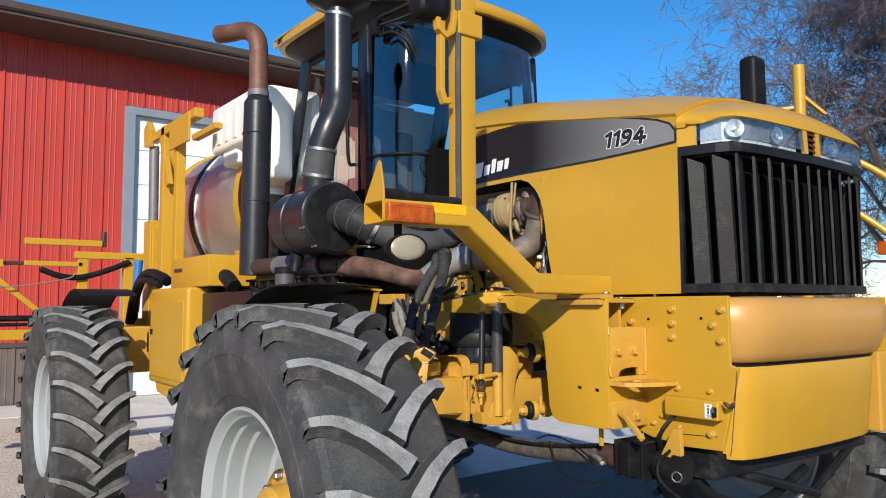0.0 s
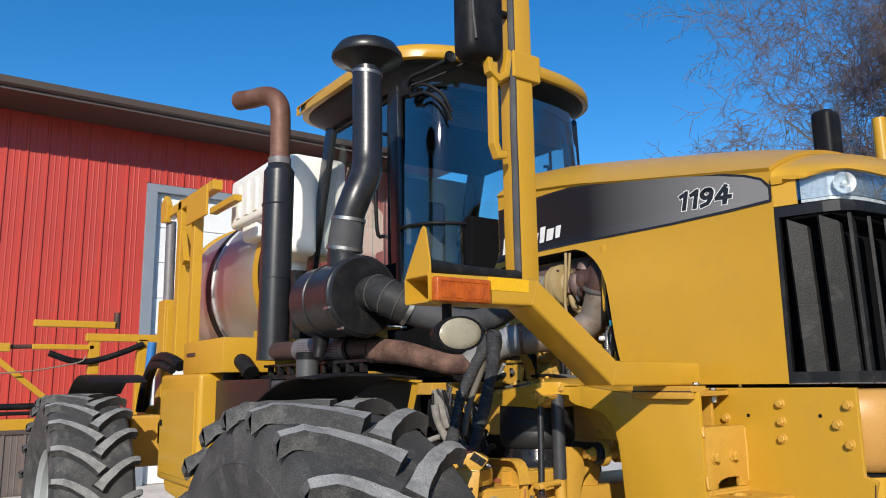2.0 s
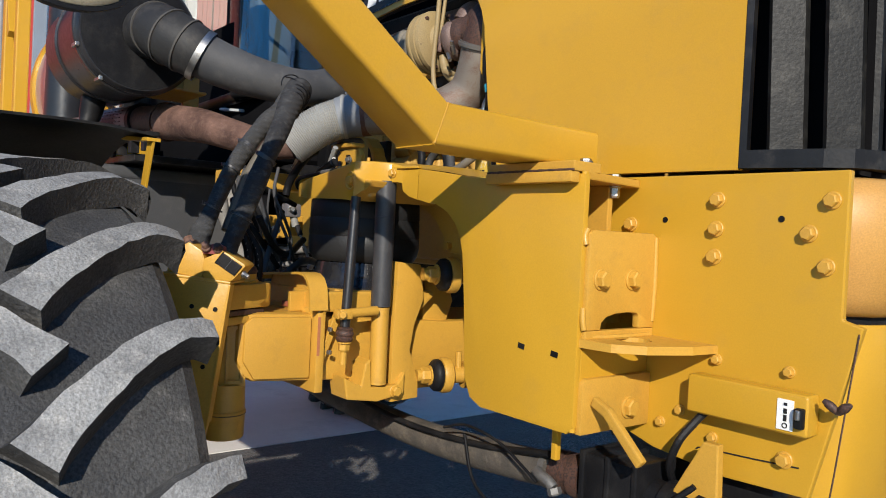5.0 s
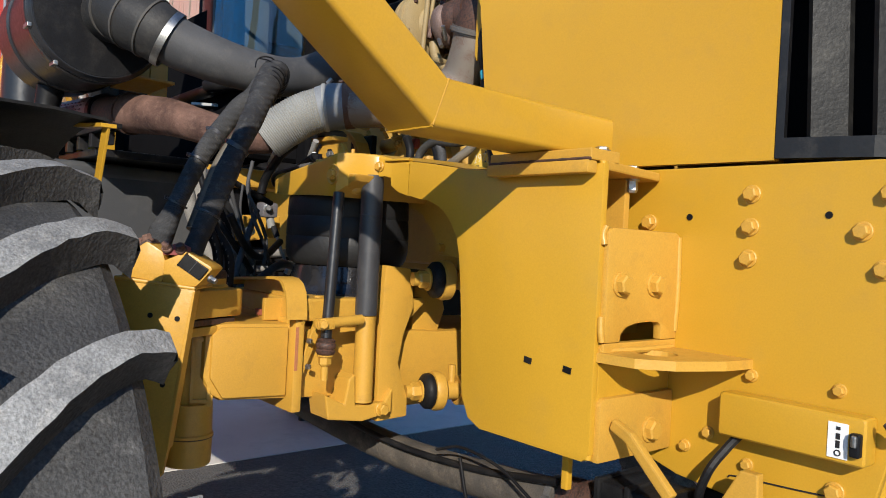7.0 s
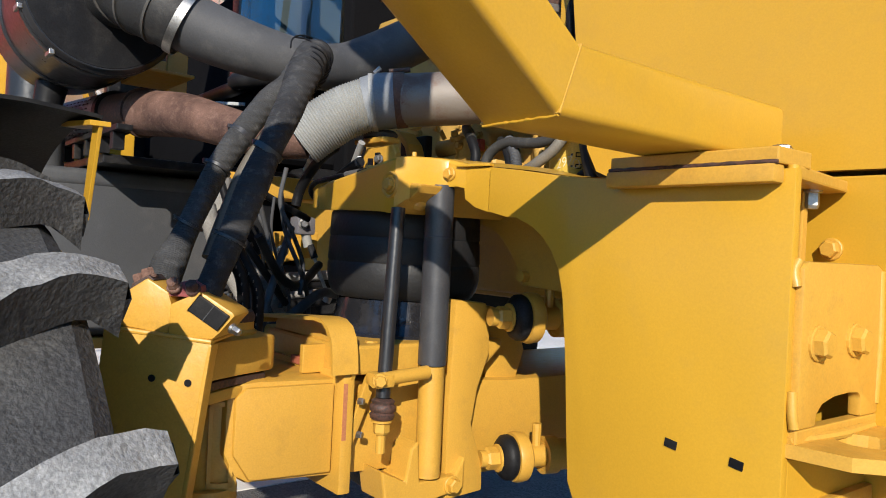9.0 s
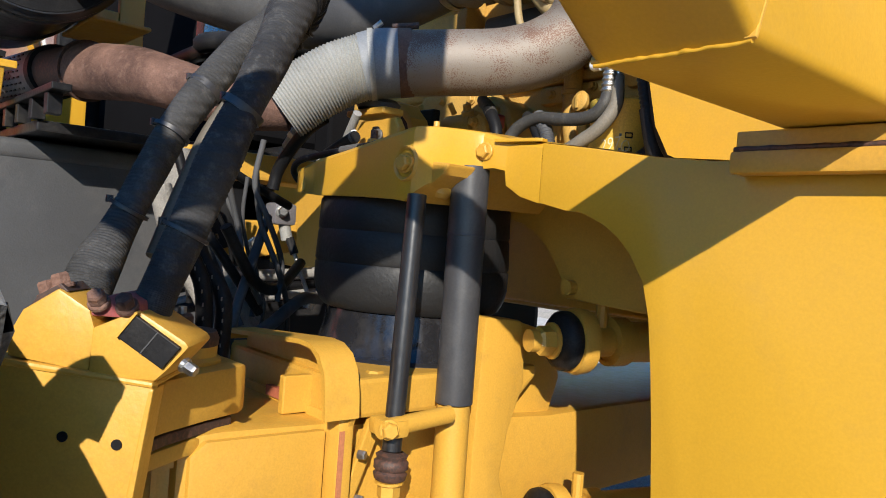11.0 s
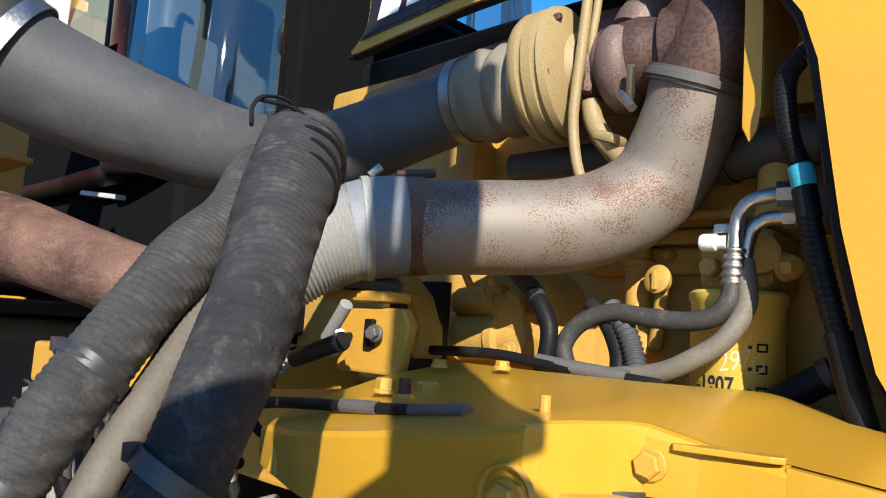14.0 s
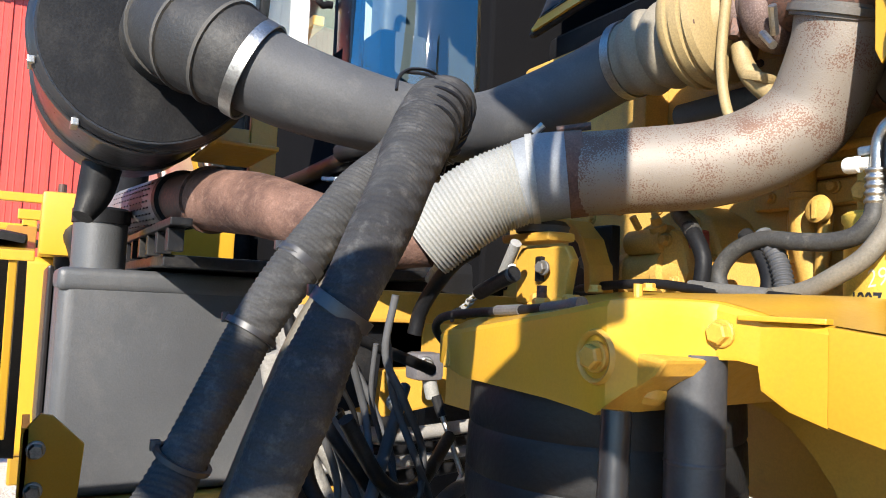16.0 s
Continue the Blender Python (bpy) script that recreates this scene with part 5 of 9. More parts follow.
part("foot_bolt", hex_bolt((-2.585, 2.30, 1.255), (1, 0, 0), 0.013, 0.014), paint_frame, axle)
for out_, x0 in (([(2.305, 1.582), (2.377, 1.576), (2.385, 1.55), (2.392, 1.485), (2.366, 1.419), (2.355, 1.353), (2.386, 1.271), (2.388, 1.226), (2.30, 1.222), (2.298, 1.40)], -2.60),
                 ([(2.44, 1.565), (2.50, 1.55), (2.53, 1.50), (2.54, 1.473), (2.518, 1.413), (2.489, 1.354), (2.509, 1.28), (2.52, 1.235), (2.43, 1.235)], -2.66)):
    part("torque_post", prism(out_, "x", x0 - 0.05, x0, 0.005), paint_frame, axle, smooth=25)
part("post_web", prism([(2.50, 1.44), (2.545, 1.43), (2.572, 1.391), (2.586, 1.296), (2.56, 1.25), (2.50, 1.25)], "x", -2.73, -2.69, 0.005), paint_frame, axle)
LK = Vector((0.28, 0.96, 0.0)).normalized()
for P in (Vector((-2.558, 2.392, 1.553)), Vector((-2.598, 2.418, 1.283))):
    j = part("link_joint", lathe([(0.006, 0.0), (0.006, 0.026), (0.010, 0.036), (0.016, 0.042), (0.026, 0.043), (0.032, 0.040), (0.034, 0.0)], P, LK, 30), black_plastic, axle, "black rubber link bushing", smooth=40)
    part("nut", hex_bolt(tuple(P + LK * 0.004), tuple(-LK), 0.021, 0.024), paint_frame, j)
    part("spacer", rod(tuple(P - LK * 0.035), tuple(P), 0.016, 16), paint_frame, j, smooth=40)
    part("link_eye", lathe([(0.030, 0.030), (0.032, 0.045), (0.040, 0.048), (0.056, 0.046), (0.064, 0.034), (0.066, 0.0)], P, LK, 28), paint_frame, j, smooth=35)
    part("neck", rod(tuple(P + LK * 0.06), tuple(P + LK * 0.11), 0.022, 18), paint_frame, j, smooth=40)
    part("link", rod(tuple(P + LK * 0.10), tuple(P + LK * 0.36), 0.030, 18), paint_frame, j, smooth=40)
    part("link_clamp", lathe([(0.098, 0.030), (0.098, 0.036), (0.125, 0.036), (0.125, 0.030)], P, LK, 24, closed=True), paint_frame, j, smooth=40)
    part("pin", rod(tuple(P + LK * 0.085 + Vector((0, 0, 0.01))), tuple(P + LK * 0.085 + Vector((0, 0, 0.062))), 0.009, 10), paint_frame, j)
# steering knuckle
KO, KS, KB = Vector((-2.551, 1.838, 0.0)), Vector((0.643, 0.766, 0.0)), Vector((-0.766, 0.643, 0.0))     # the plate's foot, its run and its back


def knuckle_piece(outline, d0, d1, bevel=0.003):
    """An outline of (run, z) on the knuckle's plate, from depth d0 to d1 behind its face."""
    bm = prism(outline, "y", d0, d1, bevel)
    for v in bm.verts:
        v.co = KO + KS * v.co.x + KB * v.co.y + Vector((0, 0, v.co.z))
    return bm


knuckle = part("steering_knuckle", knuckle_piece([(-0.150, 1.546), (-0.062, 1.535), (0.0, 1.532), (-0.006, 1.495), (-0.014, 1.450), (-0.021, 1.405), (-0.030, 1.330), (-0.036, 1.229), (-0.046, 1.18), (-0.14, 1.18), (-0.17, 1.32)], 0.0, 0.016), paint_frame, sprayer, "yellow steering knuckle behind the wheel", smooth=30)
for sx, z in ((-0.080, 1.478), (-0.030, 1.474), (-0.051, 1.351)):
    c = KO + KS * sx + Vector((0, 0, z)) - KB * 0.0005
    part("bolt_hole", lathe([(0, 0), (0, 0.005), (0.0015, 0.005), (0.0015, 0)], c, -KB, 12), black_plastic, knuckle)
part("knuckle_top", knuckle_piece([(-0.150, 1.541), (0.0, 1.528), (0.0, 1.534), (-0.150, 1.548)], -0.003, 0.11), paint_frame, knuckle)
part("side_rib", knuckle_piece([(-0.006, 1.527), (0.0, 1.527), (-0.036, 1.23), (-0.044, 1.23)], 0.0, 0.030, 0.002), paint_frame, knuckle)
fork = part("fork", prism([(-2.585, 1.835), (-2.612, 1.876), (-2.640, 1.930), (-2.660, 1.978), (-2.672, 1.990), (-2.80, 1.985), (-2.82, 1.84), (-2.66, 1.79)], "z", 1.466, 1.522, 0.006), paint_frame, knuckle, smooth=35)
part("fork_seam", prism([(-2.590, 1.842), (-2.618, 1.880), (-2.648, 1.936), (-2.664, 1.972), (-2.80, 1.975), (-2.80, 1.85)], "z", 1.452, 1.464, 0.002), rust_dark, fork, "greasy rust-brown seam under the fork")
part("lower_lug", prism([(-2.598, 1.850), (-2.632, 1.905), (-2.640, 1.925), (-2.78, 1.93), (-2.78, 1.85)], "z", 1.432, 1.450, 0.004), paint_frame, fork, smooth=35)
part("pin_boss", lathe([(0, 0.046), (0.006, 0.047), (0.010, 0.042), (0.026, 0.042), (0.030, 0.038), (0.030, 0.0)], (-2.712, 1.925, 1.520), (0, 0, 1), 28), paint_frame, fork, smooth=35)
part("pin_cap", lathe([(0, 0.0425), (0.008, 0.0435), (0.016, 0.040), (0.018, 0.020), (0.020, 0.0)], (-2.712, 1.925, 1.542), (0, 0, 1), 24), rust_dark, fork, "rusty grease cap", smooth=40)
part("cap_nut", hex_bolt((-2.712, 1.925, 1.558), (0, 0, 1), 0.014, 0.016), rust_dark, fork)
part("grease_fitting", rod((-2.712, 1.925, 1.57), (-2.712, 1.925, 1.585), 0.005, 8), steel, fork)
# the axle's end: a slanted face with an inset panel, over a round yoke foot
yoke = part("axle_yoke", prism([(-2.644, 1.925), (-2.662, 1.872), (-2.70, 1.835), (-2.80, 1.83), (-2.84, 1.93)], "z", 1.285, 1.432, 0.005), paint_frame, knuckle, "yellow axle end with an inset panel", smooth=30)
YS, YN = (Vector((-2.662, 1.872, 0)) - Vector((-2.644, 1.925, 0))).normalized(), Vector((0.947, -0.32, 0))
for k, (a0, a1, z0, z1) in enumerate(((0.008, 0.014, 1.295, 1.425), (0.040, 0.046, 1.295, 1.425), (0.008, 0.046, 1.418, 1.425), (0.008, 0.046, 1.295, 1.302))):
    rb_ = prism([(a0, z0), (a1, z0), (a1, z1), (a0, z1)], "y", -0.003, 0.005)
    for v in rb_.verts:
        v.co = Vector((-2.644, 1.925, 0)) + YS * v.co.x + YN * v.co.y + Vector((0, 0, v.co.z))
    part("panel_rim", rb_, paint_frame, yoke)
part("king_pin", lathe([(0.0, 0.0), (0.0, 0.044), (0.004, 0.047), (0.055, 0.048), (0.058, 0.050), (0.063, 0.050), (0.066, 0.047), (0.125, 0.046), (0.13, 0.0)], (-2.690, 1.895, 1.165), (0, 0, 1), 30), paint_frame, yoke, smooth=35)
part("pin_ring", lathe([(-0.003, 0.047), (0.0, 0.0505), (0.003, 0.047)], (-2.690, 1.895, 1.222), (0, 0, 1), 28), rust_dark, yoke, smooth=40)
clamp1 = part("hose_clamp_block", knuckle_piece([(-0.138, 1.548), (-0.136, 1.572), (-0.126, 1.592), (-0.094, 1.614), (-0.064, 1.596), (-0.058, 1.578), (-0.062, 1.538)], 0.002, 0.070, 0.004), paint_frame, knuckle, smooth=30)
part("clamp_recess", knuckle_piece([(-0.122, 1.594), (-0.114, 1.606), (-0.094, 1.618), (-0.086, 1.611)], 0.006, 0.05, 0.001), rust_dark, clamp1, "rusty clamp recess")
for sx, zz in ((-0.110, 1.604), (-0.098, 1.612)):
    part("clamp_bolt", hex_bolt(tuple(KO + KS * sx + Vector((0, 0, zz)) + KB * 0.020), (-0.2, -0.3, 1.0), 0.009, 0.012), pipe_rusty, clamp1)
clamp2 = part("hose_clamp_block", knuckle_piece([(-0.061, 1.537), (0.0, 1.534), (0.011, 1.545), (0.030, 1.568), (0.026, 1.573), (-0.017, 1.598), (-0.034, 1.592), (-0.060, 1.580)], 0.0, 0.070, 0.003), paint_frame, knuckle, smooth=30)
part("black_plate", knuckle_piece([(-0.0345, 1.5735), (-0.0185, 1.5945), (0.0235, 1.5675), (0.0075, 1.547)], -0.005, 0.001, 0.001), black_plastic, clamp2, "black printed plate")
part("plate_seam", knuckle_piece([(-0.0135, 1.5600), (0.0020, 1.5810), (0.0032, 1.5803), (-0.0123, 1.5593)], -0.0062, -0.004), hose_rubber, clamp2)
part("plate_lip", knuckle_piece([(-0.036, 1.5745), (-0.0185, 1.5985), (-0.0165, 1.5972), (-0.034, 1.5732)], -0.007, 0.004, 0.0), paint_frame, clamp2)
part("tip_bolt", hex_bolt(tuple(KO + KS * 0.024 + Vector((0, 0, 1.551)) + KB * 0.006), (0.8, 0.5, -0.4), 0.006, 0.012), steel, clamp2)
red_boot = material("faded_red_boot", (0.22, 0.05, 0.05), 0.7, second=(0.16, 0.05, 0.045), scale=40, bump=0.3)
part("hose_flange", knuckle_piece([(-0.066, 1.590), (-0.060, 1.606), (-0.040, 1.613), (-0.020, 1.606), (-0.018, 1.596), (-0.036, 1.590)], 0.004, 0.055, 0.003), red_boot, clamp2, "faded red hose flange", smooth=40)
for sx, zz in ((-0.056, 1.602), (-0.030, 1.600)):
    part("flange_bolt", hex_bolt(tuple(KO + KS * sx + Vector((0, 0, zz)) + KB * 0.004), (0.5, -0.5, 0.7), 0.0085, 0.012), pipe_rusty, clamp2)
part("hub_motor", lathe([(-0.30, 0.20), (-0.02, 0.21), (0.0, 0.19), (0.05, 0.13), (0.05, 0)], (XF, 1.66, R), (0, 1, 0), 36), paint_frame, knuckle, smooth=35)
part("motor_leg", box((-2.98, 1.66, 0.95), (-2.76, 1.80, 1.34), 0.02), paint_frame, knuckle)
# sleeved hoses
def sleeved(pts, r, mat, seed, label, rib, seam):
    """A hose in a woven sleeve: cross ribs, soft lumps and a lengthwise seam."""
    rnd = random.Random(seed)
    ph = [rnd.uniform(0, 6.28) for _ in range(4)]
    path = smooth_path(pts, 112)
    bm = bmesh.new()
    rings, up, sides = [], None, 28
    for i, q in enumerate(path):
        d = (Vector(path[min(i + 1, len(path) - 1)][:3]) - Vector(path[max(i - 1, 0)][:3])).normalized()
        if up is None:
            up = (Vector((1, -1, 0)) - d * d.dot(Vector((1, -1, 0)))).normalized()
        up = (up - d * up.dot(d)).normalized()
        side = d.cross(up)
        t = i / len(path)
        base = 0.90 * q[3] * (1 + 0.035 * math.sin(21 * t + ph[0]) + 0.02 * math.sin(47 * t + ph[1])) * (1 + rib * math.sin(i * 2 * math.pi / 7))
        ring = []
        for j in range(sides):
            a = 2 * math.pi * j / sides
            rr = base * (1 + 0.03 * math.sin(3 * a + 17 * t + ph[2]) + 0.035 * max(0.0, math.sin(2 * a - 60 * t + ph[3])) ** 3 * max(0.0, math.sin(33 * t + ph[1])) + (seam * math.exp(-((a - 6.0) / 0.18) ** 2)))
            ring.append(bm.verts.new(Vector(q[:3]) + (up * math.cos(a) + side * math.sin(a)) * rr))
        rings.append(ring)
    for a, b in zip(rings, rings[1:]):
        for j in range(sides):
            bm.faces.new((a[j], a[(j + 1) % sides], b[(j + 1) % sides], b[j]))
    bm.faces.new(rings[0])
    bm.faces.new(rings[-1])
    return part("sleeved_hose", bm, mat, sprayer, label, smooth=60)


hA = sleeved([(-2.87, 2.085, 1.9, 0.0149), (-2.875, 2.1, 1.945, 0.0183), (-2.855, 2.105, 1.985, 0.026), (-2.815, 2.085, 1.988, 0.027), (-2.778, 2.045, 1.95, 0.0224), (-2.768, 2.008, 1.914, 0.0245), (-2.754, 1.961, 1.86, 0.0232), (-2.744, 1.914, 1.793, 0.0212),
              (-2.736, 1.886, 1.738, 0.0208), (-2.705, 1.845, 1.668, 0.022), (-2.68, 1.815, 1.622, 0.027), (-2.665, 1.8, 1.585, 0.024)], 0.026, sleeve, 1, "thick black hose in a ribbed braided sleeve", 0.020, 0.0)
hB = sleeved([(-2.84, 2.075, 1.905, 0.0148), (-2.85, 2.1, 1.945, 0.0197), (-2.835, 2.115, 1.985, 0.0288), (-2.785, 2.098, 2.008, 0.0316), (-2.735, 2.062, 1.988, 0.0316), (-2.692, 2.022, 1.94, 0.0292), (-2.646, 1.981, 1.88, 0.0268), (-2.624, 1.943, 1.812, 0.0225), (-2.608, 1.909, 1.744, 0.0246),
              (-2.606, 1.88, 1.672, 0.0234), (-2.6, 1.858, 1.622, 0.0216), (-2.596, 1.846, 1.59, 0.0202)], 0.03, sleeve_dark, 2, "thick black hose in a smooth dusty cloth sleeve", 0.011, 0.15)


tie_grey = material("grey_black_tie_plastic", (0.028, 0.028, 0.032), 0.42, second=(0.02, 0.02, 0.023), scale=20, bump=0.05)


def tie(parent, a, d, r, mat=tie_grey, width=0.010):
    d = Vector(d).normalized()
    b = lathe([(-width / 2, r * 0.92), (-width / 2, r * 0.97 + 0.0022), (width / 2, r * 0.97 + 0.0022), (width / 2, r * 0.92)], a, d, 28, closed=True)
    u = (Vector((1, -0.4, 0)) - d * d.dot(Vector((1, -0.4, 0)))).normalized()
    c = Vector(a) + u.cross(d) * (r * 0.97 + 0.0022)
    box(tuple(c - Vector((0.0028, 0.0035, 0.004))), tuple(c + Vector((0.0028, 0.0035, 0.004))), 0.0008, b)
    return part("cable_tie", b, mat, parent, smooth=40)


tie(hA, (-2.753, 1.950, 1.844), (0, 0.62, 0.78), 0.0215, width=0.008)
tie(hA, (-2.742, 1.909, 1.785), (0, 0.5, 0.85), 0.0212, width=0.005)
tie(hA, (-2.714, 1.858, 1.692), (0.2, 0.4, 0.9), 0.0212, width=0.004)
tie(hB, (-2.623, 1.940, 1.807), (0.2, 0.50, 0.84), 0.0228, width=0.009)
tie(hB, (-2.606, 1.880, 1.672), (0.1, 0.4, 0.9), 0.0234, width=0.004)
# straps wound round the top, where the hoses fold over
fold = smooth_path([(-2.84, 2.075, 1.905, 0.018), (-2.85, 2.10, 1.945, 0.024), (-2.835, 2.115, 1.985, 0.031), (-2.785, 2.098, 2.008, 0.034), (-2.735, 2.062, 1.988, 0.034), (-2.692, 2.022, 1.940, 0.0315)], 20)
rnd = random.Random(12)
for k in range(14):
    i = 26 + 5 * k
    q, d = fold[i], Vector(fold[i + 1][:3]) - Vector(fold[i - 1][:3])
    d = d.normalized() + Vector((rnd.uniform(-0.32, 0.32), rnd.uniform(-0.32, 0.32), rnd.uniform(-0.32, 0.32)))
    r = 0.82 * q[3] * (1.03 + 0.02 * (k % 3))
    part("strap", lathe([(-0.0022, r - 0.003), (-0.0016, r + 0.0004), (0.0016, r + 0.0004), (0.0022, r - 0.003)], Vector(q[:3]) + Vector((0.002, 0.002, -0.002)), d, 30, closed=True), black_plastic, hB, smooth=40)
part("tie_wire", tube([(-2.728, 2.020, 2.000), (-2.745, 2.03, 2.018), (-2.765, 2.052, 2.034), (-2.79, 2.09, 2.042), (-2.81, 2.125, 2.025), (-2.815, 2.14, 1.99)], 0.0016, 6), black_plastic, hB, "thin black tie wire", smooth=60)
part("tie_wire", tube([(-2.765, 2.045, 2.030), (-2.735, 2.06, 2.020), (-2.712, 2.065, 1.99), (-2.70, 2.06, 1.955), (-2.69, 2.05, 1.925)], 0.0016, 6), black_plastic, hB, smooth=60)
part("wire_end", rod((-2.83, 2.10, 2.03), (-2.824, 2.093, 2.044), 0.003, 8), hose_rubber, hB)
part("tan_hose", tube([(-2.80, 2.07, 1.95), (-2.755, 2.01, 1.87), (-2.735, 1.955, 1.79), (-2.73, 1.925, 1.72), (-2.71, 1.89, 1.64)], 0.0125, 10), material("tan_hose_cover", (0.10, 0.088, 0.070), 0.7, scale=20, bump=0.3), hA, "tan inner hose", smooth=60)
# loose hydraulic hoses behind the bundles
loose = [((-3.05, 2.2, 1.70), (-2.98, 2.14, 1.62), (-2.94, 2.10, 1.55), (-2.93, 2.08, 1.46)), ((-3.1, 2.30, 1.62), (-3.0, 2.20, 1.58), (-2.95, 2.13, 1.60), (-2.93, 2.07, 1.68)), ((-3.12, 2.36, 1.55), (-3.02, 2.26, 1.56), (-2.97, 2.17, 1.52), (-2.95, 2.08, 1.48)),
         ((-3.02, 2.02, 1.80), (-3.00, 2.05, 1.70), (-2.98, 2.10, 1.62), (-3.00, 2.17, 1.54))]
for k, p in enumerate(loose):
    part("hydraulic_hose", tube(p, 0.008 + 0.0015 * (k % 3), 10), hose_rubber if k % 2 == 0 else black_plastic, sprayer, "thin black hydraulic hose", smooth=60)
# wires, small hoses and fittings packed behind the sleeved hoses
rnd = random.Random(31)
pale_hose = material("pale_grey_hose", (0.26, 0.25, 0.235), 0.6, second=(0.16, 0.155, 0.145), scale=20, bump=0.2)
fabric = grey_canvas
part("axle_cross_beam", box((-3.42, 2.14, 1.776), (-3.28, 2.60, 1.830), 0.006), paint_frame, sprayer, "yellow cross beam behind the air spring")
part("lower_gusset", prism([(2.16, 1.640), (2.20, 1.690), (2.42, 1.698), (2.42, 1.632), (2.30, 1.612)], "x", -3.36, -3.33, 0.004), paint_frame, sprayer)
part("black_bracket", prism([(2.14, 1.66), (2.15, 1.755), (2.285, 1.775), (2.275, 1.64), (2.18, 1.615)], "x", -3.325, -3.315, 0.002), black_plastic, sprayer)
part("bracket_bolt", hex_bolt((-3.315, 2.205, 1.70), (1, 0, 0), 0.011, 0.012), flex_grey, sprayer)
part("bracket_bolt", hex_bolt((-3.27, 2.29, 1.646), (1, -0.3, 0), 0.012, 0.014), steel, sprayer)
for y0, y1, z, r, m_ in ((2.17, 2.52, 1.582, 0.013, pale_hose), (2.20, 2.50, 1.535, 0.010, pale_hose), (2.18, 2.50, 1.555, 0.009, black_plastic), (2.16, 2.48, 1.508, 0.012, black_plastic)):
    part("cross_hose", tube([(-3.34, y0 - 0.05, z - 0.02), (-3.33, y0 + 0.05, z + 0.006), (-3.35, (y0 + y1) / 2, z - 0.005), (-3.37, y1, z + 0.004)], r, 10, None, 6), m_, sprayer, "pale hose across the axle" if m_ is pale_hose else "", smooth=60)
for k, pts in enumerate(([(-3.12, 2.06, 1.80), (-3.11, 2.07, 1.72), (-3.09, 2.11, 1.63), (-3.08, 2.16, 1.55), (-3.07, 2.20, 1.47)], [(-3.16, 2.08, 1.80), (-3.15, 2.10, 1.70), (-3.13, 2.14, 1.61), (-3.12, 2.20, 1.53), (-3.11, 2.25, 1.46)],
                         [(-3.10, 2.03, 1.74), (-3.10, 2.05, 1.66), (-3.08, 2.09, 1.58), (-3.06, 2.13, 1.50), (-3.05, 2.17, 1.44)])):
    part("canvas_hose", tube(pts, 0.024 - 0.004 * k, 14, None, 8, True, lambda t, r: r * (1 + 0.08 * math.sin(19 * t))), fabric, sprayer, "hose in a grey canvas wrap", smooth=60)
part("canvas_tie", lathe([(-0.004, 0.036), (-0.004, 0.040), (0.004, 0.040), (0.004, 0.036)], (-3.11, 2.10, 1.645), (0.1, 0.4, -0.9), 24, closed=True), black_plastic, sprayer)
for k in range(12):
    x0, y0 = rnd.uniform(-3.12, -2.96), rnd.uniform(2.02, 2.14)
    pts = [(x0, y0, 1.80 + rnd.uniform(-0.05, 0.04))]
    for q in range(4):
        last = pts[-1]
        pts.append((last[0] + rnd.uniform(-0.03, 0.03), last[1] + rnd.uniform(-0.015, 0.045), last[2] - rnd.uniform(0.05, 0.085)))
    part("wire", tube(pts, rnd.choice((0.0035, 0.005, 0.006)), 8, None, 6), rnd.choice((black_plastic, hose_rubber, hose_rubber)), sprayer, smooth=60)
part("black_lead", tube([(-2.99, 2.07, 1.78), (-3.0, 2.11, 1.765), (-3.02, 2.16, 1.748), (-3.05, 2.24, 1.722)], 0.0075, 10), black_plastic, sprayer, smooth=60)
# two hydraulic hoses with a worn print line
for k, pts in enumerate(([(-2.86, 1.97, 1.72), (-2.82, 1.967, 1.655), (-2.80, 1.985, 1.60), (-2.80, 1.99, 1.53), (-2.80, 1.985, 1.46)], [(-2.87, 2.0, 1.71), (-2.83, 1.99, 1.645), (-2.80, 2.012, 1.59), (-2.80, 2.016, 1.53), (-2.80, 2.01, 1.45)])):
    hh = part("printed_hose", tube(pts, 0.0115, 12, None, 8), black_plastic, sprayer, "black hydraulic hose with a pale print line", smooth=60)
    path = smooth_path(pts, 12)
    for i in range(4, len(path) - 3, 3):
        q = Vector(path[i]) + Vector((0.0098, -0.0062, 0))
        part("print", box(tuple(q - Vector((0.0008, 0.0008, 0.0024))), tuple(q + Vector((0.0008, 0.0008, 0.0024)))), dusty_steel, hh)
rodl = part("levelling_valve", box((-3.25, 2.295, 1.688), (-3.205, 2.345, 1.732), 0.008), shield_grey, sprayer, "grey levelling valve with a thin link", smooth=35)
part("valve_neck", rod((-3.222, 2.335, 1.66), (-3.222, 2.325, 1.695), 0.012, 12), flex_grey, rodl, smooth=40)
part("valve_port", hex_bolt((-3.205, 2.31, 1.715), (1, -0.3, 0), 0.010, 0.016), steel, rodl)
part("link", rod((-3.215, 2.335, 1.665), (-3.169, 2.367, 1.541), 0.0045, 8), steel, rodl)
part("link_ball", lathe([(-0.012, 0), (-0.010, 0.010), (0.010, 0.010), (0.012, 0)], (-3.169, 2.367, 1.536), (0.3, 0.3, 1), 12), steel, rodl)
part("link_sleeve", rod((-3.214, 2.336, 1.663), (-3.203, 2.344, 1.632), 0.009, 10), black_plastic, rodl)
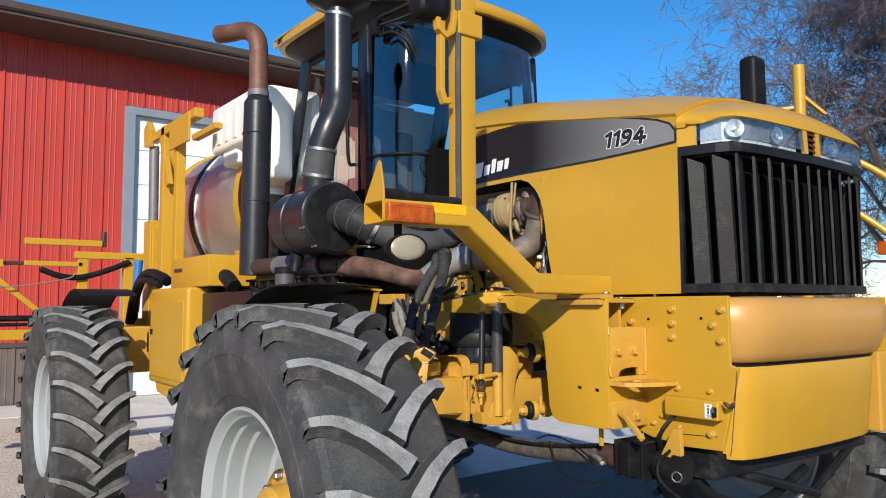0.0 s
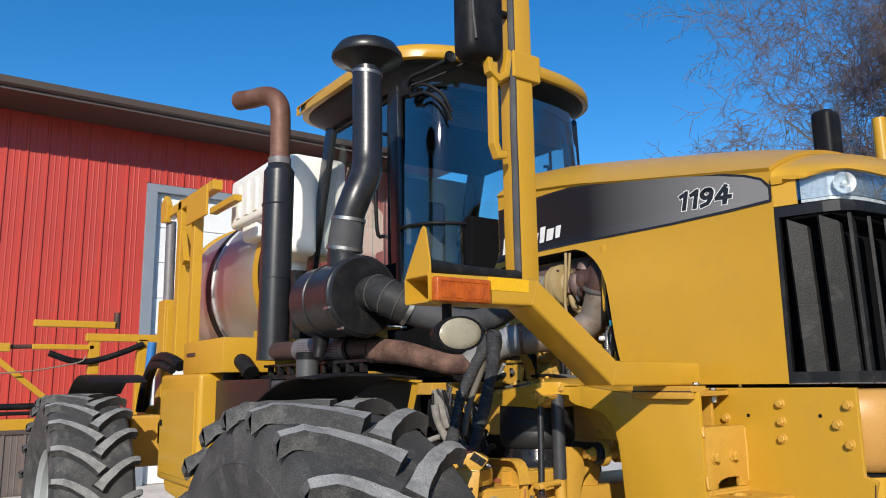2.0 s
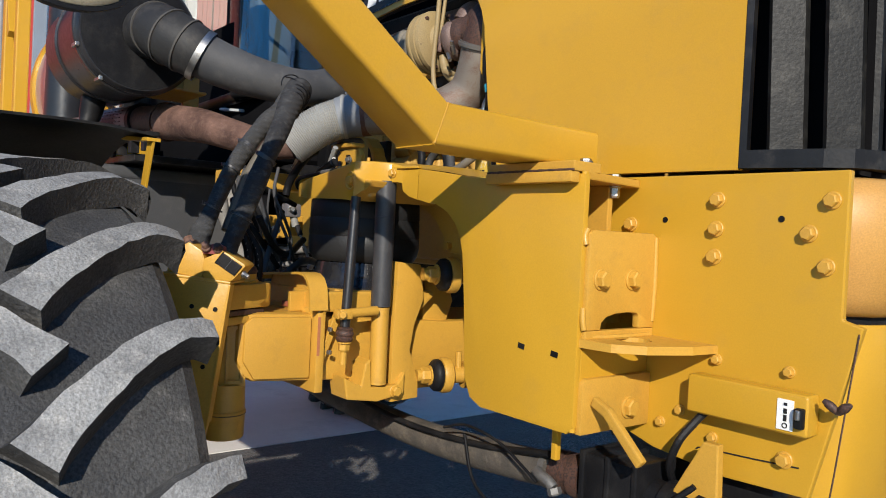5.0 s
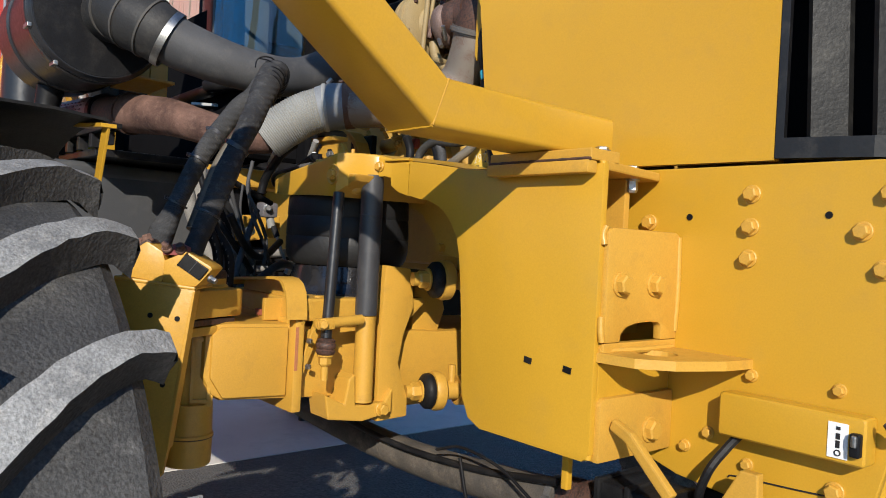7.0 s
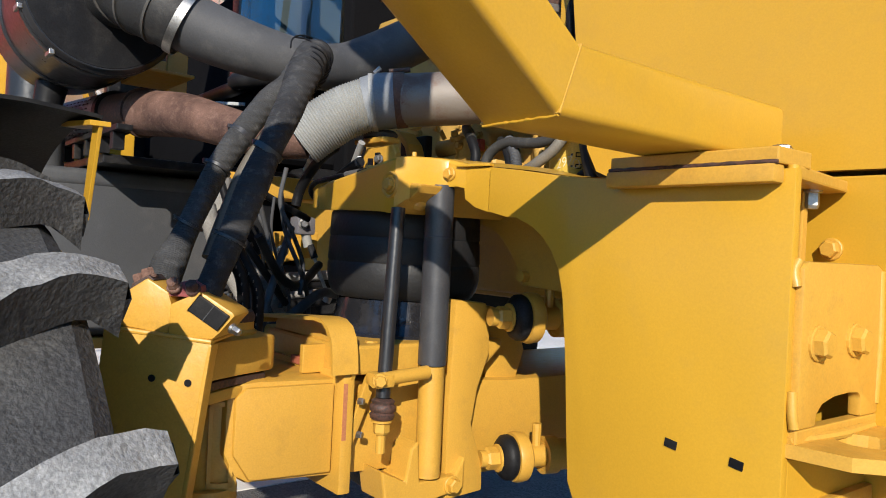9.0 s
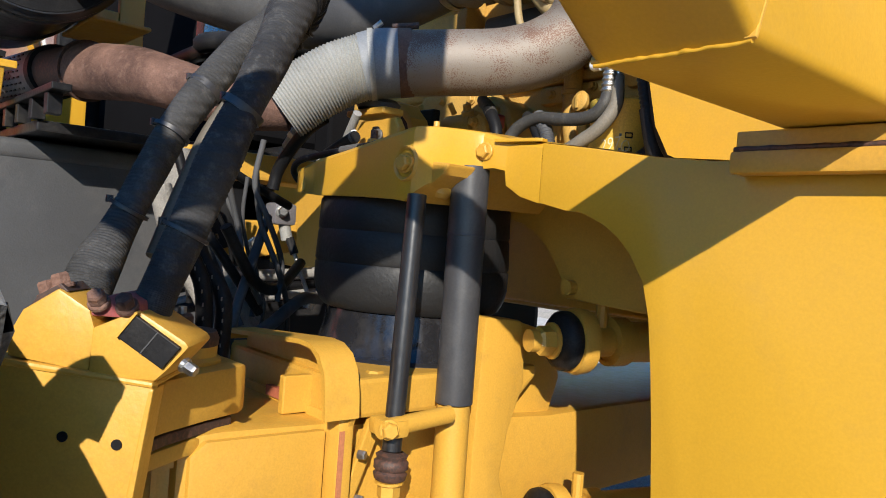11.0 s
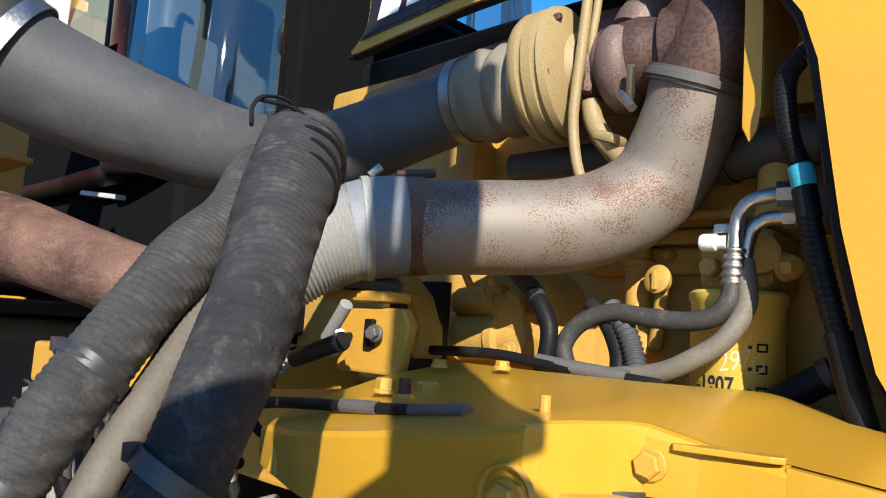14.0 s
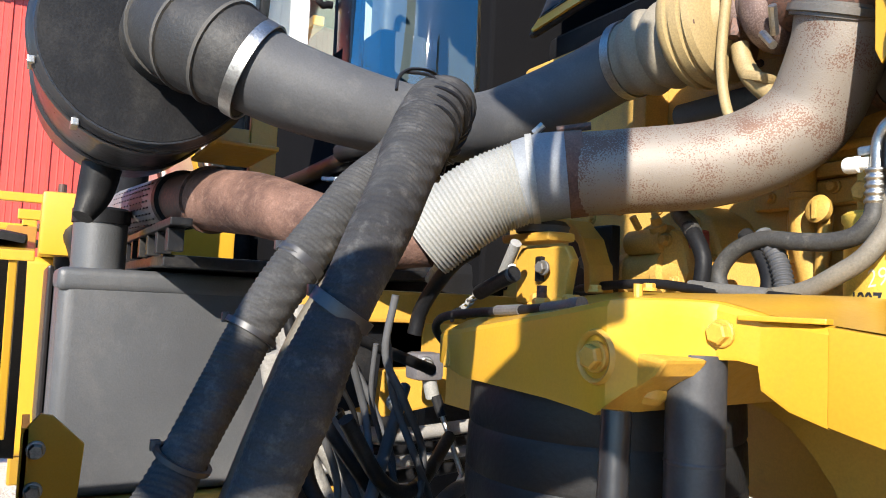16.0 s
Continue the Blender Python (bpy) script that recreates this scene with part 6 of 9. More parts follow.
# black fender above the tyre
fr_rows = []
for a in np.linspace(radians(84), radians(140), 18):
    fr_rows.append([(XF + 0.965 * math.cos(a), 1.33 + 0.415 * t, R + (0.965 - 0.012 * abs(2 * t - 1) ** 3) * math.sin(a)) for t in (0, 0.03, 0.25, 0.5, 0.75, 0.97, 1)])
fender = part("fender", grid_sheet(fr_rows, 0.006), black_plastic, sprayer, "black plastic front fender on a yellow bracket", smooth=40)
part("fender_bracket", prism([(-2.865, 1.690), (-2.832, 1.690), (-2.772, 1.838), (-2.812, 1.838)], "y", 1.735, 1.741, 0.001), paint, fender)
part("bracket_cap", prism([(-2.772, 1.832), (-2.772, 1.840), (-2.943, 1.855), (-3.12, 1.880), (-3.12, 1.870), (-2.943, 1.845)], "y", 1.722, 1.752, 0.001), paint, fender, "yellow strip along the fender edge")

# ---- exhaust, intake, engine ----
ex = part("exhaust_pipe", tube([(-2.742, 2.667, 2.225, 0.060), (-2.756, 2.674, 2.175, 0.0615), (-2.795, 2.676, 2.10, 0.062), (-2.835, 2.64, 2.055, 0.062), (-2.886, 2.582, 2.028, 0.062), (-2.96, 2.505, 2.018, 0.062), (-3.03, 2.435, 2.012, 0.062)], 0.062, 32, None, 8),
          pipe_rust, sprayer, "heat-greyed exhaust pipe speckled with rust", smooth=60)
VC = (0.36, -0.10, 0.92)
part("v_clamp", lathe([(-0.010, 0.060), (-0.010, 0.0655), (-0.006, 0.0655), (-0.0045, 0.070), (0.0045, 0.070), (0.006, 0.0655), (0.010, 0.0655), (0.010, 0.060)], (-2.744, 2.668, 2.222), VC, 40, closed=True), material("dull_clamp_steel", (0.13, 0.12, 0.11), 0.5, metal=0.4, second=(0.09, 0.07, 0.055), scale=14), ex, "dull grey v-band clamp", smooth=40)
part("clamp_ear", rod((-2.815, 2.625, 2.205), (-2.80, 2.60, 2.235), 0.006, 8), steel, ex)
part("cuff", tube([(-3.025, 2.443, 2.013, 0.0645), (-3.045, 2.412, 2.008, 0.066), (-3.066, 2.385, 1.999, 0.064)], 0.064, 28, None, 4), material("cuff_grey", (0.15, 0.16, 0.175), 0.6, second=(0.19, 0.20, 0.21), scale=9, bump=0.1), ex, "grey sheet-metal cuff", smooth=60)
part("cuff_ridge", tube([(-3.052, 2.402, 2.0055, 0.068), (-3.058, 2.394, 2.004, 0.068)], 0.068, 32, None, 1), flex_grey, ex, smooth=60)
part("rust_band", tube([(-3.02, 2.45, 2.0145, 0.0625), (-3.034, 2.43, 2.011, 0.0625)], 0.0625, 28, None, 1), pipe_rusty, ex, smooth=60)
part("clamp_band", tube([(-3.010, 2.460, 2.0155, 0.0645), (-3.026, 2.440, 2.0125, 0.0655)], 0.065, 32, None, 1), pipe_rusty, ex, "rust-red ring", smooth=60)
part("clamp_bolt", rod((-3.03, 2.42, 2.078), (-3.0, 2.46, 2.085), 0.006, 8), rust_dark, ex)
part("clamp_bolt", rod((-3.06, 2.40, 2.075), (-3.05, 2.41, 2.088), 0.006, 8), steel, ex)
part("flex", tube([(-3.062, 2.39, 2.001), (-3.09, 2.345, 1.978), (-3.12, 2.302, 1.943), (-3.148, 2.264, 1.905)], 0.062, 28, None, 40, True, lambda t, r: r * (1 + 0.022 * math.sin(t * 2 * math.pi * 30))), flex_grey, ex, "ribbed grey flex pipe", smooth=70)
part("rusty_run", tube([(-3.14, 2.275, 1.912, 0.046), (-3.20, 2.20, 1.908, 0.046), (-3.28, 2.13, 1.934, 0.048), (-3.40, 2.085, 1.964, 0.054), (-3.52, 2.06, 1.979, 0.058), (-3.62, 2.045, 1.990, 0.060)], 0.058, 26, None, 6), pipe_rusty, ex, "rust-covered exhaust run", smooth=60)
part("end_ring", lathe([(-0.006, 0.056), (-0.006, 0.066), (0.006, 0.066), (0.006, 0.056)], (-3.622, 2.045, 1.990), (-1, -0.15, 0.1), 30, closed=True), rust_dark, ex, smooth=40)
part("stack_inlet", tube([(-3.60, 2.045, 1.990, 0.054), (-3.78, 2.02, 2.002, 0.054), (-4.0, 1.99, 2.008, 0.053), (-4.62, 1.95, 2.02, 0.052)], 0.052, 24, None, 4), rust_dark, ex, smooth=60)
shd = part("heat_shield", tube([(-3.79, 2.018, 2.003, 0.060), (-4.30, 1.971, 2.014, 0.062)], 0.064, 28, None, 1), shield_grey, ex, "perforated grey heat shield", smooth=60)
for k in range(13):
    for a in range(9):
        th = radians(146 + a * 13)
        c = Vector((-3.85 - 0.032 * k, 2.0125 - 0.0029 * k, 2.0043 + 0.0007 * k))
        n = Vector((0, math.cos(th), math.sin(th)))
        p = c + n * 0.0610
        part("slot", box((p.x - 0.010, p.y - 0.0016, p.z - 0.0016), (p.x + 0.010, p.y + 0.0016, p.z + 0.0016)), black_plastic, shd)
part("shield_band", tube([(-3.778, 2.020, 2.002, 0.063), (-3.805, 2.0175, 2.003, 0.063)], 0.068, 28, None, 1), black_plastic, ex, smooth=60)
# upright silencer and its bent tail pipe
st = part("upright_silencer", rod((-4.66, 1.955, 1.97), (-4.66, 1.97, 3.11), 0.092, 30), pipe_black, sprayer, "tall black exhaust stack with a rusty bent tip", smooth=40)
part("stack_cone", lathe([(0, 0.092), (0.04, 0.068), (0.05, 0.06), (0.05, 0.0)], (-4.66, 1.97, 3.11), (0, 0, 1), 30), pipe_black, st, smooth=40)
part("stack_clamp", lathe([(-0.02, 0.064), (-0.02, 0.070), (0.02, 0.070), (0.02, 0.064)], (-4.66, 1.97, 3.175), (0, 0, 1), 30, closed=True), shield_grey, st, smooth=40)
part("tail_pipe", tube([(-4.66, 1.97, 3.15, 0.062), (-4.66, 1.97, 3.40, 0.062), (-4.67, 1.965, 3.53, 0.062), (-4.72, 1.945, 3.60, 0.062), (-4.80, 1.915, 3.635, 0.060), (-4.90, 1.875, 3.64, 0.060), (-5.02, 1.83, 3.655, 0.062)], 0.062, 24, None, 6, True),
     speckled("rusted_tail_pipe", (0.20, 0.11, 0.08), (0.12, 0.05, 0.03), 0.30), st, "rusty brown tail pipe", smooth=60)
for z in (2.45, 2.9):
    part("seam", lathe([(-0.004, 0.0915), (0, 0.094), (0.004, 0.0915)], (-4.66, 1.962, z), (0, 0, 1), 30), pipe_black, st, smooth=60)
# air cleaner
AC = Vector((-3.46, 1.90, 2.23))
ac = part("air_cleaner", lathe([(-0.46, 0.0), (-0.46, 0.165), (-0.45, 0.178), (-0.30, 0.178), (-0.295, 0.184), (-0.285, 0.184), (-0.28, 0.178), (-0.06, 0.178), (-0.055, 0.186), (-0.015, 0.186), (-0.01, 0.180), (0.0, 0.176), (0.0, 0.0)], AC, (1, 0, 0), 56),
          pipe_black, sprayer, "glossy black drum air cleaner", smooth=35)
part("end_plate", lathe([(0.001, 0.0), (0.001, 0.172), (-0.002, 0.175)], AC, (1, 0, 0), 56), black_plastic, ac, smooth=35)
part("band", lathe([(-0.052, 0.186), (-0.050, 0.189), (-0.022, 0.189), (-0.020, 0.186)], AC, (1, 0, 0), 56), pipe_black, ac, smooth=60)
for a in (200, 235, 95):
    th = radians(a)
    part("clip", box((AC.x - 0.06, AC.y + 0.187 * math.cos(th) - 0.006, AC.z + 0.187 * math.sin(th) - 0.006), (AC.x - 0.01, AC.y + 0.187 * math.cos(th) + 0.006, AC.z + 0.187 * math.sin(th) + 0.006), 0.002), steel, ac)
elb_pts = [(-3.47, 1.925, 2.235, 0.080), (-3.40, 1.93, 2.235, 0.082), (-3.345, 1.955, 2.208, 0.085), (-3.305, 1.995, 2.180, 0.082), (-3.285, 2.035, 2.155, 0.078)]
elb = part("intake_elbow", tube(elb_pts, 0.08, 28, None, 8), material("dark_elbow_rubber", (0.016, 0.016, 0.017), 0.6, spec=0.3, second=(0.028, 0.027, 0.026), scale=9, amount=0.8, bump=0.2, bump_scale=200, grit=0.12, dirt=(0.09, 0.08, 0.07), dirt_amount=0.3, dirt_scale=14), ac, "ribbed black rubber elbow", smooth=60)
for t in (0.28, 0.5, 0.72):
    pth = smooth_path(elb_pts, 8)
    i = int(t * (len(pth) - 1))
    d = Vector(pth[i + 1][:3]) - Vector(pth[i - 1][:3])
    part("rib", lathe([(-0.004, pth[i][3] - 0.002), (-0.003, pth[i][3] + 0.004), (0.003, pth[i][3] + 0.004), (0.004, pth[i][3] - 0.002)], tuple(pth[i][:3]), d, 36, closed=True), material("dusty_rib", (0.045, 0.042, 0.038), 0.8, second=(0.09, 0.08, 0.07), scale=30), elb, smooth=40)
dd = Vector((0.022, 0.05, -0.028)).normalized()
part("hose_clamp", lathe([(-0.010, 0.079), (-0.010, 0.0815), (0.010, 0.0815), (0.010, 0.079)], (-3.288, 2.028, 2.159), dd, 36, closed=True), steel, ac, "bright steel hose clamp", smooth=40)
intake = part("intake_pipe", tube([(-3.29, 2.02, 2.165, 0.070), (-3.262, 2.08, 2.138, 0.068), (-3.225, 2.18, 2.110, 0.062), (-3.21, 2.29, 2.100, 0.058), (-3.225, 2.40, 2.115, 0.058), (-3.235, 2.50, 2.155, 0.064), (-3.20, 2.58, 2.205, 0.062), (-3.13, 2.622, 2.238, 0.060), (-3.08, 2.63, 2.25, 0.060)],
                                  0.068, 28, None, 8), hose_rubber, sprayer, "grey rubber intake tube dipping behind the hoses", smooth=60)
TAX = Vector((0.985, 0.14, 0.06)).normalized()
hump = Vector((-3.105, 2.625, 2.245))
part("intake_hump", lathe([(-0.012, 0.0), (-0.012, 0.0635), (0.012, 0.0645), (0.02, 0.063), (0.03, 0.069), (0.043, 0.0735), (0.055, 0.069), (0.063, 0.0625), (0.072, 0.068), (0.085, 0.073), (0.098, 0.068), (0.106, 0.061), (0.118, 0.060), (0.118, 0.0)], hump, TAX, 40),
     material("dusty_hump_hose", (0.18, 0.155, 0.115), 0.8, second=(0.15, 0.135, 0.11), scale=9, bump=0.3), intake, "dusty humped rubber coupler", smooth=50)
part("hose_clamp", lathe([(-0.009, 0.0655), (-0.009, 0.068), (0.009, 0.068), (0.009, 0.0655)], hump, TAX, 40, closed=True), steel, intake, "bright steel hose clamp", smooth=40)
part("hose_clamp", lathe([(-0.007, 0.061), (-0.007, 0.0635), (0.007, 0.0635), (0.007, 0.061)], hump + TAX * 0.115, TAX, 40, closed=True), steel, intake, smooth=40)
part("clamp_screw", rod((-2.99, 2.60, 2.315), (-2.975, 2.585, 2.318), 0.006, 8), steel, intake)
# pre-cleaner tube and cap
part("precleaner_tube", tube([(-3.66, 1.90, 2.36, 0.085), (-3.655, 1.893, 2.46, 0.082), (-3.635, 1.893, 2.55, 0.078), (-3.618, 1.897, 2.63, 0.075), (-3.595, 1.925, 2.73, 0.075), (-3.595, 1.975, 2.85, 0.075), (-3.615, 1.995, 3.0, 0.075), (-3.63, 2.0, 3.46, 0.075)], 0.073, 28, None, 8),
           pipe_black, ac, "glossy black intake riser", smooth=60)
part("coupler", tube([(-3.655, 1.893, 2.465, 0.086), (-3.635, 1.893, 2.55, 0.083), (-3.62, 1.896, 2.618, 0.080)], 0.082, 28, None, 5), hose_rubber, ac, smooth=60)
for c, r in (((-3.654, 1.893, 2.472), 0.087), ((-3.621, 1.896, 2.612), 0.081), ((-3.628, 2.0, 3.385), 0.0765)):
    part("hose_clamp", lathe([(-0.008, r), (-0.008, r + 0.003), (0.008, r + 0.003), (0.008, r)], c, (0.15, 0.05, 1), 36, closed=True), steel, ac, smooth=40)
part("rain_cap", lathe([(0.0, 0.075), (0.02, 0.10), (0.045, 0.165), (0.05, 0.178), (0.06, 0.182), (0.075, 0.180), (0.08, 0.168), (0.095, 0.166), (0.12, 0.150), (0.135, 0.12), (0.142, 0.06), (0.143, 0.0)], (-3.63, 2.0, 3.41), (0, 0, 1), 48),
     pipe_black, ac, "round black mushroom intake cap", smooth=35)
# brackets under the cleaner
part("cleaner_bracket", box((-3.79, 2.147, 1.98), (-3.77, 2.206, 2.30), 0.003), paint_frame, ac)
part("bracket_wing", box((-3.79, 2.06, 2.105), (-3.774, 2.147, 2.17), 0.003), paint_frame, ac)
part("cleaner_shelf", box((-3.80, 2.03, 2.089), (-3.555, 2.152, 2.098), 0.003), paint_frame, ac)
part("drain_duct", tube([(-3.82, 1.86, 2.06, 0.04), (-3.82, 1.85, 2.0, 0.035), (-3.80, 1.83, 1.95, 0.02)], 0.035, 12, None, 4), black_plastic, ac, smooth=50)
# engine behind the opening
FY = 2.80                                             # the block's side
eng = part("engine", box((-3.75, FY, 1.55), (-2.35, 3.45, 2.25), 0.02), paint_engine, sprayer, "dusty yellow diesel engine with pipes and hoses", smooth=35)
part("cylinder_head", box((-3.72, FY + 0.02, 2.25), (-2.38, 3.42, 2.42), 0.02), paint_engine, eng, smooth=35)
part("valve_cover", box((-3.68, FY + 0.06, 2.42), (-2.42, 3.38, 2.50), 0.03, segments=3), black_plastic, eng, smooth=35)
part("upper_rail", box((-3.45, FY - 0.022, 2.028), (-2.40, FY + 0.01, 2.050), 0.006), paint_engine, eng)
part("lower_rail", box((-3.45, FY - 0.03, 1.80), (-2.40, FY + 0.01, 1.845), 0.008), paint_engine, eng)
part("water_jacket", box((-2.975, FY - 0.018, 1.985), (-2.66, FY + 0.01, 2.024), 0.007, segments=3), paint_engine, eng, smooth=35)
part("cooler_cover", box((-3.00, FY - 0.014, 2.052), (-2.44, FY + 0.01, 2.185), 0.010, segments=3), paint_engine, eng, smooth=35)
part("boss", box((-2.905, FY - 0.03, 1.90), (-2.845, FY + 0.01, 1.985), 0.012, segments=3), paint_engine, eng, smooth=35)
for x, z in ((-2.83, 2.012), (-2.779, 2.011), (-2.731, 2.010), (-2.677, 2.010), (-2.94, 2.005), (-2.885, 2.012)):
    part("bolt", hex_bolt((x, FY - 0.018, z), (0, -1, 0), 0.0085, 0.009), paint_engine, eng)
for x, z in ((-2.62, 2.165), (-2.70, 2.17), (-2.79, 2.17), (-2.88, 2.168), (-2.97, 2.165), (-2.615, 2.08), (-2.98, 2.085), (-2.56, 2.12)):
    part("bolt", hex_bolt((x, FY - 0.014, z), (0, -1, 0), 0.0085, 0.010), paint_engine, eng)
part("round_cover", lathe([(0, 0.042), (0.006, 0.040), (0.008, 0.018), (0.008, 0)], (-2.926, FY - 0.013, 2.085), (0, -1, 0), 28), paint_engine, eng, smooth=40)
for k in range(8):
    a = 2 * math.pi * k / 8
    part("cover_bolt", hex_bolt((-2.926 + 0.029 * math.cos(a), FY - 0.02, 2.085 + 0.029 * math.sin(a)), (0, -1, 0), 0.0055, 0.007, False), paint_engine, eng)
part("cross_tube", tube([(-2.845, 2.775, 2.068), (-2.80, 2.765, 2.068), (-2.75, 2.765, 2.066), (-2.70, 2.78, 2.066)], 0.008, 10), paint_engine, eng, smooth=60)
for x in (-2.84, -2.748):
    part("tube_nut", hex_bolt((x, 2.766, 2.067), (1, 0, 0), 0.011, 0.016, False), paint_engine, eng)
part("drain_pipe", tube([(-2.878, 2.775, 2.13), (-2.874, 2.770, 2.06), (-2.872, 2.768, 1.99), (-2.870, 2.770, 1.93), (-2.862, 2.78, 1.87)], 0.019, 14, None, 5), paint_engine, eng, smooth=60)
part("pipe_bead", lathe([(-0.006, 0.019), (-0.004, 0.023), (0.004, 0.023), (0.006, 0.019)], (-2.872, 2.768, 2.0), (0, 0, 1), 18), paint_engine, eng, smooth=60)
part("dipstick_cap", lathe([(0, 0.0), (0, 0.019), (0.010, 0.021), (0.014, 0.016), (0.016, 0)], (-2.822, 2.742, 1.972), (-0.1, -1, 0.2), 18), paint_engine, eng, smooth=40)
part("dipstick_tube", tube([(-2.822, 2.752, 1.968), (-2.83, 2.758, 1.93), (-2.842, 2.77, 1.88)], 0.010, 10), paint_engine, eng, smooth=60)
part("cap_rib", box((-2.826, 2.722, 1.958), (-2.818, 2.730, 1.986), 0.002), paint_engine, eng)
part("manifold", tube([(-3.5, 2.78, 2.33, 0.045), (-3.2, 2.76, 2.34, 0.05), (-2.95, 2.76, 2.35, 0.05), (-2.6, 2.78, 2.34, 0.045)], 0.05, 18, None, 5), cast_rust, eng, "rusty exhaust manifold", smooth=60)
part("coolant_pipe", tube([(-3.085, 2.73, 2.158, 0.022), (-3.02, 2.73, 2.158, 0.022), (-2.95, 2.735, 2.160, 0.022), (-2.88, 2.75, 2.165, 0.022)], 0.022, 14, None, 5), hose_rubber, eng, smooth=60)
part("side_hose", tube([(-2.80, 2.75, 2.125, 0.030), (-2.73, 2.74, 2.135, 0.031), (-2.66, 2.73, 2.142, 0.031), (-2.58, 2.72, 2.145, 0.030), (-2.50, 2.74, 2.15, 0.03)], 0.03, 18, None, 5), material("dark_soot_hose", (0.06, 0.05, 0.045), 0.6, scale=9, bump=0.3), eng, smooth=60)
part("hose_clamp", lathe([(-0.007, 0.031), (-0.007, 0.034), (0.007, 0.034), (0.007, 0.031)], (-2.73, 2.74, 2.135), (1, -0.1, 0.1), 28, closed=True), rust_dark, eng, smooth=40)
part("air_tank_plate", box((-3.22, 2.74, 2.10), (-3.185, 2.80, 2.33), 0.004), paint_engine, eng)
# bell housing and starter
part("bell_housing", prism([(-3.32, 1.80), (-3.32, 1.98), (-3.27, 2.02), (-3.06, 2.01), (-2.99, 1.97), (-2.96, 1.90), (-2.96, 1.80)], "y", 2.70, FY + 0.05, 0.015, segments=3), paint_engine, eng, smooth=35)
for x, z in ((-3.28, 1.99), (-3.20, 2.0), (-3.10, 1.995), (-3.02, 1.965), (-2.98, 1.90)):
    part("bolt", hex_bolt((x, 2.70, z), (0, -1, 0), 0.009, 0.010), paint_engine, eng)
strt = part("starter", lathe([(0, 0.0), (0, 0.030), (0.006, 0.036), (0.07, 0.036), (0.072, 0.039), (0.082, 0.039), (0.084, 0.036), (0.15, 0.036), (0.152, 0.041), (0.165, 0.041), (0.168, 0.030), (0.20, 0.028), (0.20, 0)], (-3.19, 2.655, 1.874), (1, 0.03, 0.03), 28), paint_engine, eng, "yellow starter motor", smooth=40)
part("solenoid", lathe([(0, 0.0), (0, 0.019), (0.004, 0.022), (0.07, 0.022), (0.074, 0.026), (0.085, 0.026), (0.088, 0.0)], (-3.11, 2.645, 1.928), (1, 0.03, 0.03), 22), paint_engine, strt, smooth=40)
part("solenoid_cap", lathe([(0, 0.014), (0.010, 0.014), (0.012, 0.009), (0.024, 0.008), (0.024, 0)], (-3.035, 2.635, 1.945), (0.1, -0.5, 1), 14), paint_engine, strt, smooth=40)
part("terminal", rod((-3.075, 2.63, 1.95), (-3.075, 2.615, 1.97), 0.006, 8), paint_engine, strt)
part("starter_flange", prism([(-3.03, 1.845), (-2.98, 1.845), (-2.97, 1.88), (-2.985, 1.935), (-3.01, 1.95), (-3.03, 1.92)], "y", 2.635, 2.70, 0.008), paint_engine, strt)
for x, z in ((-3.015, 1.93), (-2.995, 1.862)):
    part("flange_bolt", hex_bolt((x, 2.634, z), (0, -1, 0), 0.009, 0.010), paint_engine, strt)
part("red_terminal", box((-2.985, 2.645, 1.915), (-2.955, 2.665, 1.945), 0.006), material("red_rubber_boot", (0.28, 0.05, 0.04), 0.6, scale=20), strt)
mnt = part("engine_mount", prism([(-3.12, 1.82), (-3.0, 1.82), (-2.985, 1.885), (-3.0, 1.905), (-3.11, 1.905), (-3.125, 1.89)], "y", 2.42, 2.436, 0.004), paint_frame, sprayer, "yellow engine mount with a rubber block")
part("mount_cap", box((-3.145, 2.405, 1.912), (-3.02, 2.455, 1.926), 0.005), paint_frame, mnt)
part("mount_rubber", lathe([(0, 0.040), (0.010, 0.044), (0.018, 0.036), (0.018, 0)], (-3.085, 2.44, 1.928), (0, 0, 1), 20), hose_rubber, mnt, smooth=40)
part("mount_slot", box((-3.062, 2.412, 1.852), (-3.046, 2.4205, 1.890), 0.003), black_plastic, mnt)
# Black sheet added behind the mount; its colour stands for the gap's shade.
part("recess_shade_sheet", box((-3.20, 2.58, 1.80), (-3.085, 2.60, 1.955), 0.004), black_paint, mnt)
part("recess_bolt", hex_bolt((-3.135, 2.58, 1.895), (0.2, -1, 0), 0.016, 0.014), dusty_steel, mnt)
part("mount_arm", bar_path([(-3.178, 2.56, 1.965), (-3.145, 2.56, 1.955), (-3.110, 2.56, 1.925), (-3.092, 2.56, 1.885), (-3.088, 2.56, 1.84)], 0.016, 0.05, 0.004, normal=(0, 1, 0)), paint_frame, mnt)
part("grey_fitting", tube([(-3.26, 2.34, 1.85, 0.010), (-3.215, 2.34, 1.885, 0.011), (-3.175, 2.345, 1.915, 0.008)], 0.01, 12), flex_grey, mnt, "grey air fitting", smooth=50)
part("fitting_nut", hex_bolt((-3.235, 2.338, 1.868), (0.75, 0, 0.6), 0.013, 0.014, False), steel, mnt)
part("fitting_hose", tube([(-3.11, 2.335, 1.898), (-3.15, 2.325, 1.878), (-3.20, 2.32, 1.842), (-3.24, 2.315, 1.80), (-3.25, 2.31, 1.76)], 0.0125, 12), black_plastic, mnt, smooth=60)
part("cable_sleeve", rod((-3.132, 2.36, 1.832), (-3.032, 2.355, 1.860), 0.0115, 14), black_plastic, mnt, "black sleeve on a short chain", smooth=40)
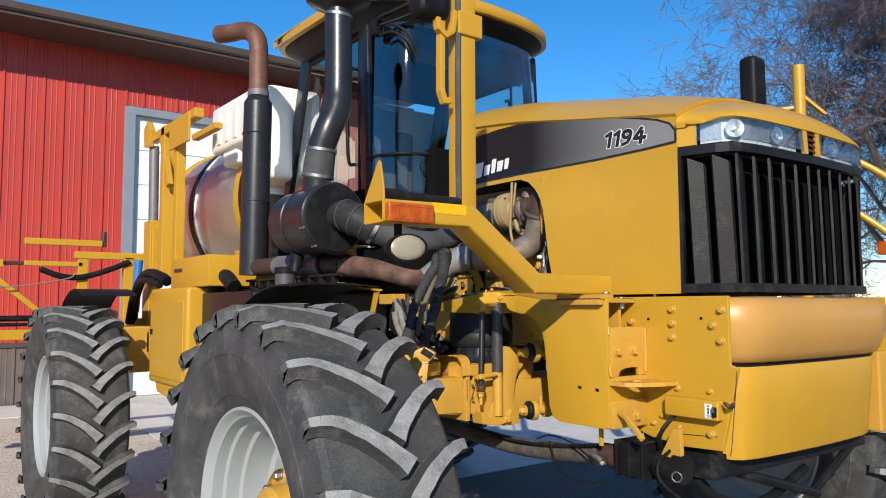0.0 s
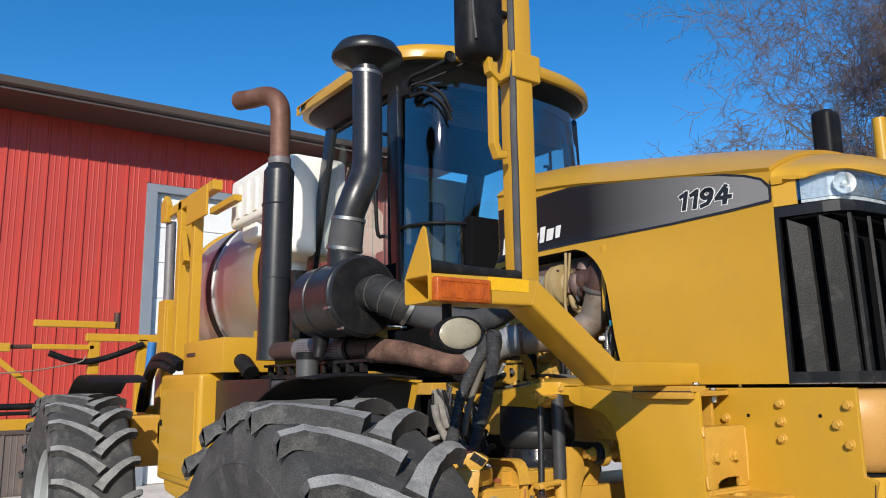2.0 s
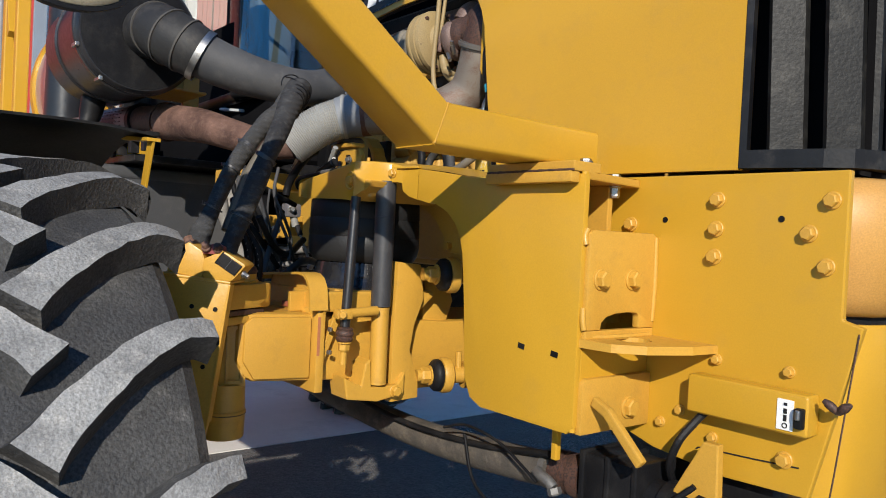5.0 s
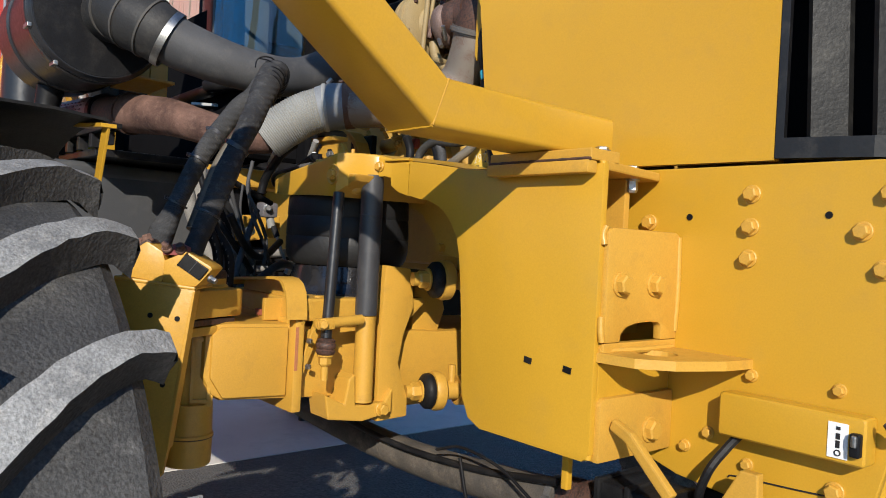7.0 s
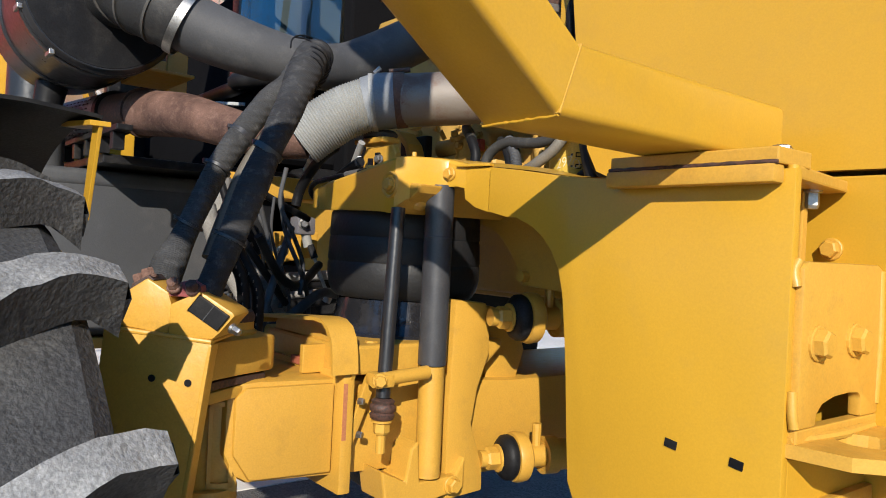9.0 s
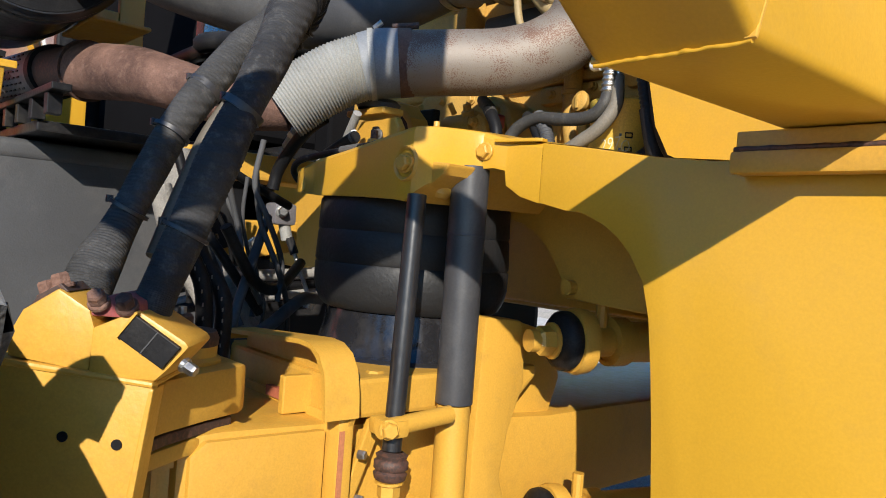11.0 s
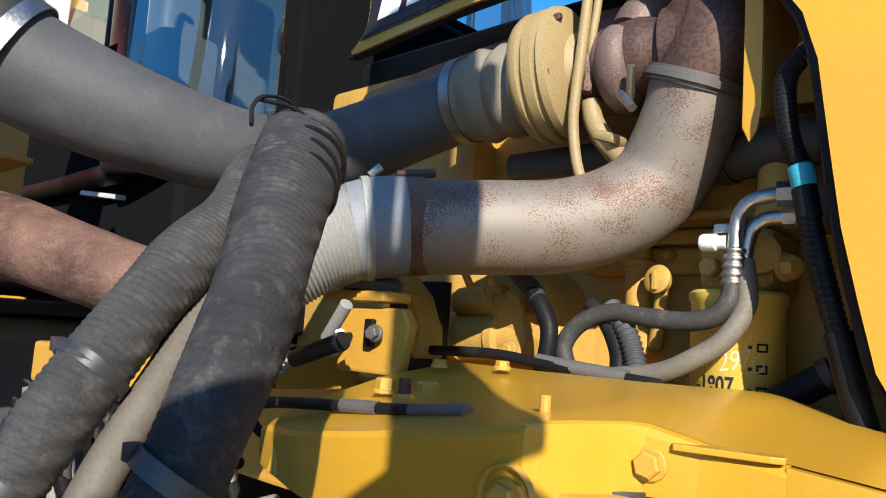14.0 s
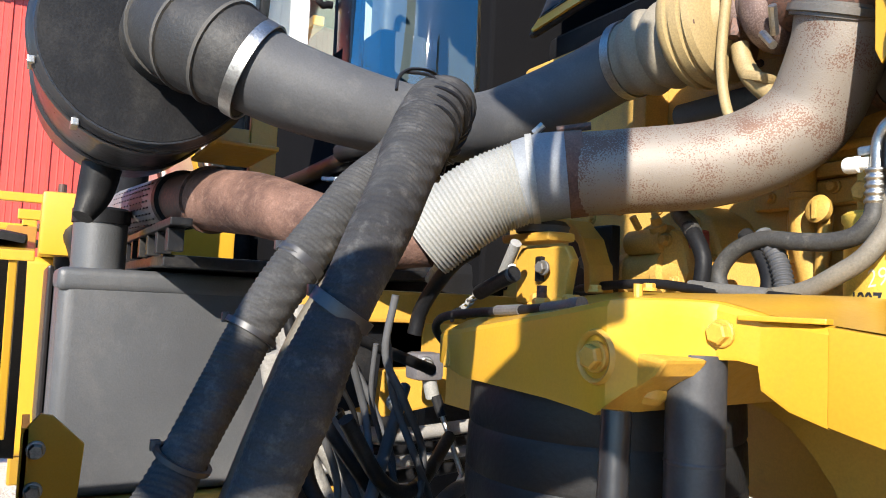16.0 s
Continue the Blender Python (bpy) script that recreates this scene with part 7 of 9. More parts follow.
part("sleeve_end", lathe([(-0.004, 0.0115), (0.0, 0.0125), (0.004, 0.0115)], (-3.034, 2.355, 1.8595), (1, 0, 0.28), 14), hose_rubber, mnt, smooth=40)
for k in range(5):
    f = k / 5
    c = Vector((-3.138 - 0.055 * f, 2.36, 1.830 - 0.032 * f))
    ring_ = [tuple(c + Vector((0.011 * math.cos(a), 0.005 * math.sin(a) * (k % 2), 0.005 * math.sin(a)))) for a in np.linspace(0, 2 * math.pi, 13)]
    part("chain_link", tube(ring_, 0.0018, 6, None, 1, False), pale_hose, mnt)
part("wire_end", tube([(-3.214, 2.36, 1.785), (-3.20, 2.355, 1.800), (-3.182, 2.36, 1.803), (-3.175, 2.36, 1.790)], 0.004, 8), black_plastic, mnt, smooth=60)
part("pale_tube", tube([(-3.082, 2.37, 1.862), (-3.06, 2.365, 1.882), (-3.036, 2.36, 1.905)], 0.0085, 10), pale_hose, mnt, "pale plastic tube", smooth=60)
part("tube_tip", rod((-3.048, 2.362, 1.872), (-3.038, 2.36, 1.855), 0.006, 8), label_white, mnt)
part("mount_bolt", hex_bolt((-3.035, 2.41, 1.872), (0.2, -1, 0), 0.009, 0.010), dusty_steel, mnt)
# turbocharger
buff = material("buff_compressor", (0.31, 0.225, 0.10), 0.6, second=(0.21, 0.15, 0.07), scale=9, bump=0.15, dirt=(0.25, 0.19, 0.10), dirt_amount=0.4, dirt_scale=14)
C0 = Vector((-2.992, 2.637, 2.258))
turbo = part("turbocharger", lathe([(0, 0.0), (0, 0.062), (0.006, 0.080), (0.012, 0.090), (0.022, 0.0955), (0.028, 0.0955), (0.030, 0.091), (0.036, 0.091), (0.038, 0.0965), (0.052, 0.0965), (0.054, 0.092), (0.058, 0.092), (0.062, 0.0975), (0.072, 0.095), (0.080, 0.080), (0.084, 0.055), (0.095, 0.05), (0.095, 0)], C0, TAX, 52),
             buff, sprayer, "turbocharger with a buff compressor and rusty turbine", smooth=35)
part("centre_housing", lathe([(0.085, 0.045), (0.10, 0.048), (0.115, 0.042), (0.125, 0.05), (0.135, 0.05)], C0, TAX, 30), cast_rust, turbo, smooth=40)
for k in range(6):
    a = 2 * math.pi * k / 6 + 0.3
    part("housing_bolt", hex_bolt(tuple(C0 + TAX * 0.074 + Vector((0, math.cos(a), math.sin(a))) * 0.086), tuple(TAX), 0.006, 0.012, False), rust_dark, turbo)
T0 = C0 + TAX * 0.148
u_, v_ = Vector((0, -1, 0.0)), Vector((0, 0, 1))
coil = []
for k in range(15):
    a = radians(118 + 20 * k)
    rr = 0.036 - 0.0010 * k
    ring_r = 0.054 - 0.0012 * k
    coil.append((*(T0 + (u_ * math.cos(a - math.pi / 2 + math.pi / 2) + v_ * math.sin(a)) * ring_r + TAX * 0.0005 * k), rr))
part("turbine_scroll", tube(coil, 0.035, 22, None, 3), cast_rust, turbo, "rusty cast turbine scroll", smooth=60)
part("scroll_inlet", tube([(*coil[0][:3], 0.036), (T0.x + 0.01, 2.70, 2.345, 0.037), (T0.x + 0.03, 2.745, 2.36, 0.040)], 0.037, 20, None, 5), cast_rust, turbo, smooth=60)
part("turbine_core", lathe([(-0.02, 0.0), (-0.02, 0.05), (0.03, 0.055), (0.045, 0.052), (0.055, 0.048), (0.10, 0.048), (0.10, 0)], T0, TAX, 30), rust_dark, turbo, smooth=40)
part("turbine_band", lathe([(0.066, 0.05), (0.066, 0.058), (0.090, 0.058), (0.090, 0.05)], T0, TAX, 32, closed=True), rust_dark, turbo, smooth=40)
part("outlet_elbow", tube([(*(T0 + TAX * 0.085), 0.050), (-2.735, 2.672, 2.298, 0.056), (-2.716, 2.668, 2.275, 0.060), (-2.727, 2.665, 2.245, 0.060), (-2.742, 2.667, 2.218, 0.060)], 0.058, 26, None, 5), rust_dark, turbo, "dark rusty outlet elbow", smooth=60)
part("oil_line", tube([(-2.868, 2.60, 2.40), (-2.872, 2.60, 2.337), (-2.877, 2.60, 2.276), (-2.883, 2.60, 2.214), (-2.884, 2.60, 2.165), (-2.873, 2.602, 2.104), (-2.86, 2.62, 2.07)], 0.0075, 12), buff, turbo, "thin buff oil line", smooth=60)
part("oil_line", tube([(-2.862, 2.62, 2.40), (-2.866, 2.615, 2.33), (-2.872, 2.615, 2.28), (-2.876, 2.625, 2.24)], 0.006, 10), buff, turbo, smooth=60)
part("line_fitting", hex_bolt((-2.880, 2.625, 2.25), (0, -0.2, -1), 0.011, 0.03, False), rust_dark, turbo)
part("oil_drain", tube([(-2.882, 2.635, 2.21, 0.013), (-2.874, 2.635, 2.18, 0.014), (-2.856, 2.64, 2.150, 0.015), (-2.84, 2.68, 2.12, 0.016)], 0.016, 14), buff, turbo, smooth=60)
part("drain_flange", box((-2.868, 2.62, 2.148), (-2.832, 2.655, 2.162), 0.005, turn=Matrix.Rotation(0.35, 4, "Y")), buff, turbo)
part("stud", rod((-2.815, 2.60, 2.20), (-2.79, 2.59, 2.175), 0.006, 8), steel, turbo)
fin = part("heat_guard", prism([(-2.643, 2.112), (-2.634, 2.125), (-2.630, 2.15), (-2.630, 2.40), (-2.651, 2.40), (-2.651, 2.13)], "y", 2.588, 2.593, 0.0015), paint, sprayer, "yellow sheet-metal heat guard beside the pipe")
part("guard_side", prism([(2.593, 2.14), (2.593, 2.40), (2.76, 2.40), (2.76, 2.19)], "x", -2.634, -2.630), paint_engine, fin)
part("guard_back", box((-2.630, 2.70, 2.185), (-2.50, 2.706, 2.40), 0.001), paint_engine, fin)
part("guard_bolt", hex_bolt((-2.585, 2.70, 2.225), (0, -1, 0), 0.010, 0.016), steel, fin)
# oil filter with hoses
OF = Vector((-2.695, 2.70, 1.80))
FR = 0.055
filt = part("oil_filter", lathe([(-0.06, 0.0), (-0.06, 0.047), (-0.05, FR), (0.138, FR), (0.142, FR + 0.003), (0.150, FR + 0.003), (0.154, FR - 0.002), (0.154, 0)], OF, (0, 0, 1), 44), material("yellow_filter_can", (0.62, 0.42, 0.07), 0.42, second=(0.55, 0.37, 0.06), scale=9, bump=0.05, dirt=(0.35, 0.25, 0.10), dirt_amount=0.3, dirt_scale=18), sprayer, "dusty yellow spin-on oil filter", smooth=40)
part("filter_head", box((-2.748, 2.70, 1.956), (-2.655, 2.80, 2.035), 0.014, segments=3), paint_engine, filt, smooth=35)
part("head_port", lathe([(0, 0.026), (0.03, 0.024), (0.034, 0.018), (0.034, 0)], (-2.672, 2.71, 2.0), (0.3, -1, 0), 20), paint_engine, filt, smooth=40)
part("hex_plug", hex_bolt((-2.728, 2.70, 1.985), (0, -1, 0), 0.014, 0.016), paint_engine, filt)
part("hex_plug", hex_bolt((-2.64, 2.70, 1.985), (1, -0.5, 0), 0.014, 0.016), paint_engine, filt)
part("head_riser", rod((-2.66, 2.73, 2.04), (-2.66, 2.74, 2.12), 0.028, 18), paint_engine, filt, smooth=40)


def on_filter(text, ang, z, size, mat, name, squeeze=0.7, bold=0.0007, slant=0.0):
    """Lettering wrapped round the filter."""
    cu = bpy.data.curves.new(name, "FONT")
    cu.body, cu.size, cu.align_x, cu.offset = text, size, "CENTER", bold
    tmp = bpy.data.objects.new("tmp", cu)
    scene.collection.objects.link(tmp)
    me = bpy.data.meshes.new_from_object(tmp.evaluated_get(bpy.context.evaluated_depsgraph_get()))
    bpy.data.objects.remove(tmp)
    r = FR + 0.0006
    for v in me.vertices:
        a = radians(ang) + squeeze * v.co.x / r
        v.co = (OF.x + r * math.cos(a), OF.y + r * math.sin(a), OF.z + z + v.co.y + slant * v.co.x)
    me.materials.clear()
    me.materials.append(mat)
    ob = new(name, me)
    ob.parent = filt


chalk = material("faint_chalk", (0.60, 0.52, 0.33), 0.8, scale=60)
on_filter("-1807", 265, 0.0310, 0.029, decal_black, "part_number")
on_filter("297", 290, 0.060, 0.032, chalk, "chalk_mark", 0.75, -0.0002, 0.15)
for a0, z0 in ((322, 0.091), (322, 0.066), (322, 0.041)):
    for da, dz, w, h in ((0, 0, 0.0055, 0.0012), (0, -0.008, 0.0055, 0.0012), (-6, -0.004, 0.0010, 0.005), (6, -0.004, 0.0010, 0.005), (-15, -0.004, 0.0022, 0.0022)):
        a = radians(a0 + da)
        c = Vector((OF.x + (FR + 0.0004) * math.cos(a), OF.y + (FR + 0.0004) * math.sin(a), OF.z + z0 + dz))
        part("print", box(tuple(c - Vector((w, 0.0006, h))), tuple(c + Vector((w, 0.0006, h))), turn=Matrix.Rotation(a + math.pi / 2, 4, "Z")), decal_black, filt)
loop = [(OF.x + (FR + 0.001) * math.cos(radians(a0)), OF.y + (FR + 0.001) * math.sin(radians(a0)), OF.z + z0) for a0, z0 in ((318, 0.078), (312, 0.074), (310, 0.066), (314, 0.059), (320, 0.060), (324, 0.067), (321, 0.076))]
part("chalk_loop", tube(loop, 0.0009, 6), chalk, filt)
# hoses round the filter
dusty_hose = material("dusty_grey_hose", (0.034, 0.032, 0.029), 0.65, grit=0.3, second=(0.028, 0.027, 0.025), scale=15, bump=0.3, dirt=(0.17, 0.15, 0.12), dirt_amount=0.4, dirt_scale=30)
hs = part("oil_hose", tube([(-2.673, 2.628, 1.955), (-2.674, 2.622, 1.937), (-2.690, 2.618, 1.919), (-2.72, 2.615, 1.912), (-2.765, 2.612, 1.914), (-2.817, 2.61, 1.919), (-2.858, 2.605, 1.905), (-2.880, 2.60, 1.875), (-2.872, 2.598, 1.848), (-2.855, 2.598, 1.828)], 0.0118, 14, None, 7), dusty_hose, sprayer, "grey oil hose with a bright steel elbow", smooth=60)
part("steel_elbow", tube([(-2.615, 2.645, 2.062), (-2.635, 2.635, 2.060), (-2.656, 2.63, 2.053), (-2.669, 2.629, 2.034), (-2.672, 2.629, 1.996)], 0.0085, 14, None, 6), steel, hs, "bright steel pipe elbow", smooth=60)
part("steel_elbow", tube([(-2.615, 2.650, 2.035), (-2.640, 2.645, 2.035), (-2.656, 2.642, 2.024), (-2.662, 2.641, 2.005), (-2.664, 2.64, 1.985)], 0.0085, 14, None, 6), steel, hs, smooth=60)
part("ferrule", tube([(-2.672, 2.629, 1.999, 0.0125), (-2.673, 2.628, 1.953, 0.0125)], 0.0125, 16, None, 24, True, lambda t, r: r * (1 + 0.10 * math.sin(t * 31))), steel, hs, smooth=70)
part("fitting", hex_bolt((-2.632, 2.638, 2.062), (1, 0.3, 0.05), 0.014, 0.026, False), steel, hs)
part("fitting", hex_bolt((-2.628, 2.646, 2.035), (1, 0.3, 0.05), 0.012, 0.022, False), steel, hs)
part("fitting_block", box((-2.612, 2.64, 2.02), (-2.57, 2.69, 2.075), 0.008), rust_dark, hs)
part("sensor", lathe([(0, 0.0), (0, 0.009), (0.003, 0.0105), (0.018, 0.0105), (0.020, 0.008), (0.03, 0.008), (0.03, 0)], (-2.712, 2.628, 2.007), (1, 0.05, 0.0), 16), label_white, hs, "white plastic sensor cap", smooth=40)
part("sensor_bracket", box((-2.70, 2.632, 2.018), (-2.675, 2.645, 2.030), 0.003), steel, hs)
part("lower_hose", tube([(-2.665, 2.64, 1.985), (-2.657, 2.63, 1.935), (-2.672, 2.612, 1.895), (-2.702, 2.602, 1.871), (-2.742, 2.598, 1.851), (-2.79, 2.595, 1.842), (-2.83, 2.595, 1.838)], 0.0120, 14, None, 7), material("tan_grey_hose", (0.15, 0.13, 0.10), 0.7, second=(0.08, 0.072, 0.06), scale=15, bump=0.3), hs, "tan dusty hose", smooth=60)
part("branch_hose", tube([(-2.99, 2.63, 1.972), (-2.955, 2.605, 1.957), (-2.918, 2.585, 1.935), (-2.892, 2.58, 1.897), (-2.892, 2.578, 1.858), (-2.90, 2.578, 1.832)], 0.0118, 14, None, 7), black_plastic, hs, smooth=60)
part("branch_sleeve", tube([(-2.962, 2.609, 1.961), (-2.935, 2.594, 1.948), (-2.913, 2.584, 1.930)], 0.0128, 14, None, 6), dusty_hose, hs, smooth=60)
part("spiral_hose", tube([(-2.83, 2.625, 1.928), (-2.80, 2.615, 1.898), (-2.782, 2.607, 1.865), (-2.775, 2.60, 1.838)], 0.0125, 14, None, 40, True, lambda t, r: r * (1 + 0.10 * math.sin(t * 2 * math.pi * 16))), hose_rubber, hs, "spiral-wound hose guard", smooth=70)
part("spiral_hose", tube([(-2.862, 2.63, 1.93), (-2.83, 2.62, 1.905), (-2.808, 2.612, 1.870), (-2.80, 2.60, 1.838)], 0.011, 14, None, 20), black_plastic, hs, smooth=70)
part("bottom_hose", tube([(-2.66, 2.66, 1.80), (-2.633, 2.65, 1.824), (-2.60, 2.65, 1.846), (-2.565, 2.655, 1.868), (-2.53, 2.68, 1.885)], 0.017, 14), black_plastic, hs, smooth=60)
part("hose_ring", lathe([(-0.006, 0.0175), (-0.006, 0.020), (0.006, 0.020), (0.006, 0.0175)], (-2.575, 2.653, 1.862), (0.8, 0.1, 0.5), 20, closed=True), rust_dark, hs, smooth=40)
part("trunk_line", tube([(-3.22, 2.60, 1.845), (-3.10, 2.565, 1.852), (-2.96, 2.545, 1.856), (-2.88, 2.545, 1.850), (-2.80, 2.55, 1.844), (-2.72, 2.555, 1.838)], 0.0072, 12), black_plastic, hs, smooth=60)
part("trunk_wrap", tube([(-2.885, 2.55, 1.852), (-2.84, 2.55, 1.848), (-2.76, 2.553, 1.842)], 0.0098, 12), material("grey_loom_tape", (0.10, 0.095, 0.085), 0.7, scale=30, bump=0.3), hs, smooth=60)
cdt = part("wire_conduit", tube([(-2.575, 2.60, 2.215), (-2.582, 2.575, 2.195), (-2.595, 2.562, 2.165), (-2.590, 2.56, 2.107), (-2.576, 2.56, 2.064), (-2.565, 2.558, 2.006), (-2.544, 2.555, 1.923), (-2.524, 2.555, 1.845), (-2.512, 2.56, 1.80)], 0.0105, 14, None, 40, True, lambda t, r: r * (1 + 0.07 * math.sin(t * 2 * math.pi * 95))), black_plastic, sprayer, "black corrugated wire conduit with blue tape", smooth=70)
part("blue_tape", tube([(-2.5785, 2.56, 2.072, 0.0128), (-2.573, 2.56, 2.050, 0.0128)], 0.0128, 16, None, 1), material("teal_tape", (0.03, 0.30, 0.40), 0.4, scale=30), cdt, smooth=50)
part("grey_band", tube([(-2.580, 2.583, 2.203, 0.012), (-2.586, 2.572, 2.186, 0.012)], 0.012, 14, None, 1), flex_grey, cdt, smooth=50)
part("loom_wrap", tube([(-2.574, 2.56, 2.048, 0.0125), (-2.568, 2.559, 2.018, 0.0125)], 0.0125, 14, None, 2), black_plastic, cdt, smooth=50)
part("side_wire", tube([(-2.60, 2.64, 2.03), (-2.58, 2.60, 1.99), (-2.56, 2.575, 1.94), (-2.54, 2.565, 1.88), (-2.53, 2.565, 1.82)], 0.007, 10), black_plastic, cdt, smooth=60)
part("tail", tube([(-2.540, 2.556, 1.905), (-2.526, 2.556, 1.85), (-2.512, 2.56, 1.80)], 0.0135, 12), black_plastic, cdt, smooth=60)

# ---- cab ----
CABP = [(-5.02, -0.665), (-4.17, -0.668), (-4.08, -0.648), (-3.98, -0.617), (-3.905, -0.575), (-3.845, -0.49), (-3.80, -0.32), (-3.78, -0.14), (-3.775, 0.0)]
CABP = CABP + [(x, -d) for x, d in CABP[-2::-1]]
CZ0, CZ1 = 2.20, 3.575


def cab_point(k, z, out=0.0):
    """The cab's outline at plan point k and height z; the lower end draws in towards the back."""
    x, d = CABP[k]
    f = (CZ1 - z) / (CZ1 - CZ0)
    shift = -0.40 * f if x < -5 else 0.06 * f
    lean = 0.06 * f if -4.1 < x < -3.79 else 0.0
    return (x + shift + (out if x > -4.2 else 0), YC + d + math.copysign(lean, d) + math.copysign(out, d) * (1 if abs(d) > 0.5 else 0), z)


pillar_black = material("black_pillar_gloss", (0.012, 0.013, 0.015), 0.22, scale=6, bump=0.02)
cab = part("cab", box((-5.25, 2.52, 1.92), (-3.83, 2 * YC - 2.52, 2.20), 0.04, segments=3), matte_black, sprayer, "black cab with curved tinted glass and a yellow roof", smooth=35)
wind = part("windscreen", grid_sheet([[cab_point(k, z) for k in range(2, len(CABP) - 5)] for z in np.linspace(CZ0, CZ1, 8)]), cab_glass, cab, "curved tinted windscreen", smooth=60)
corner_g = part("corner_window", grid_sheet([[cab_point(k, z) for k in range(len(CABP) - 6, len(CABP) - 1)] for z in np.linspace(CZ0, CZ1, 8)]), clear_glass, cab, smooth=60)
side_g = part("side_window", grid_sheet([[cab_point(k, z) for k in (0, 1)] for z in np.linspace(CZ0, CZ1, 4)]), cab_glass, cab, smooth=60)
side_f = part("side_window", grid_sheet([[cab_point(k, z) for k in (len(CABP) - 2, len(CABP) - 1)] for z in np.linspace(CZ0, CZ1, 4)]), clear_glass, cab, smooth=60)
rear_g = part("rear_window", grid_sheet([[cab_point(k, z) for k in (0, len(CABP) - 1)] for z in (2.5, CZ1)]), clear_glass, cab, smooth=60)
for g in (wind, corner_g, side_g, side_f, rear_g):
    g.visible_shadow = False
part("rear_wall", box((-5.40, 2.52, 2.2), (-5.35, 2 * YC - 2.52, 2.55), 0.01), cab_trim, cab)
for k, w in ((0, 0.050), (1, 0.050), (len(CABP) - 2, 0.050), (len(CABP) - 1, 0.050)):
    pil = prism([(-0.055, -0.022), (0.055, -0.022), (0.062, 0.0), (0.055, 0.022), (-0.055, 0.022), (-0.062, 0.0)], "z", 0.0, 1.0, 0.008)
    a, b_ = Vector(cab_point(k, CZ0 - 0.02)), Vector(cab_point(k, CZ1 + 0.03))
    if k == len(CABP) - 2:
        a, b_ = a + Vector((0.135, 0.004, 0)), b_ + Vector((0.135, 0.004, 0))
    for v in pil.verts:
        v.co = a.lerp(b_, v.co.z) + Vector((v.co.x, v.co.y, 0))
    part("pillar", pil, pillar_black, cab, smooth=30)
for d, yy in ((0.0, YC - 0.672), (1.0, YC + 0.672)):
    part("door_seal", tube([(-4.93, yy, CZ1 - 0.03), (-4.26, yy, CZ1 - 0.03), (-4.235, yy, CZ1 - 0.10), (-4.225, yy, 2.60), (-4.22, yy, 2.26), (-4.26, yy, 2.22), (-5.28, yy, 2.22)], 0.011, 8, None, 3), black_plastic, cab, smooth=50)
    part("handle_bar", tube([(-4.30, yy, 3.35), (-4.30, yy + (-0.05 if d == 0 else 0.05), 3.30), (-4.29, yy + (-0.05 if d == 0 else 0.05), 2.75), (-4.29, yy, 2.70)], 0.012, 8, None, 4), black_plastic, cab, smooth=50)
part("glass_rail", tube([cab_point(k, 2.71, 0.012) for k in range(1, len(CABP) - 1)], 0.010, 8, None, 3), black_plastic, cab, smooth=50)
part("lower_sill", tube([cab_point(k, CZ0, 0.0) for k in range(0, len(CABP))], 0.03, 8, None, 3), black_plastic, cab, smooth=50)


def roof_ring(z, grow, n=96, ex_=0.34):
    out = []
    for i in range(n):
        a = 2 * math.pi * i / n
        c, s = math.cos(a), math.sin(a)
        x = -4.52 + (0.80 + grow) * math.copysign(abs(c) ** ex_, c)
        y = YC + (0.835 + grow) * math.copysign(abs(s) ** ex_, s)
        if c > 0:
            x -= 0.20 * min(1.15, abs(y - YC) / 0.835) ** 2.0 * abs(c) ** 0.3
        out.append((x, y, z))
    return out


rb = grid_sheet([roof_ring(3.690, -0.012), roof_ring(3.688, 0.016), roof_ring(3.694, 0.024), roof_ring(3.735, 0.026), roof_ring(3.765, 0.018), roof_ring(3.782, -0.004), roof_ring(3.80, -0.06), roof_ring(3.83, -0.20), roof_ring(3.85, -0.45), roof_ring(3.852, -0.79)], 0, None, True)
soffit_black = material("soffit_black", (0.010, 0.010, 0.011), 0.55, spec=0.3, scale=5)
roof_c = part("roof", rb, paint, cab, "rounded yellow cab roof", smooth=50)
ub = grid_sheet([roof_ring(3.690, -0.012), roof_ring(3.680, -0.014), roof_ring(3.655, -0.045), roof_ring(3.600, -0.125), roof_ring(3.578, -0.135), roof_ring(3.576, -0.79)], 0, None, True)
part("roof_liner", ub, soffit_black, roof_c, "black moulded soffit under the roof", smooth=40)
for k in range(7):
    part("vent_slat", box((-5.14 + 0.055 * k, 2.318, 3.705), (-5.105 + 0.055 * k, 2.345, 3.752), 0.004), black_plastic, roof_c)
part("vent_frame", bar_path([(-5.18, 2.316, 3.700), (-4.74, 2.316, 3.700), (-4.74, 2.316, 3.757), (-5.18, 2.316, 3.757), (-5.18, 2.316, 3.702)], 0.008, 0.02, 0.001, normal=(0, 1, 0)), paint, roof_c)
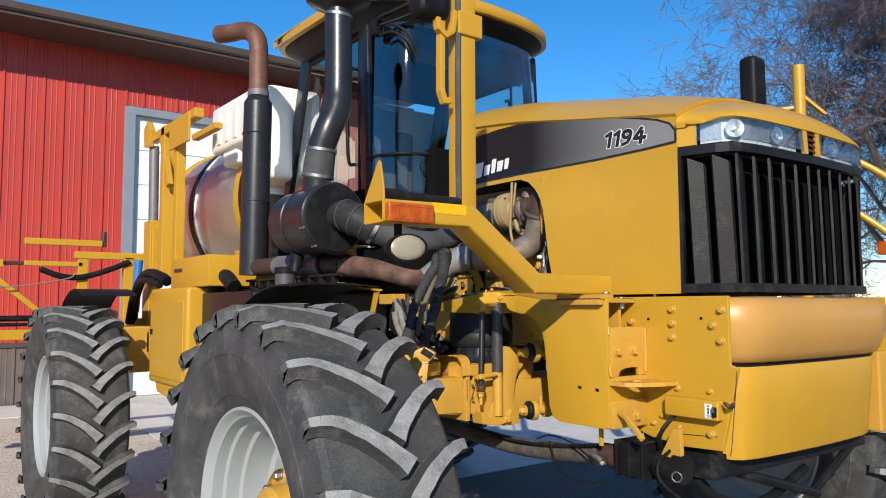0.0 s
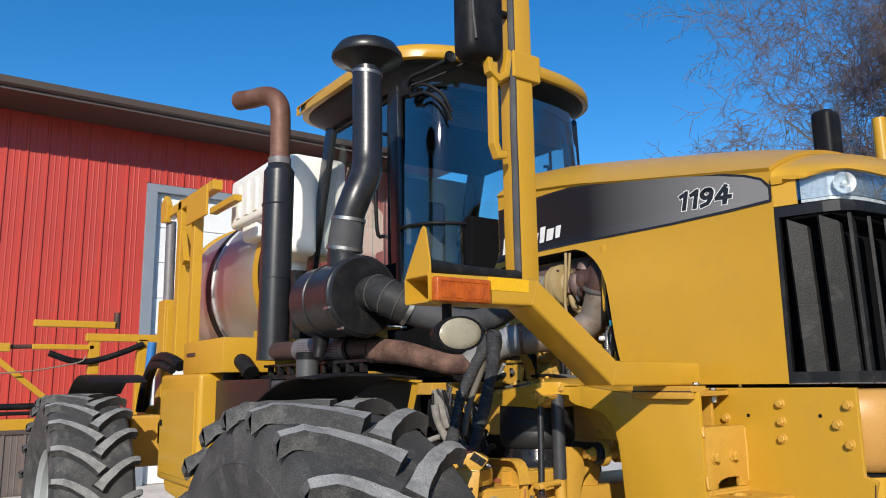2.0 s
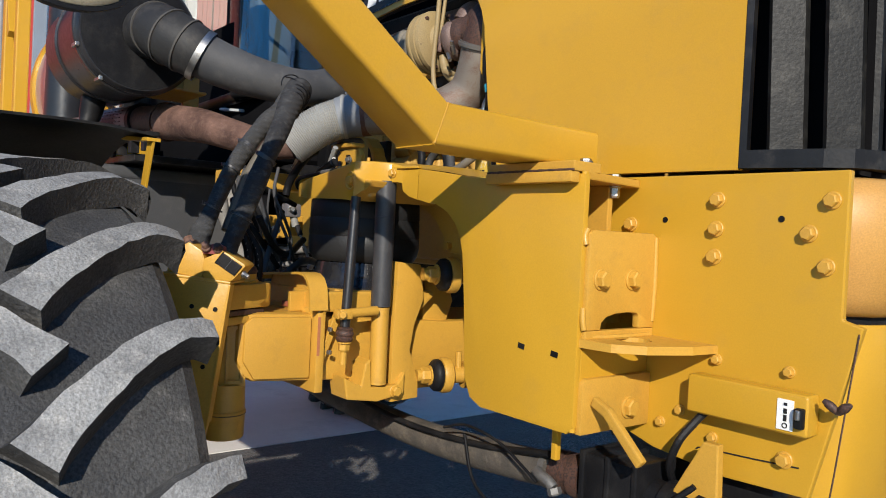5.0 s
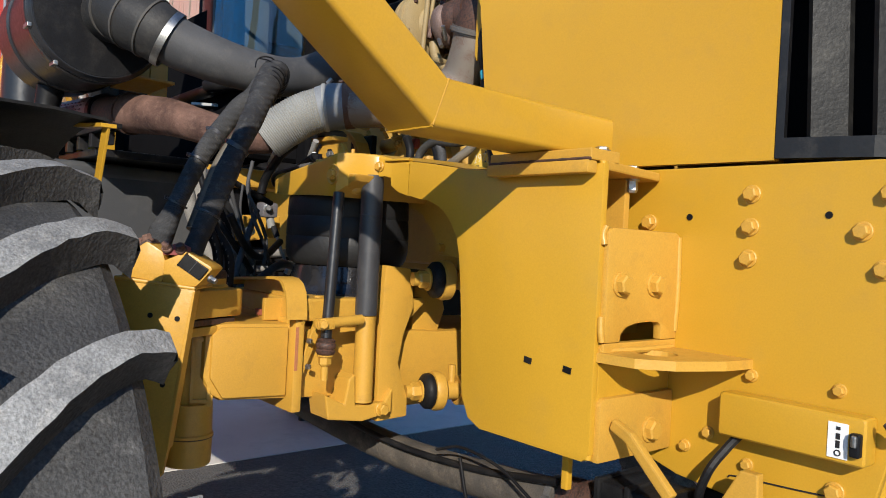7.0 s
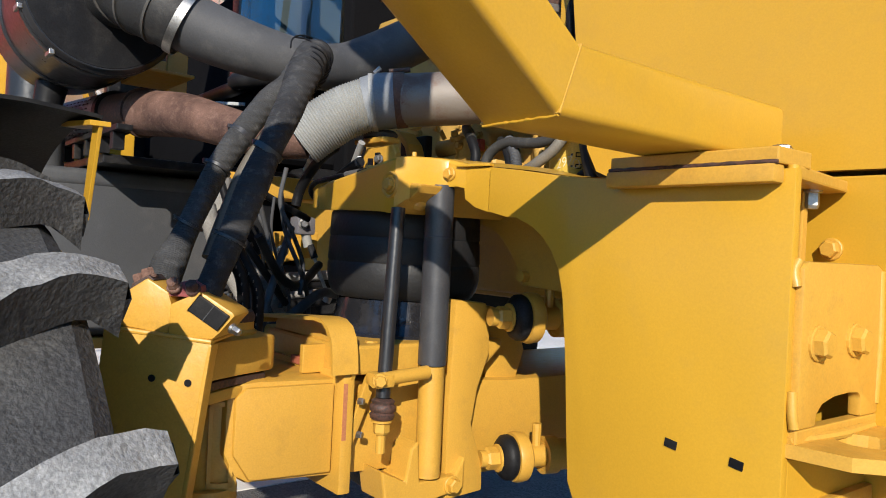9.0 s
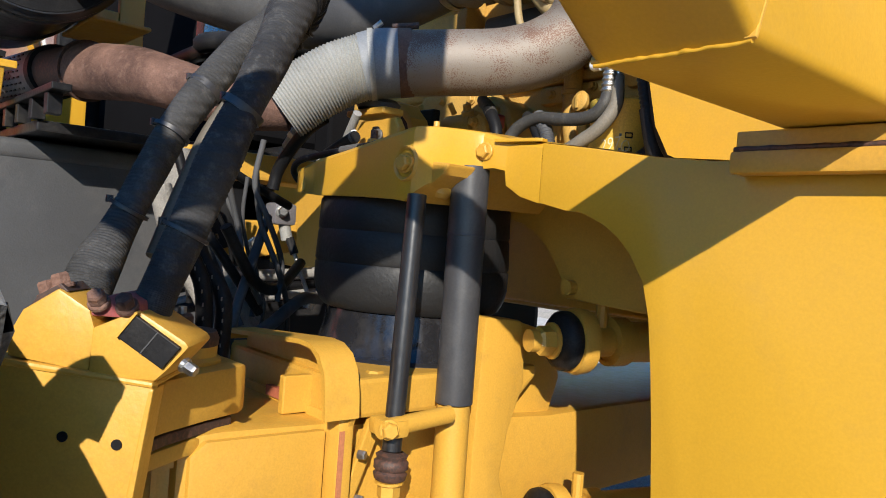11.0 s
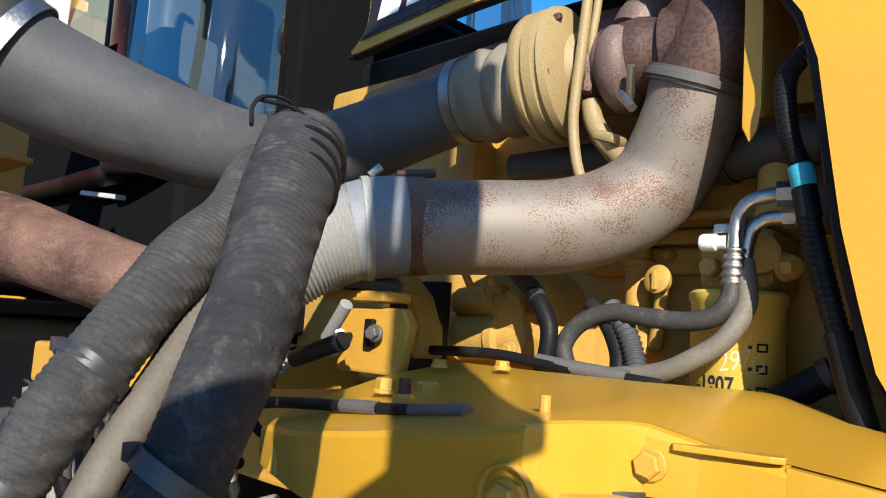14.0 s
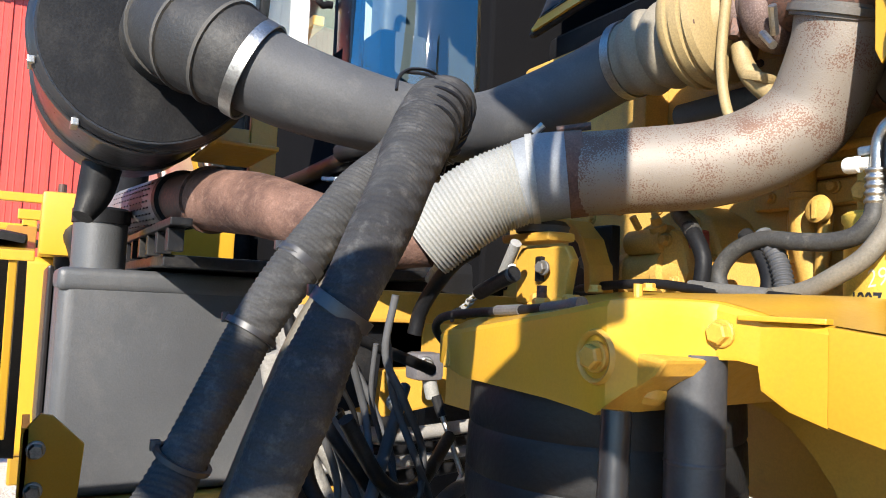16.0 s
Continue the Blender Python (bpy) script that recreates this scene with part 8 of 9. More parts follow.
# lamp arms beside the riser
la = part("lamp_arm", tube([(-3.98, 2.46, 3.50), (-3.93, 2.45, 3.57), (-3.85, 2.50, 3.60), (-3.72, 2.58, 3.645)], 0.013, 10), black_plastic, cab, "black bracket with two small work lamps", smooth=50)
for c_, d_ in (((-3.70, 2.58, 3.652), (1, -0.2, 0.15)), ((-3.68, 2.70, 3.662), (1, 0.1, 0.15))):
    part("lamp_head", lathe([(-0.07, 0.0), (-0.07, 0.014), (-0.02, 0.030), (0.0, 0.036), (0.004, 0.036), (0.0, 0.030), (-0.01, 0.0)], c_, d_, 20), black_plastic, la, smooth=40)
part("lamp_arm_brace", tube([(-3.93, 2.46, 3.53), (-3.83, 2.56, 3.57), (-3.72, 2.69, 3.645)], 0.009, 8), black_plastic, la, smooth=50)
part("bracket_block", box((-4.02, 2.44, 3.48), (-3.95, 2.50, 3.58), 0.008), black_plastic, la, smooth=40)
for dz in (0.0, 0.05):
    part("lamp_cable", tube([(-3.95, 2.47, 3.52 - dz), (-3.87, 2.52, 3.53 - dz), (-3.80, 2.59, 3.46 - dz), (-3.78, 2.64, 3.36 - dz)], 0.010, 8), black_plastic, la, smooth=50)
# wipers
part("wiper", tube([(-3.81, 3.0, 2.42), (-3.745, 3.02, 2.75), (-3.74, 3.03, 3.1)], 0.007, 6, None, 4), black_plastic, cab)
part("wiper_arm", tube([(-3.86, 3.35, 2.30), (-3.80, 3.2, 2.55), (-3.76, 3.06, 2.86)], 0.009, 6, None, 4), black_plastic, cab)
# inside
seat = part("seat", box((-4.95, 2.90, 2.40), (-4.45, 3.42, 2.55), 0.05, segments=3), black_plastic, cab, "dark operator seat", smooth=40)
part("seat_back", box((-5.05, 2.92, 2.5), (-4.90, 3.40, 3.15), 0.05, segments=3), cab_trim, seat, smooth=40)
part("head_rest", box((-5.06, 3.05, 3.15), (-4.95, 3.28, 3.32), 0.03), cab_trim, seat, smooth=40)
part("seat_base", box((-4.9, 3.0, 2.2), (-4.5, 3.32, 2.4), 0.02), black_plastic, seat)
sc = part("steering_column", tube([(-4.0, 3.165, 2.20), (-4.12, 3.165, 2.55), (-4.20, 3.165, 2.72)], 0.04, 12), black_plastic, cab, smooth=50)
ring = [(-4.20 + 0.09 * math.sin(a) * 0.5, 3.165 + 0.19 * math.cos(a), 2.74 + 0.17 * math.sin(a) * 0.6) for a in np.linspace(0, 2 * math.pi, 25)]
part("steering_wheel", tube(ring, 0.014, 8, None, 1, False), black_plastic, sc, smooth=60)
part("dash", box((-4.05, 2.95, 2.45), (-3.95, 3.38, 2.60), 0.03), cab_trim, cab, smooth=40)
part("headliner", box((-4.95, 2.56, 3.40), (-3.98, 3.77, 3.590), 0.04, segments=3), matte_black, cab, smooth=40)
part("sun_visor", box((-3.99, 2.64, 3.36), (-3.96, 3.69, 3.60), 0.01), matte_black, cab, smooth=40)
for yy in (2.60, 3.73):
    part("corner_post", tube([(-5.0, yy, 3.50), (-5.10, yy, 3.1), (-5.26, yy, 2.25)], 0.035, 10), cab_trim, cab, smooth=50)
part("monitor", box((-4.02, 2.86, 2.62), (-3.97, 3.08, 2.80), 0.012), black_plastic, cab)
part("door_panel", box((-5.20, 2.474, 2.19), (-4.12, 2.492, 2.52), 0.006), matte_black, cab)
part("door_panel", box((-5.20, 3.77, 2.20), (-4.05, 3.795, 2.50), 0.01), black_plastic, cab)
part("console", box((-4.7, 2.66, 2.3), (-4.3, 2.84, 2.68), 0.03), cab_trim, cab, smooth=40)
part("floor_pan", box((-5.2, 2.56, 2.2), (-4.0, 3.77, 2.225)), black_plastic, cab)
part("red_cushion", box((-4.35, 3.50, 2.50), (-4.28, 3.62, 2.72), 0.02), seat_red, cab)
# engine-side bulkhead between hood and cab
part("bulkhead", box((-3.80, 2.72, 1.85), (-3.72, 3.61, 2.75), 0.01), matte_black, cab)
part("walk_deck", box((-5.1, 1.98, 1.86), (-3.75, 2.60, 1.885), 0.004), black_paint, sprayer, "black step deck beside the cab")
deckf = part("deck_rail", box((-4.8, 1.96, 1.93), (-3.55, 2.0, 1.945), 0.003), black_paint, sprayer, "black slatted shelf under the exhaust")
for k in range(9):
    part("deck_bar", box((-4.75 + 0.14 * k, 1.965, 1.885), (-4.72 + 0.14 * k, 1.995, 1.93), 0.002), black_paint, deckf)

part("rear_shield", box((-5.36, 2.36, 1.90), (-5.30, 3.9, 2.62), 0.01), black_paint, cab)
drv = part("pump_drive", box((-4.95, 2.60, 1.25), (-3.76, 3.72, 1.915), 0.03), black_paint, sprayer, "black pump drive under the cab")
part("drive_housing", lathe([(0, 0.0), (0, 0.30), (0.12, 0.32), (0.14, 0.25), (0.30, 0.22), (0.30, 0)], (-3.76, YC, 1.62), (1, 0, 0), 32), black_paint, drv, smooth=40)
part("sill_strip", bar_path([(-4.26, 2.492, 2.16), (-4.10, 2.53, 2.142), (-3.95, 2.615, 2.125), (-3.88, 2.72, 2.115)], 0.012, 0.035, 0.003, normal=(0.5, -0.8, 0)), material("pale_sill", (0.42, 0.43, 0.43), 0.5, scale=8), cab)

# ---- tanks and boxes behind the front wheel ----
ft = part("fuel_tank", box((-5.14, 1.80, 1.36), (-3.92, 2.52, 1.85), 0.035, segments=4), tank_plastic, sprayer, "faded black plastic fuel tank", smooth=40)
part("tank_lip", box((-5.145, 1.796, 1.80), (-3.915, 2.525, 1.852), 0.018, segments=3), tank_plastic, ft, smooth=40)
part("filler_neck", rod((-4.02, 1.88, 1.84), (-4.02, 1.88, 1.955), 0.058, 26), tank_plastic, ft, smooth=40)
part("filler_cap", lathe([(0, 0.062), (0.03, 0.062), (0.036, 0.056), (0.036, 0)], (-4.02, 1.88, 1.955), (0, 0, 1), 28), black_plastic, ft, "black fuel filler cap", smooth=40)
part("tank_strap", box((-5.16, 1.785, 1.328), (-3.90, 2.50, 1.358), 0.006), paint_frame, ft)
part("dark_cover", box((-5.12, 1.783, 1.36), (-4.28, 1.797, 1.86), 0.006), material("dark_brown_panel", (0.014, 0.012, 0.012), 0.35, spec=0.3, second=(0.022, 0.018, 0.017), scale=2), ft, "dark glossy side cover")
cabn = part("cabinet", box((-6.05, 1.70, 1.20), (-5.18, 2.35, 1.905), 0.03, segments=3), paint, sprayer, "yellow steel side cabinet with a latched door", smooth=40)
part("cabinet_door", box((-6.0, 1.692, 1.25), (-5.24, 1.702, 1.80), 0.006), paint, cabn)
part("door_latch", box((-5.98, 1.684, 1.56), (-5.94, 1.694, 1.60), 0.002), black_plastic, cabn)
part("cabinet_foot", prism([(-5.95, 1.20), (-5.2, 1.20), (-5.28, 1.08), (-5.9, 1.13)], "y", 1.72, 2.3, 0.01), paint, cabn)
part("upper_box", box((-5.75, 1.76, 1.905), (-4.95, 2.4, 2.12), 0.015), paint, cabn, smooth=40)
part("grab_slot", box((-5.65, 1.752, 2.02), (-5.48, 1.762, 2.045), 0.004), rust_dark, cabn)
part("cabinet_hose", tube([(-5.1, 1.86, 1.86, 0.05), (-5.05, 1.86, 1.95, 0.05), (-4.95, 1.88, 1.97, 0.05), (-4.85, 1.9, 1.9, 0.05)], 0.05, 14), black_plastic, sprayer, "short black vent duct", smooth=60)
brk2 = part("tyre_bracket", prism([(1.755, 1.50), (1.755, 1.615), (1.775, 1.638), (1.79, 1.635), (1.832, 1.595), (1.826, 1.50)], "x", -3.31, -3.30, 0.001), paint, sprayer, "small yellow bracket with bolts")
part("bracket_wing", box((-3.42, 1.753, 1.50), (-3.30, 1.763, 1.62), 0.001), paint, brk2)
for z in (1.59, 1.535):
    part("bolt", hex_bolt((-3.30, 1.772, z), (1, 0, 0), 0.010, 0.016), steel, brk2)
# product tank
TKZ, TKR = 2.70, 0.745
tk = part("product_tank", lathe([(-8.15, 0.0), (-8.15, 0.30), (-8.13, 0.55), (-8.08, 0.70), (-8.02, TKR), (-5.6, TKR), (-5.54, 0.70), (-5.48, 0.5), (-5.46, 0.0)], (0, YC, TKZ), (1, 0, 0), 72), stainless, sprayer, "polished stainless steel product tank with strap bands", smooth=40)
for x, w in ((-8.05, 0.10), (-6.12, 0.10)):
    part("saddle_band", lathe([(-w / 2, TKR), (-w / 2, TKR + 0.025), (w / 2, TKR + 0.025), (w / 2, TKR)], (x, YC, TKZ), (1, 0, 0), 72, closed=True), paint, tk, "yellow tank cradle band", smooth=40)
for x in (-7.28, -6.02):
    part("strap", lathe([(-0.06, TKR), (-0.055, TKR + 0.02), (0.055, TKR + 0.02), (0.06, TKR)], (x, YC, TKZ), (1, 0, 0), 72, closed=True), black_plastic, tk, "black rubber-lined strap", smooth=40)
    part("strap_edge", lathe([(0.065, TKR), (0.065, TKR + 0.014), (0.09, TKR + 0.014), (0.09, TKR)], (x, YC, TKZ), (1, 0, 0), 72, closed=True), stainless, tk, smooth=40)
for x in (-7.9, -6.2):
    part("cradle", prism([(2.45, 1.80), (3.88, 1.80), (3.88, 2.15), (3.6, 2.08), (3.165, 1.97), (2.73, 2.08), (2.45, 2.25)], "x", x - 0.05, x + 0.05, 0.005), paint, tk)
# rinse tank
rt = part("rinse_tank", box((-6.46, 2.30, 3.09), (-5.62, 4.0, 3.50), 0.05, segments=4), white_poly, sprayer, "white moulded rinse tank", smooth=40)
part("tank_leg", box((-6.30, 2.34, 2.96), (-5.95, 2.62, 3.15), 0.05, segments=3), white_poly, rt, smooth=40)
part("tank_body", box((-5.60, 2.28, 2.72), (-5.2, 3.9, 3.44), 0.06, segments=3), white_poly, rt, smooth=40)
for k in range(4):
    part("moulded_rib", box((-6.30 + 0.18 * k, 2.288, 3.15), (-6.22 + 0.18 * k, 2.31, 3.42), 0.012), white_poly, rt, smooth=40)

# ---- rear frame and boom ----
rear = part("boom_frame", box((-7.60, 2.02, 1.40), (-6.10, 2.12, 1.53), 0.008), paint, sprayer, "yellow welded boom lift frame")
for lo, hi in (((-7.46, 2.02, 1.45), (-7.25, 2.12, 2.58)), ((-7.02, 2.03, 2.0), (-6.92, 2.13, 3.42)), ((-6.68, 2.05, 1.5), (-6.60, 2.13, 3.36)), ((-7.15, 2.0, 1.5), (-7.10, 2.06, 2.5))):
    part("upright", box(lo, hi, 0.008), paint, rear)
part("top_tie", box((-7.40, 2.03, 3.33), (-6.10, 2.11, 3.41), 0.008), paint, rear)
part("top_plate", box((-6.74, 2.02, 3.15), (-6.22, 2.04, 3.40), 0.006), paint, rear)
part("top_tie", box((-6.25, 2.06, 3.16), (-5.70, 2.12, 3.21), 0.006), paint, rear)
part("diagonal", bar_path([(-7.08, 2.06, 3.40), (-6.82, 2.06, 2.85)], 0.07, 0.05, 0.004, normal=(0, 1, 0)), paint, rear)
part("hook_plate", prism([(-7.46, 3.30), (-7.30, 3.28), (-7.26, 3.44), (-7.36, 3.54), (-7.48, 3.48)], "y", 2.0, 2.05, 0.01), paint, rear)
part("lift_cylinder", rod((-7.33, 2.07, 2.5), (-7.36, 2.07, 3.3), 0.045, 16), shield_grey, rear, smooth=40)
part("blue_cylinder", rod((-7.62, 2.00, 1.72), (-7.60, 2.02, 2.22), 0.04, 16), blue_paint, rear, "blue damper sleeve", smooth=40)
part("rear_hose", tube([(-7.50, 1.95, 1.62), (-7.40, 1.94, 1.85), (-7.15, 1.93, 2.02), (-6.85, 1.92, 2.06), (-6.55, 1.93, 2.02), (-6.45, 1.95, 1.98)], 0.045, 12), black_plastic, rear, "thick black hose loop", smooth=60)
part("rear_hose", tube([(-7.45, 1.90, 1.62), (-7.33, 1.90, 1.84), (-7.10, 1.89, 1.98), (-6.80, 1.88, 2.0), (-6.5, 1.9, 1.95)], 0.03, 12), black_plastic, rear, smooth=60)
part("lower_bracket", box((-7.75, 1.95, 1.42), (-7.45, 2.1, 1.66), 0.02), paint, rear)
bm_ = part("boom", box((-8.57, 1.16, 2.40), (-8.47, 1.88, 2.465), 0.008), paint, sprayer, "folded yellow spray boom with hoses")
part("boom_end", rod((-8.52, 1.90, 2.40), (-8.52, 1.90, 2.56), 0.03, 14), rust_dark, bm_)
part("boom_beam", box((-8.56, 1.62, 2.27), (-8.46, 2.75, 2.345), 0.008), paint, bm_)
part("boom_post", box((-8.55, 1.65, 1.95), (-8.47, 1.75, 2.30), 0.008), paint, bm_)
part("boom_beam", box((-8.55, 1.16, 2.185), (-8.47, 1.70, 2.235), 0.008), paint, bm_)
part("boom_rod", rod((-8.51, 0.95, 2.205), (-8.51, 1.18, 2.212), 0.02, 10), rust_dark, bm_)
part("boom_head", box((-8.56, 0.2, 2.16), (-8.46, 0.98, 2.24), 0.008), paint, bm_)
part("boom_brace", bar_path([(-8.51, 0.85, 2.12), (-8.51, 1.50, 1.56)], 0.05, 0.05, 0.004), paint, bm_)
part("boom_upright", box((-8.56, 2.1, 1.3), (-8.46, 2.2, 2.30), 0.008), paint, bm_)
part("boom_low", box((-8.56, -0.6, 1.45), (-8.44, 1.6, 1.55), 0.008), paint, bm_)
part("boom_pipe", rod((-8.45, -0.6, 1.66), (-8.45, 1.55, 1.66), 0.03, 10), black_plastic, bm_, smooth=40)
part("boom_pipe", rod((-8.42, -0.6, 1.60), (-8.42, 1.55, 1.60), 0.018, 10), black_plastic, bm_, smooth=40)
part("boom_hose", tube([(-8.45, 1.30, 2.15), (-8.45, 1.50, 2.08), (-8.45, 1.70, 2.08), (-8.45, 1.95, 2.16), (-8.45, 2.15, 2.25)], 0.03, 10), black_plastic, bm_, smooth=60)
part("boom_hose", tube([(-8.42, 0.9, 1.96), (-8.42, 1.2, 1.99), (-8.42, 1.55, 2.06), (-8.42, 1.62, 2.12)], 0.007, 8), material("clear_tube", (0.22, 0.17, 0.13), 0.4, scale=20), bm_, smooth=60)
rf = []
for a in np.linspace(radians(70), radians(122), 14):
    rf.append([(XR + 1.02 * math.cos(a), 1.34 + 0.42 * t, R + 1.02 * math.sin(a)) for t in (0, 0.5, 1)])
part("rear_fender", grid_sheet(rf, 0.006), black_plastic, sprayer, "black plastic rear mud flap", smooth=40)
for yy in (WY + 0.3, 2 * YC - WY - 0.3):
    part("rear_leg", box((XR - 0.12, min(yy, yy + 0.25), 1.20), (XR + 0.12, max(yy, yy + 0.25), 1.6), 0.02), paint_frame, sprayer)
part("rear_axle", box((XR - 0.12, 1.9, 1.36), (XR + 0.12, 4.43, 1.56), 0.015), paint_frame, sprayer, "yellow rear axle beam")
# far-side ladder rails and mirror
ld = part("ladder_rail", rod((-2.21, 4.27, 1.7), (-2.21, 4.27, 3.165), 0.034, 16), paint, sprayer, "yellow handrail of the far ladder", smooth=40)
part("rail_brace", bar_path([(-2.21, 4.27, 2.92), (-2.42, 4.12, 2.90)], 0.02, 0.02, 0.003, normal=(0, 0, 1)), paint, ld)
part("rail_brace", bar_path([(-2.21, 4.27, 3.0), (-2.10, 4.35, 2.86)], 0.025, 0.025, 0.003, normal=(0.6, 0.8, 0)), paint, ld)
part("hand_rail", tube([(-2.0, 4.2, 2.62), (-1.75, 4.35, 2.42), (-1.35, 4.55, 1.95), (-1.2, 4.62, 1.7)], 0.019, 12), paint, ld, smooth=50)
part("hand_rail", tube([(-2.0, 4.2, 2.35), (-1.75, 4.32, 2.12), (-1.4, 4.45, 1.75), (-1.25, 4.5, 1.5)], 0.019, 12), paint, ld, smooth=50)
part("far_mirror", box((-2.47, 4.06, 2.86), (-2.36, 4.20, 3.24), 0.04, segments=4), black_plastic, ld, "black far-side mirror housing", smooth=40)
part("far_lamp", box((-1.75, 4.1, 2.02), (-1.70, 4.25, 2.09), 0.01), amber, ld)
part("far_bracket", box((-1.72, 3.72, 1.18), (-1.60, 4.05, 1.55), 0.01), paint_frame, ld)
# underside: drain hose, valve and engine pan
dh = part("suction_hose", tube([(-3.3, 2.42, 1.16, 0.036), (-3.0, 2.45, 1.12, 0.038), (-2.7, 2.47, 1.10, 0.040), (-2.45, 2.46, 1.115, 0.041), (-2.25, 2.45, 1.135, 0.040), (-2.12, 2.45, 1.15, 0.040)], 0.04, 18), material("dusty_suction_hose", (0.085, 0.072, 0.058), 0.8, second=(0.045, 0.040, 0.035), scale=14, amount=0.9, bump=0.4, bump_scale=120, dirt=(0.19, 0.155, 0.115), dirt_amount=0.5, dirt_scale=20, grit=0.25), sprayer, "thick dusty suction hose under the chassis", smooth=60)
part("hose_cable", tube([(-3.0, 2.40, 1.17), (-2.7, 2.425, 1.135), (-2.4, 2.42, 1.15), (-2.15, 2.41, 1.19)], 0.008, 8), black_plastic, dh, smooth=60)
part("hose_coupling", lathe([(-0.05, 0.04), (-0.05, 0.046), (-0.02, 0.046), (-0.02, 0.042), (0.0, 0.042), (0.0, 0.048), (0.03, 0.048), (0.03, 0.04)], (-2.10, 2.45, 1.152), (1, 0.05, 0.05), 24), rust_dark, dh, "rusty hose coupling", smooth=40)
part("clamp_ring", lathe([(-0.008, 0.0405), (-0.008, 0.0435), (0.008, 0.0435), (0.008, 0.0405)], (-2.175, 2.45, 1.145), (1, 0.02, 0.1), 28, closed=True), dusty_steel, dh, smooth=40)
part("elbow_fitting", tube([(-2.16, 2.385, 1.155), (-2.14, 2.378, 1.152), (-2.12, 2.378, 1.146), (-2.105, 2.38, 1.135)], 0.012, 12, None, 6), dusty_steel, dh, "dull steel elbow fitting", smooth=50)
part("fitting_nut", hex_bolt((-2.105, 2.38, 1.138), (0.4, 0, -1), 0.015, 0.016, False), dusty_steel, dh)
part("slack_wire", tube([(-2.42, 2.40, 1.17), (-2.36, 2.38, 1.08), (-2.27, 2.37, 1.045), (-2.17, 2.37, 1.04), (-2.08, 2.38, 1.06)], 0.004, 8), black_plastic, dh, smooth=60)
part("slack_wire", tube([(-2.50, 2.40, 1.17), (-2.40, 2.385, 1.20), (-2.28, 2.38, 1.19), (-2.20, 2.375, 1.16), (-2.15, 2.375, 1.135)], 0.0035, 8), black_plastic, dh, smooth=60)
vb = part("ball_valve", box((-2.05, 2.40, 1.09), (-1.91, 2.52, 1.225), 0.014), black_plastic, sprayer, "black plastic loading valve with cam fittings", smooth=40)
for x in (-2.045, -1.98, -1.915):
    part("rib", box((x - 0.006, 2.394, 1.085), (x + 0.006, 2.526, 1.23), 0.003), black_plastic, vb)
part("valve_neck", lathe([(0, 0.042), (0.03, 0.042), (0.032, 0.052), (0.05, 0.052), (0.052, 0.044), (0.10, 0.044), (0.104, 0.056), (0.15, 0.056), (0.155, 0.03), (0.155, 0)], (-1.91, 2.46, 1.155), (1, 0, -0.06), 24), black_plastic, vb, smooth=40)
part("pull_ring", lathe([(-0.003, 0.018), (0.0, 0.021), (0.003, 0.018), (0.0, 0.015)], (-1.76, 2.40, 1.13), (0.4, -1, 0), 20, closed=True), steel, vb, smooth=60)
part("valve_handle", box((-2.10, 2.36, 1.20), (-2.085, 2.375, 1.27), 0.003), paint, vb)
part("stay", prism([(-1.86, 1.19), (-1.80, 1.30), (-1.77, 1.30), (-1.765, 1.16), (-1.80, 1.14)], "y", 2.44, 2.46, 0.003), paint_frame, vb)
part("wire_loop", tube([(-1.80, 2.42, 1.22), (-1.84, 2.40, 1.17), (-1.83, 2.40, 1.10), (-1.72, 2.42, 1.04), (-1.62, 2.46, 1.05)], 0.006, 8), black_plastic, vb, smooth=60)
part("belly_pan", box((-3.4, 2.80, 1.555), (-1.75, 3.55, 1.70), 0.03), black_paint, sprayer, "black engine underside")
part("front_cross", box((-1.95, 2.55, 1.10), (-1.70, 3.78, 1.22), 0.02), black_paint, sprayer, "black front cross tube")
und = part("nose_brace", rod((-1.75, 2.7, 1.12), (-1.70, 3.3, 0.95), 0.02, 10), black_paint, sprayer, "black tube bracing under the nose")
part("brace", rod((-1.72, 3.3, 0.95), (-1.72, 3.75, 1.15), 0.02, 10), black_paint, und)
part("hydraulic_line", tube([(-1.80, 2.58, 1.10), (-1.78, 2.7, 1.0), (-1.75, 2.95, 0.96), (-1.75, 3.3, 1.05)], 0.02, 10), black_plastic, und, smooth=60)

# ---- bare trees ----
bark = material("grey_bark", (0.17, 0.14, 0.115), 0.9, second=(0.10, 0.085, 0.07), scale=6, amount=0.8, bump=0.8, bump_scale=40)
twig_mat = material("twig_bark", (0.17, 0.125, 0.115), 0.9, second=(0.11, 0.08, 0.075), scale=4)


def limb(verts, faces, pts, sides):
    """Append a tapered limb through (x, y, z, r) points."""
    up, base = None, len(verts)
    for i, q in enumerate(pts):
        d = (Vector(pts[min(i + 1, len(pts) - 1)][:3]) - Vector(pts[max(i - 1, 0)][:3])).normalized()
        if up is None:
            up = d.orthogonal().normalized()
        up = (up - d * up.dot(d)).normalized()
        s = d.cross(up)
        for j in range(sides):
            a = 2 * math.pi * j / sides
            verts.append(tuple(Vector(q[:3]) + (up * math.cos(a) + s * math.sin(a)) * q[3]))
    for i in range(len(pts) - 1):
        for j in range(sides):
            a, b2 = base + i * sides + j, base + i * sides + (j + 1) % sides
            faces.append((a, b2, b2 + sides, a + sides))


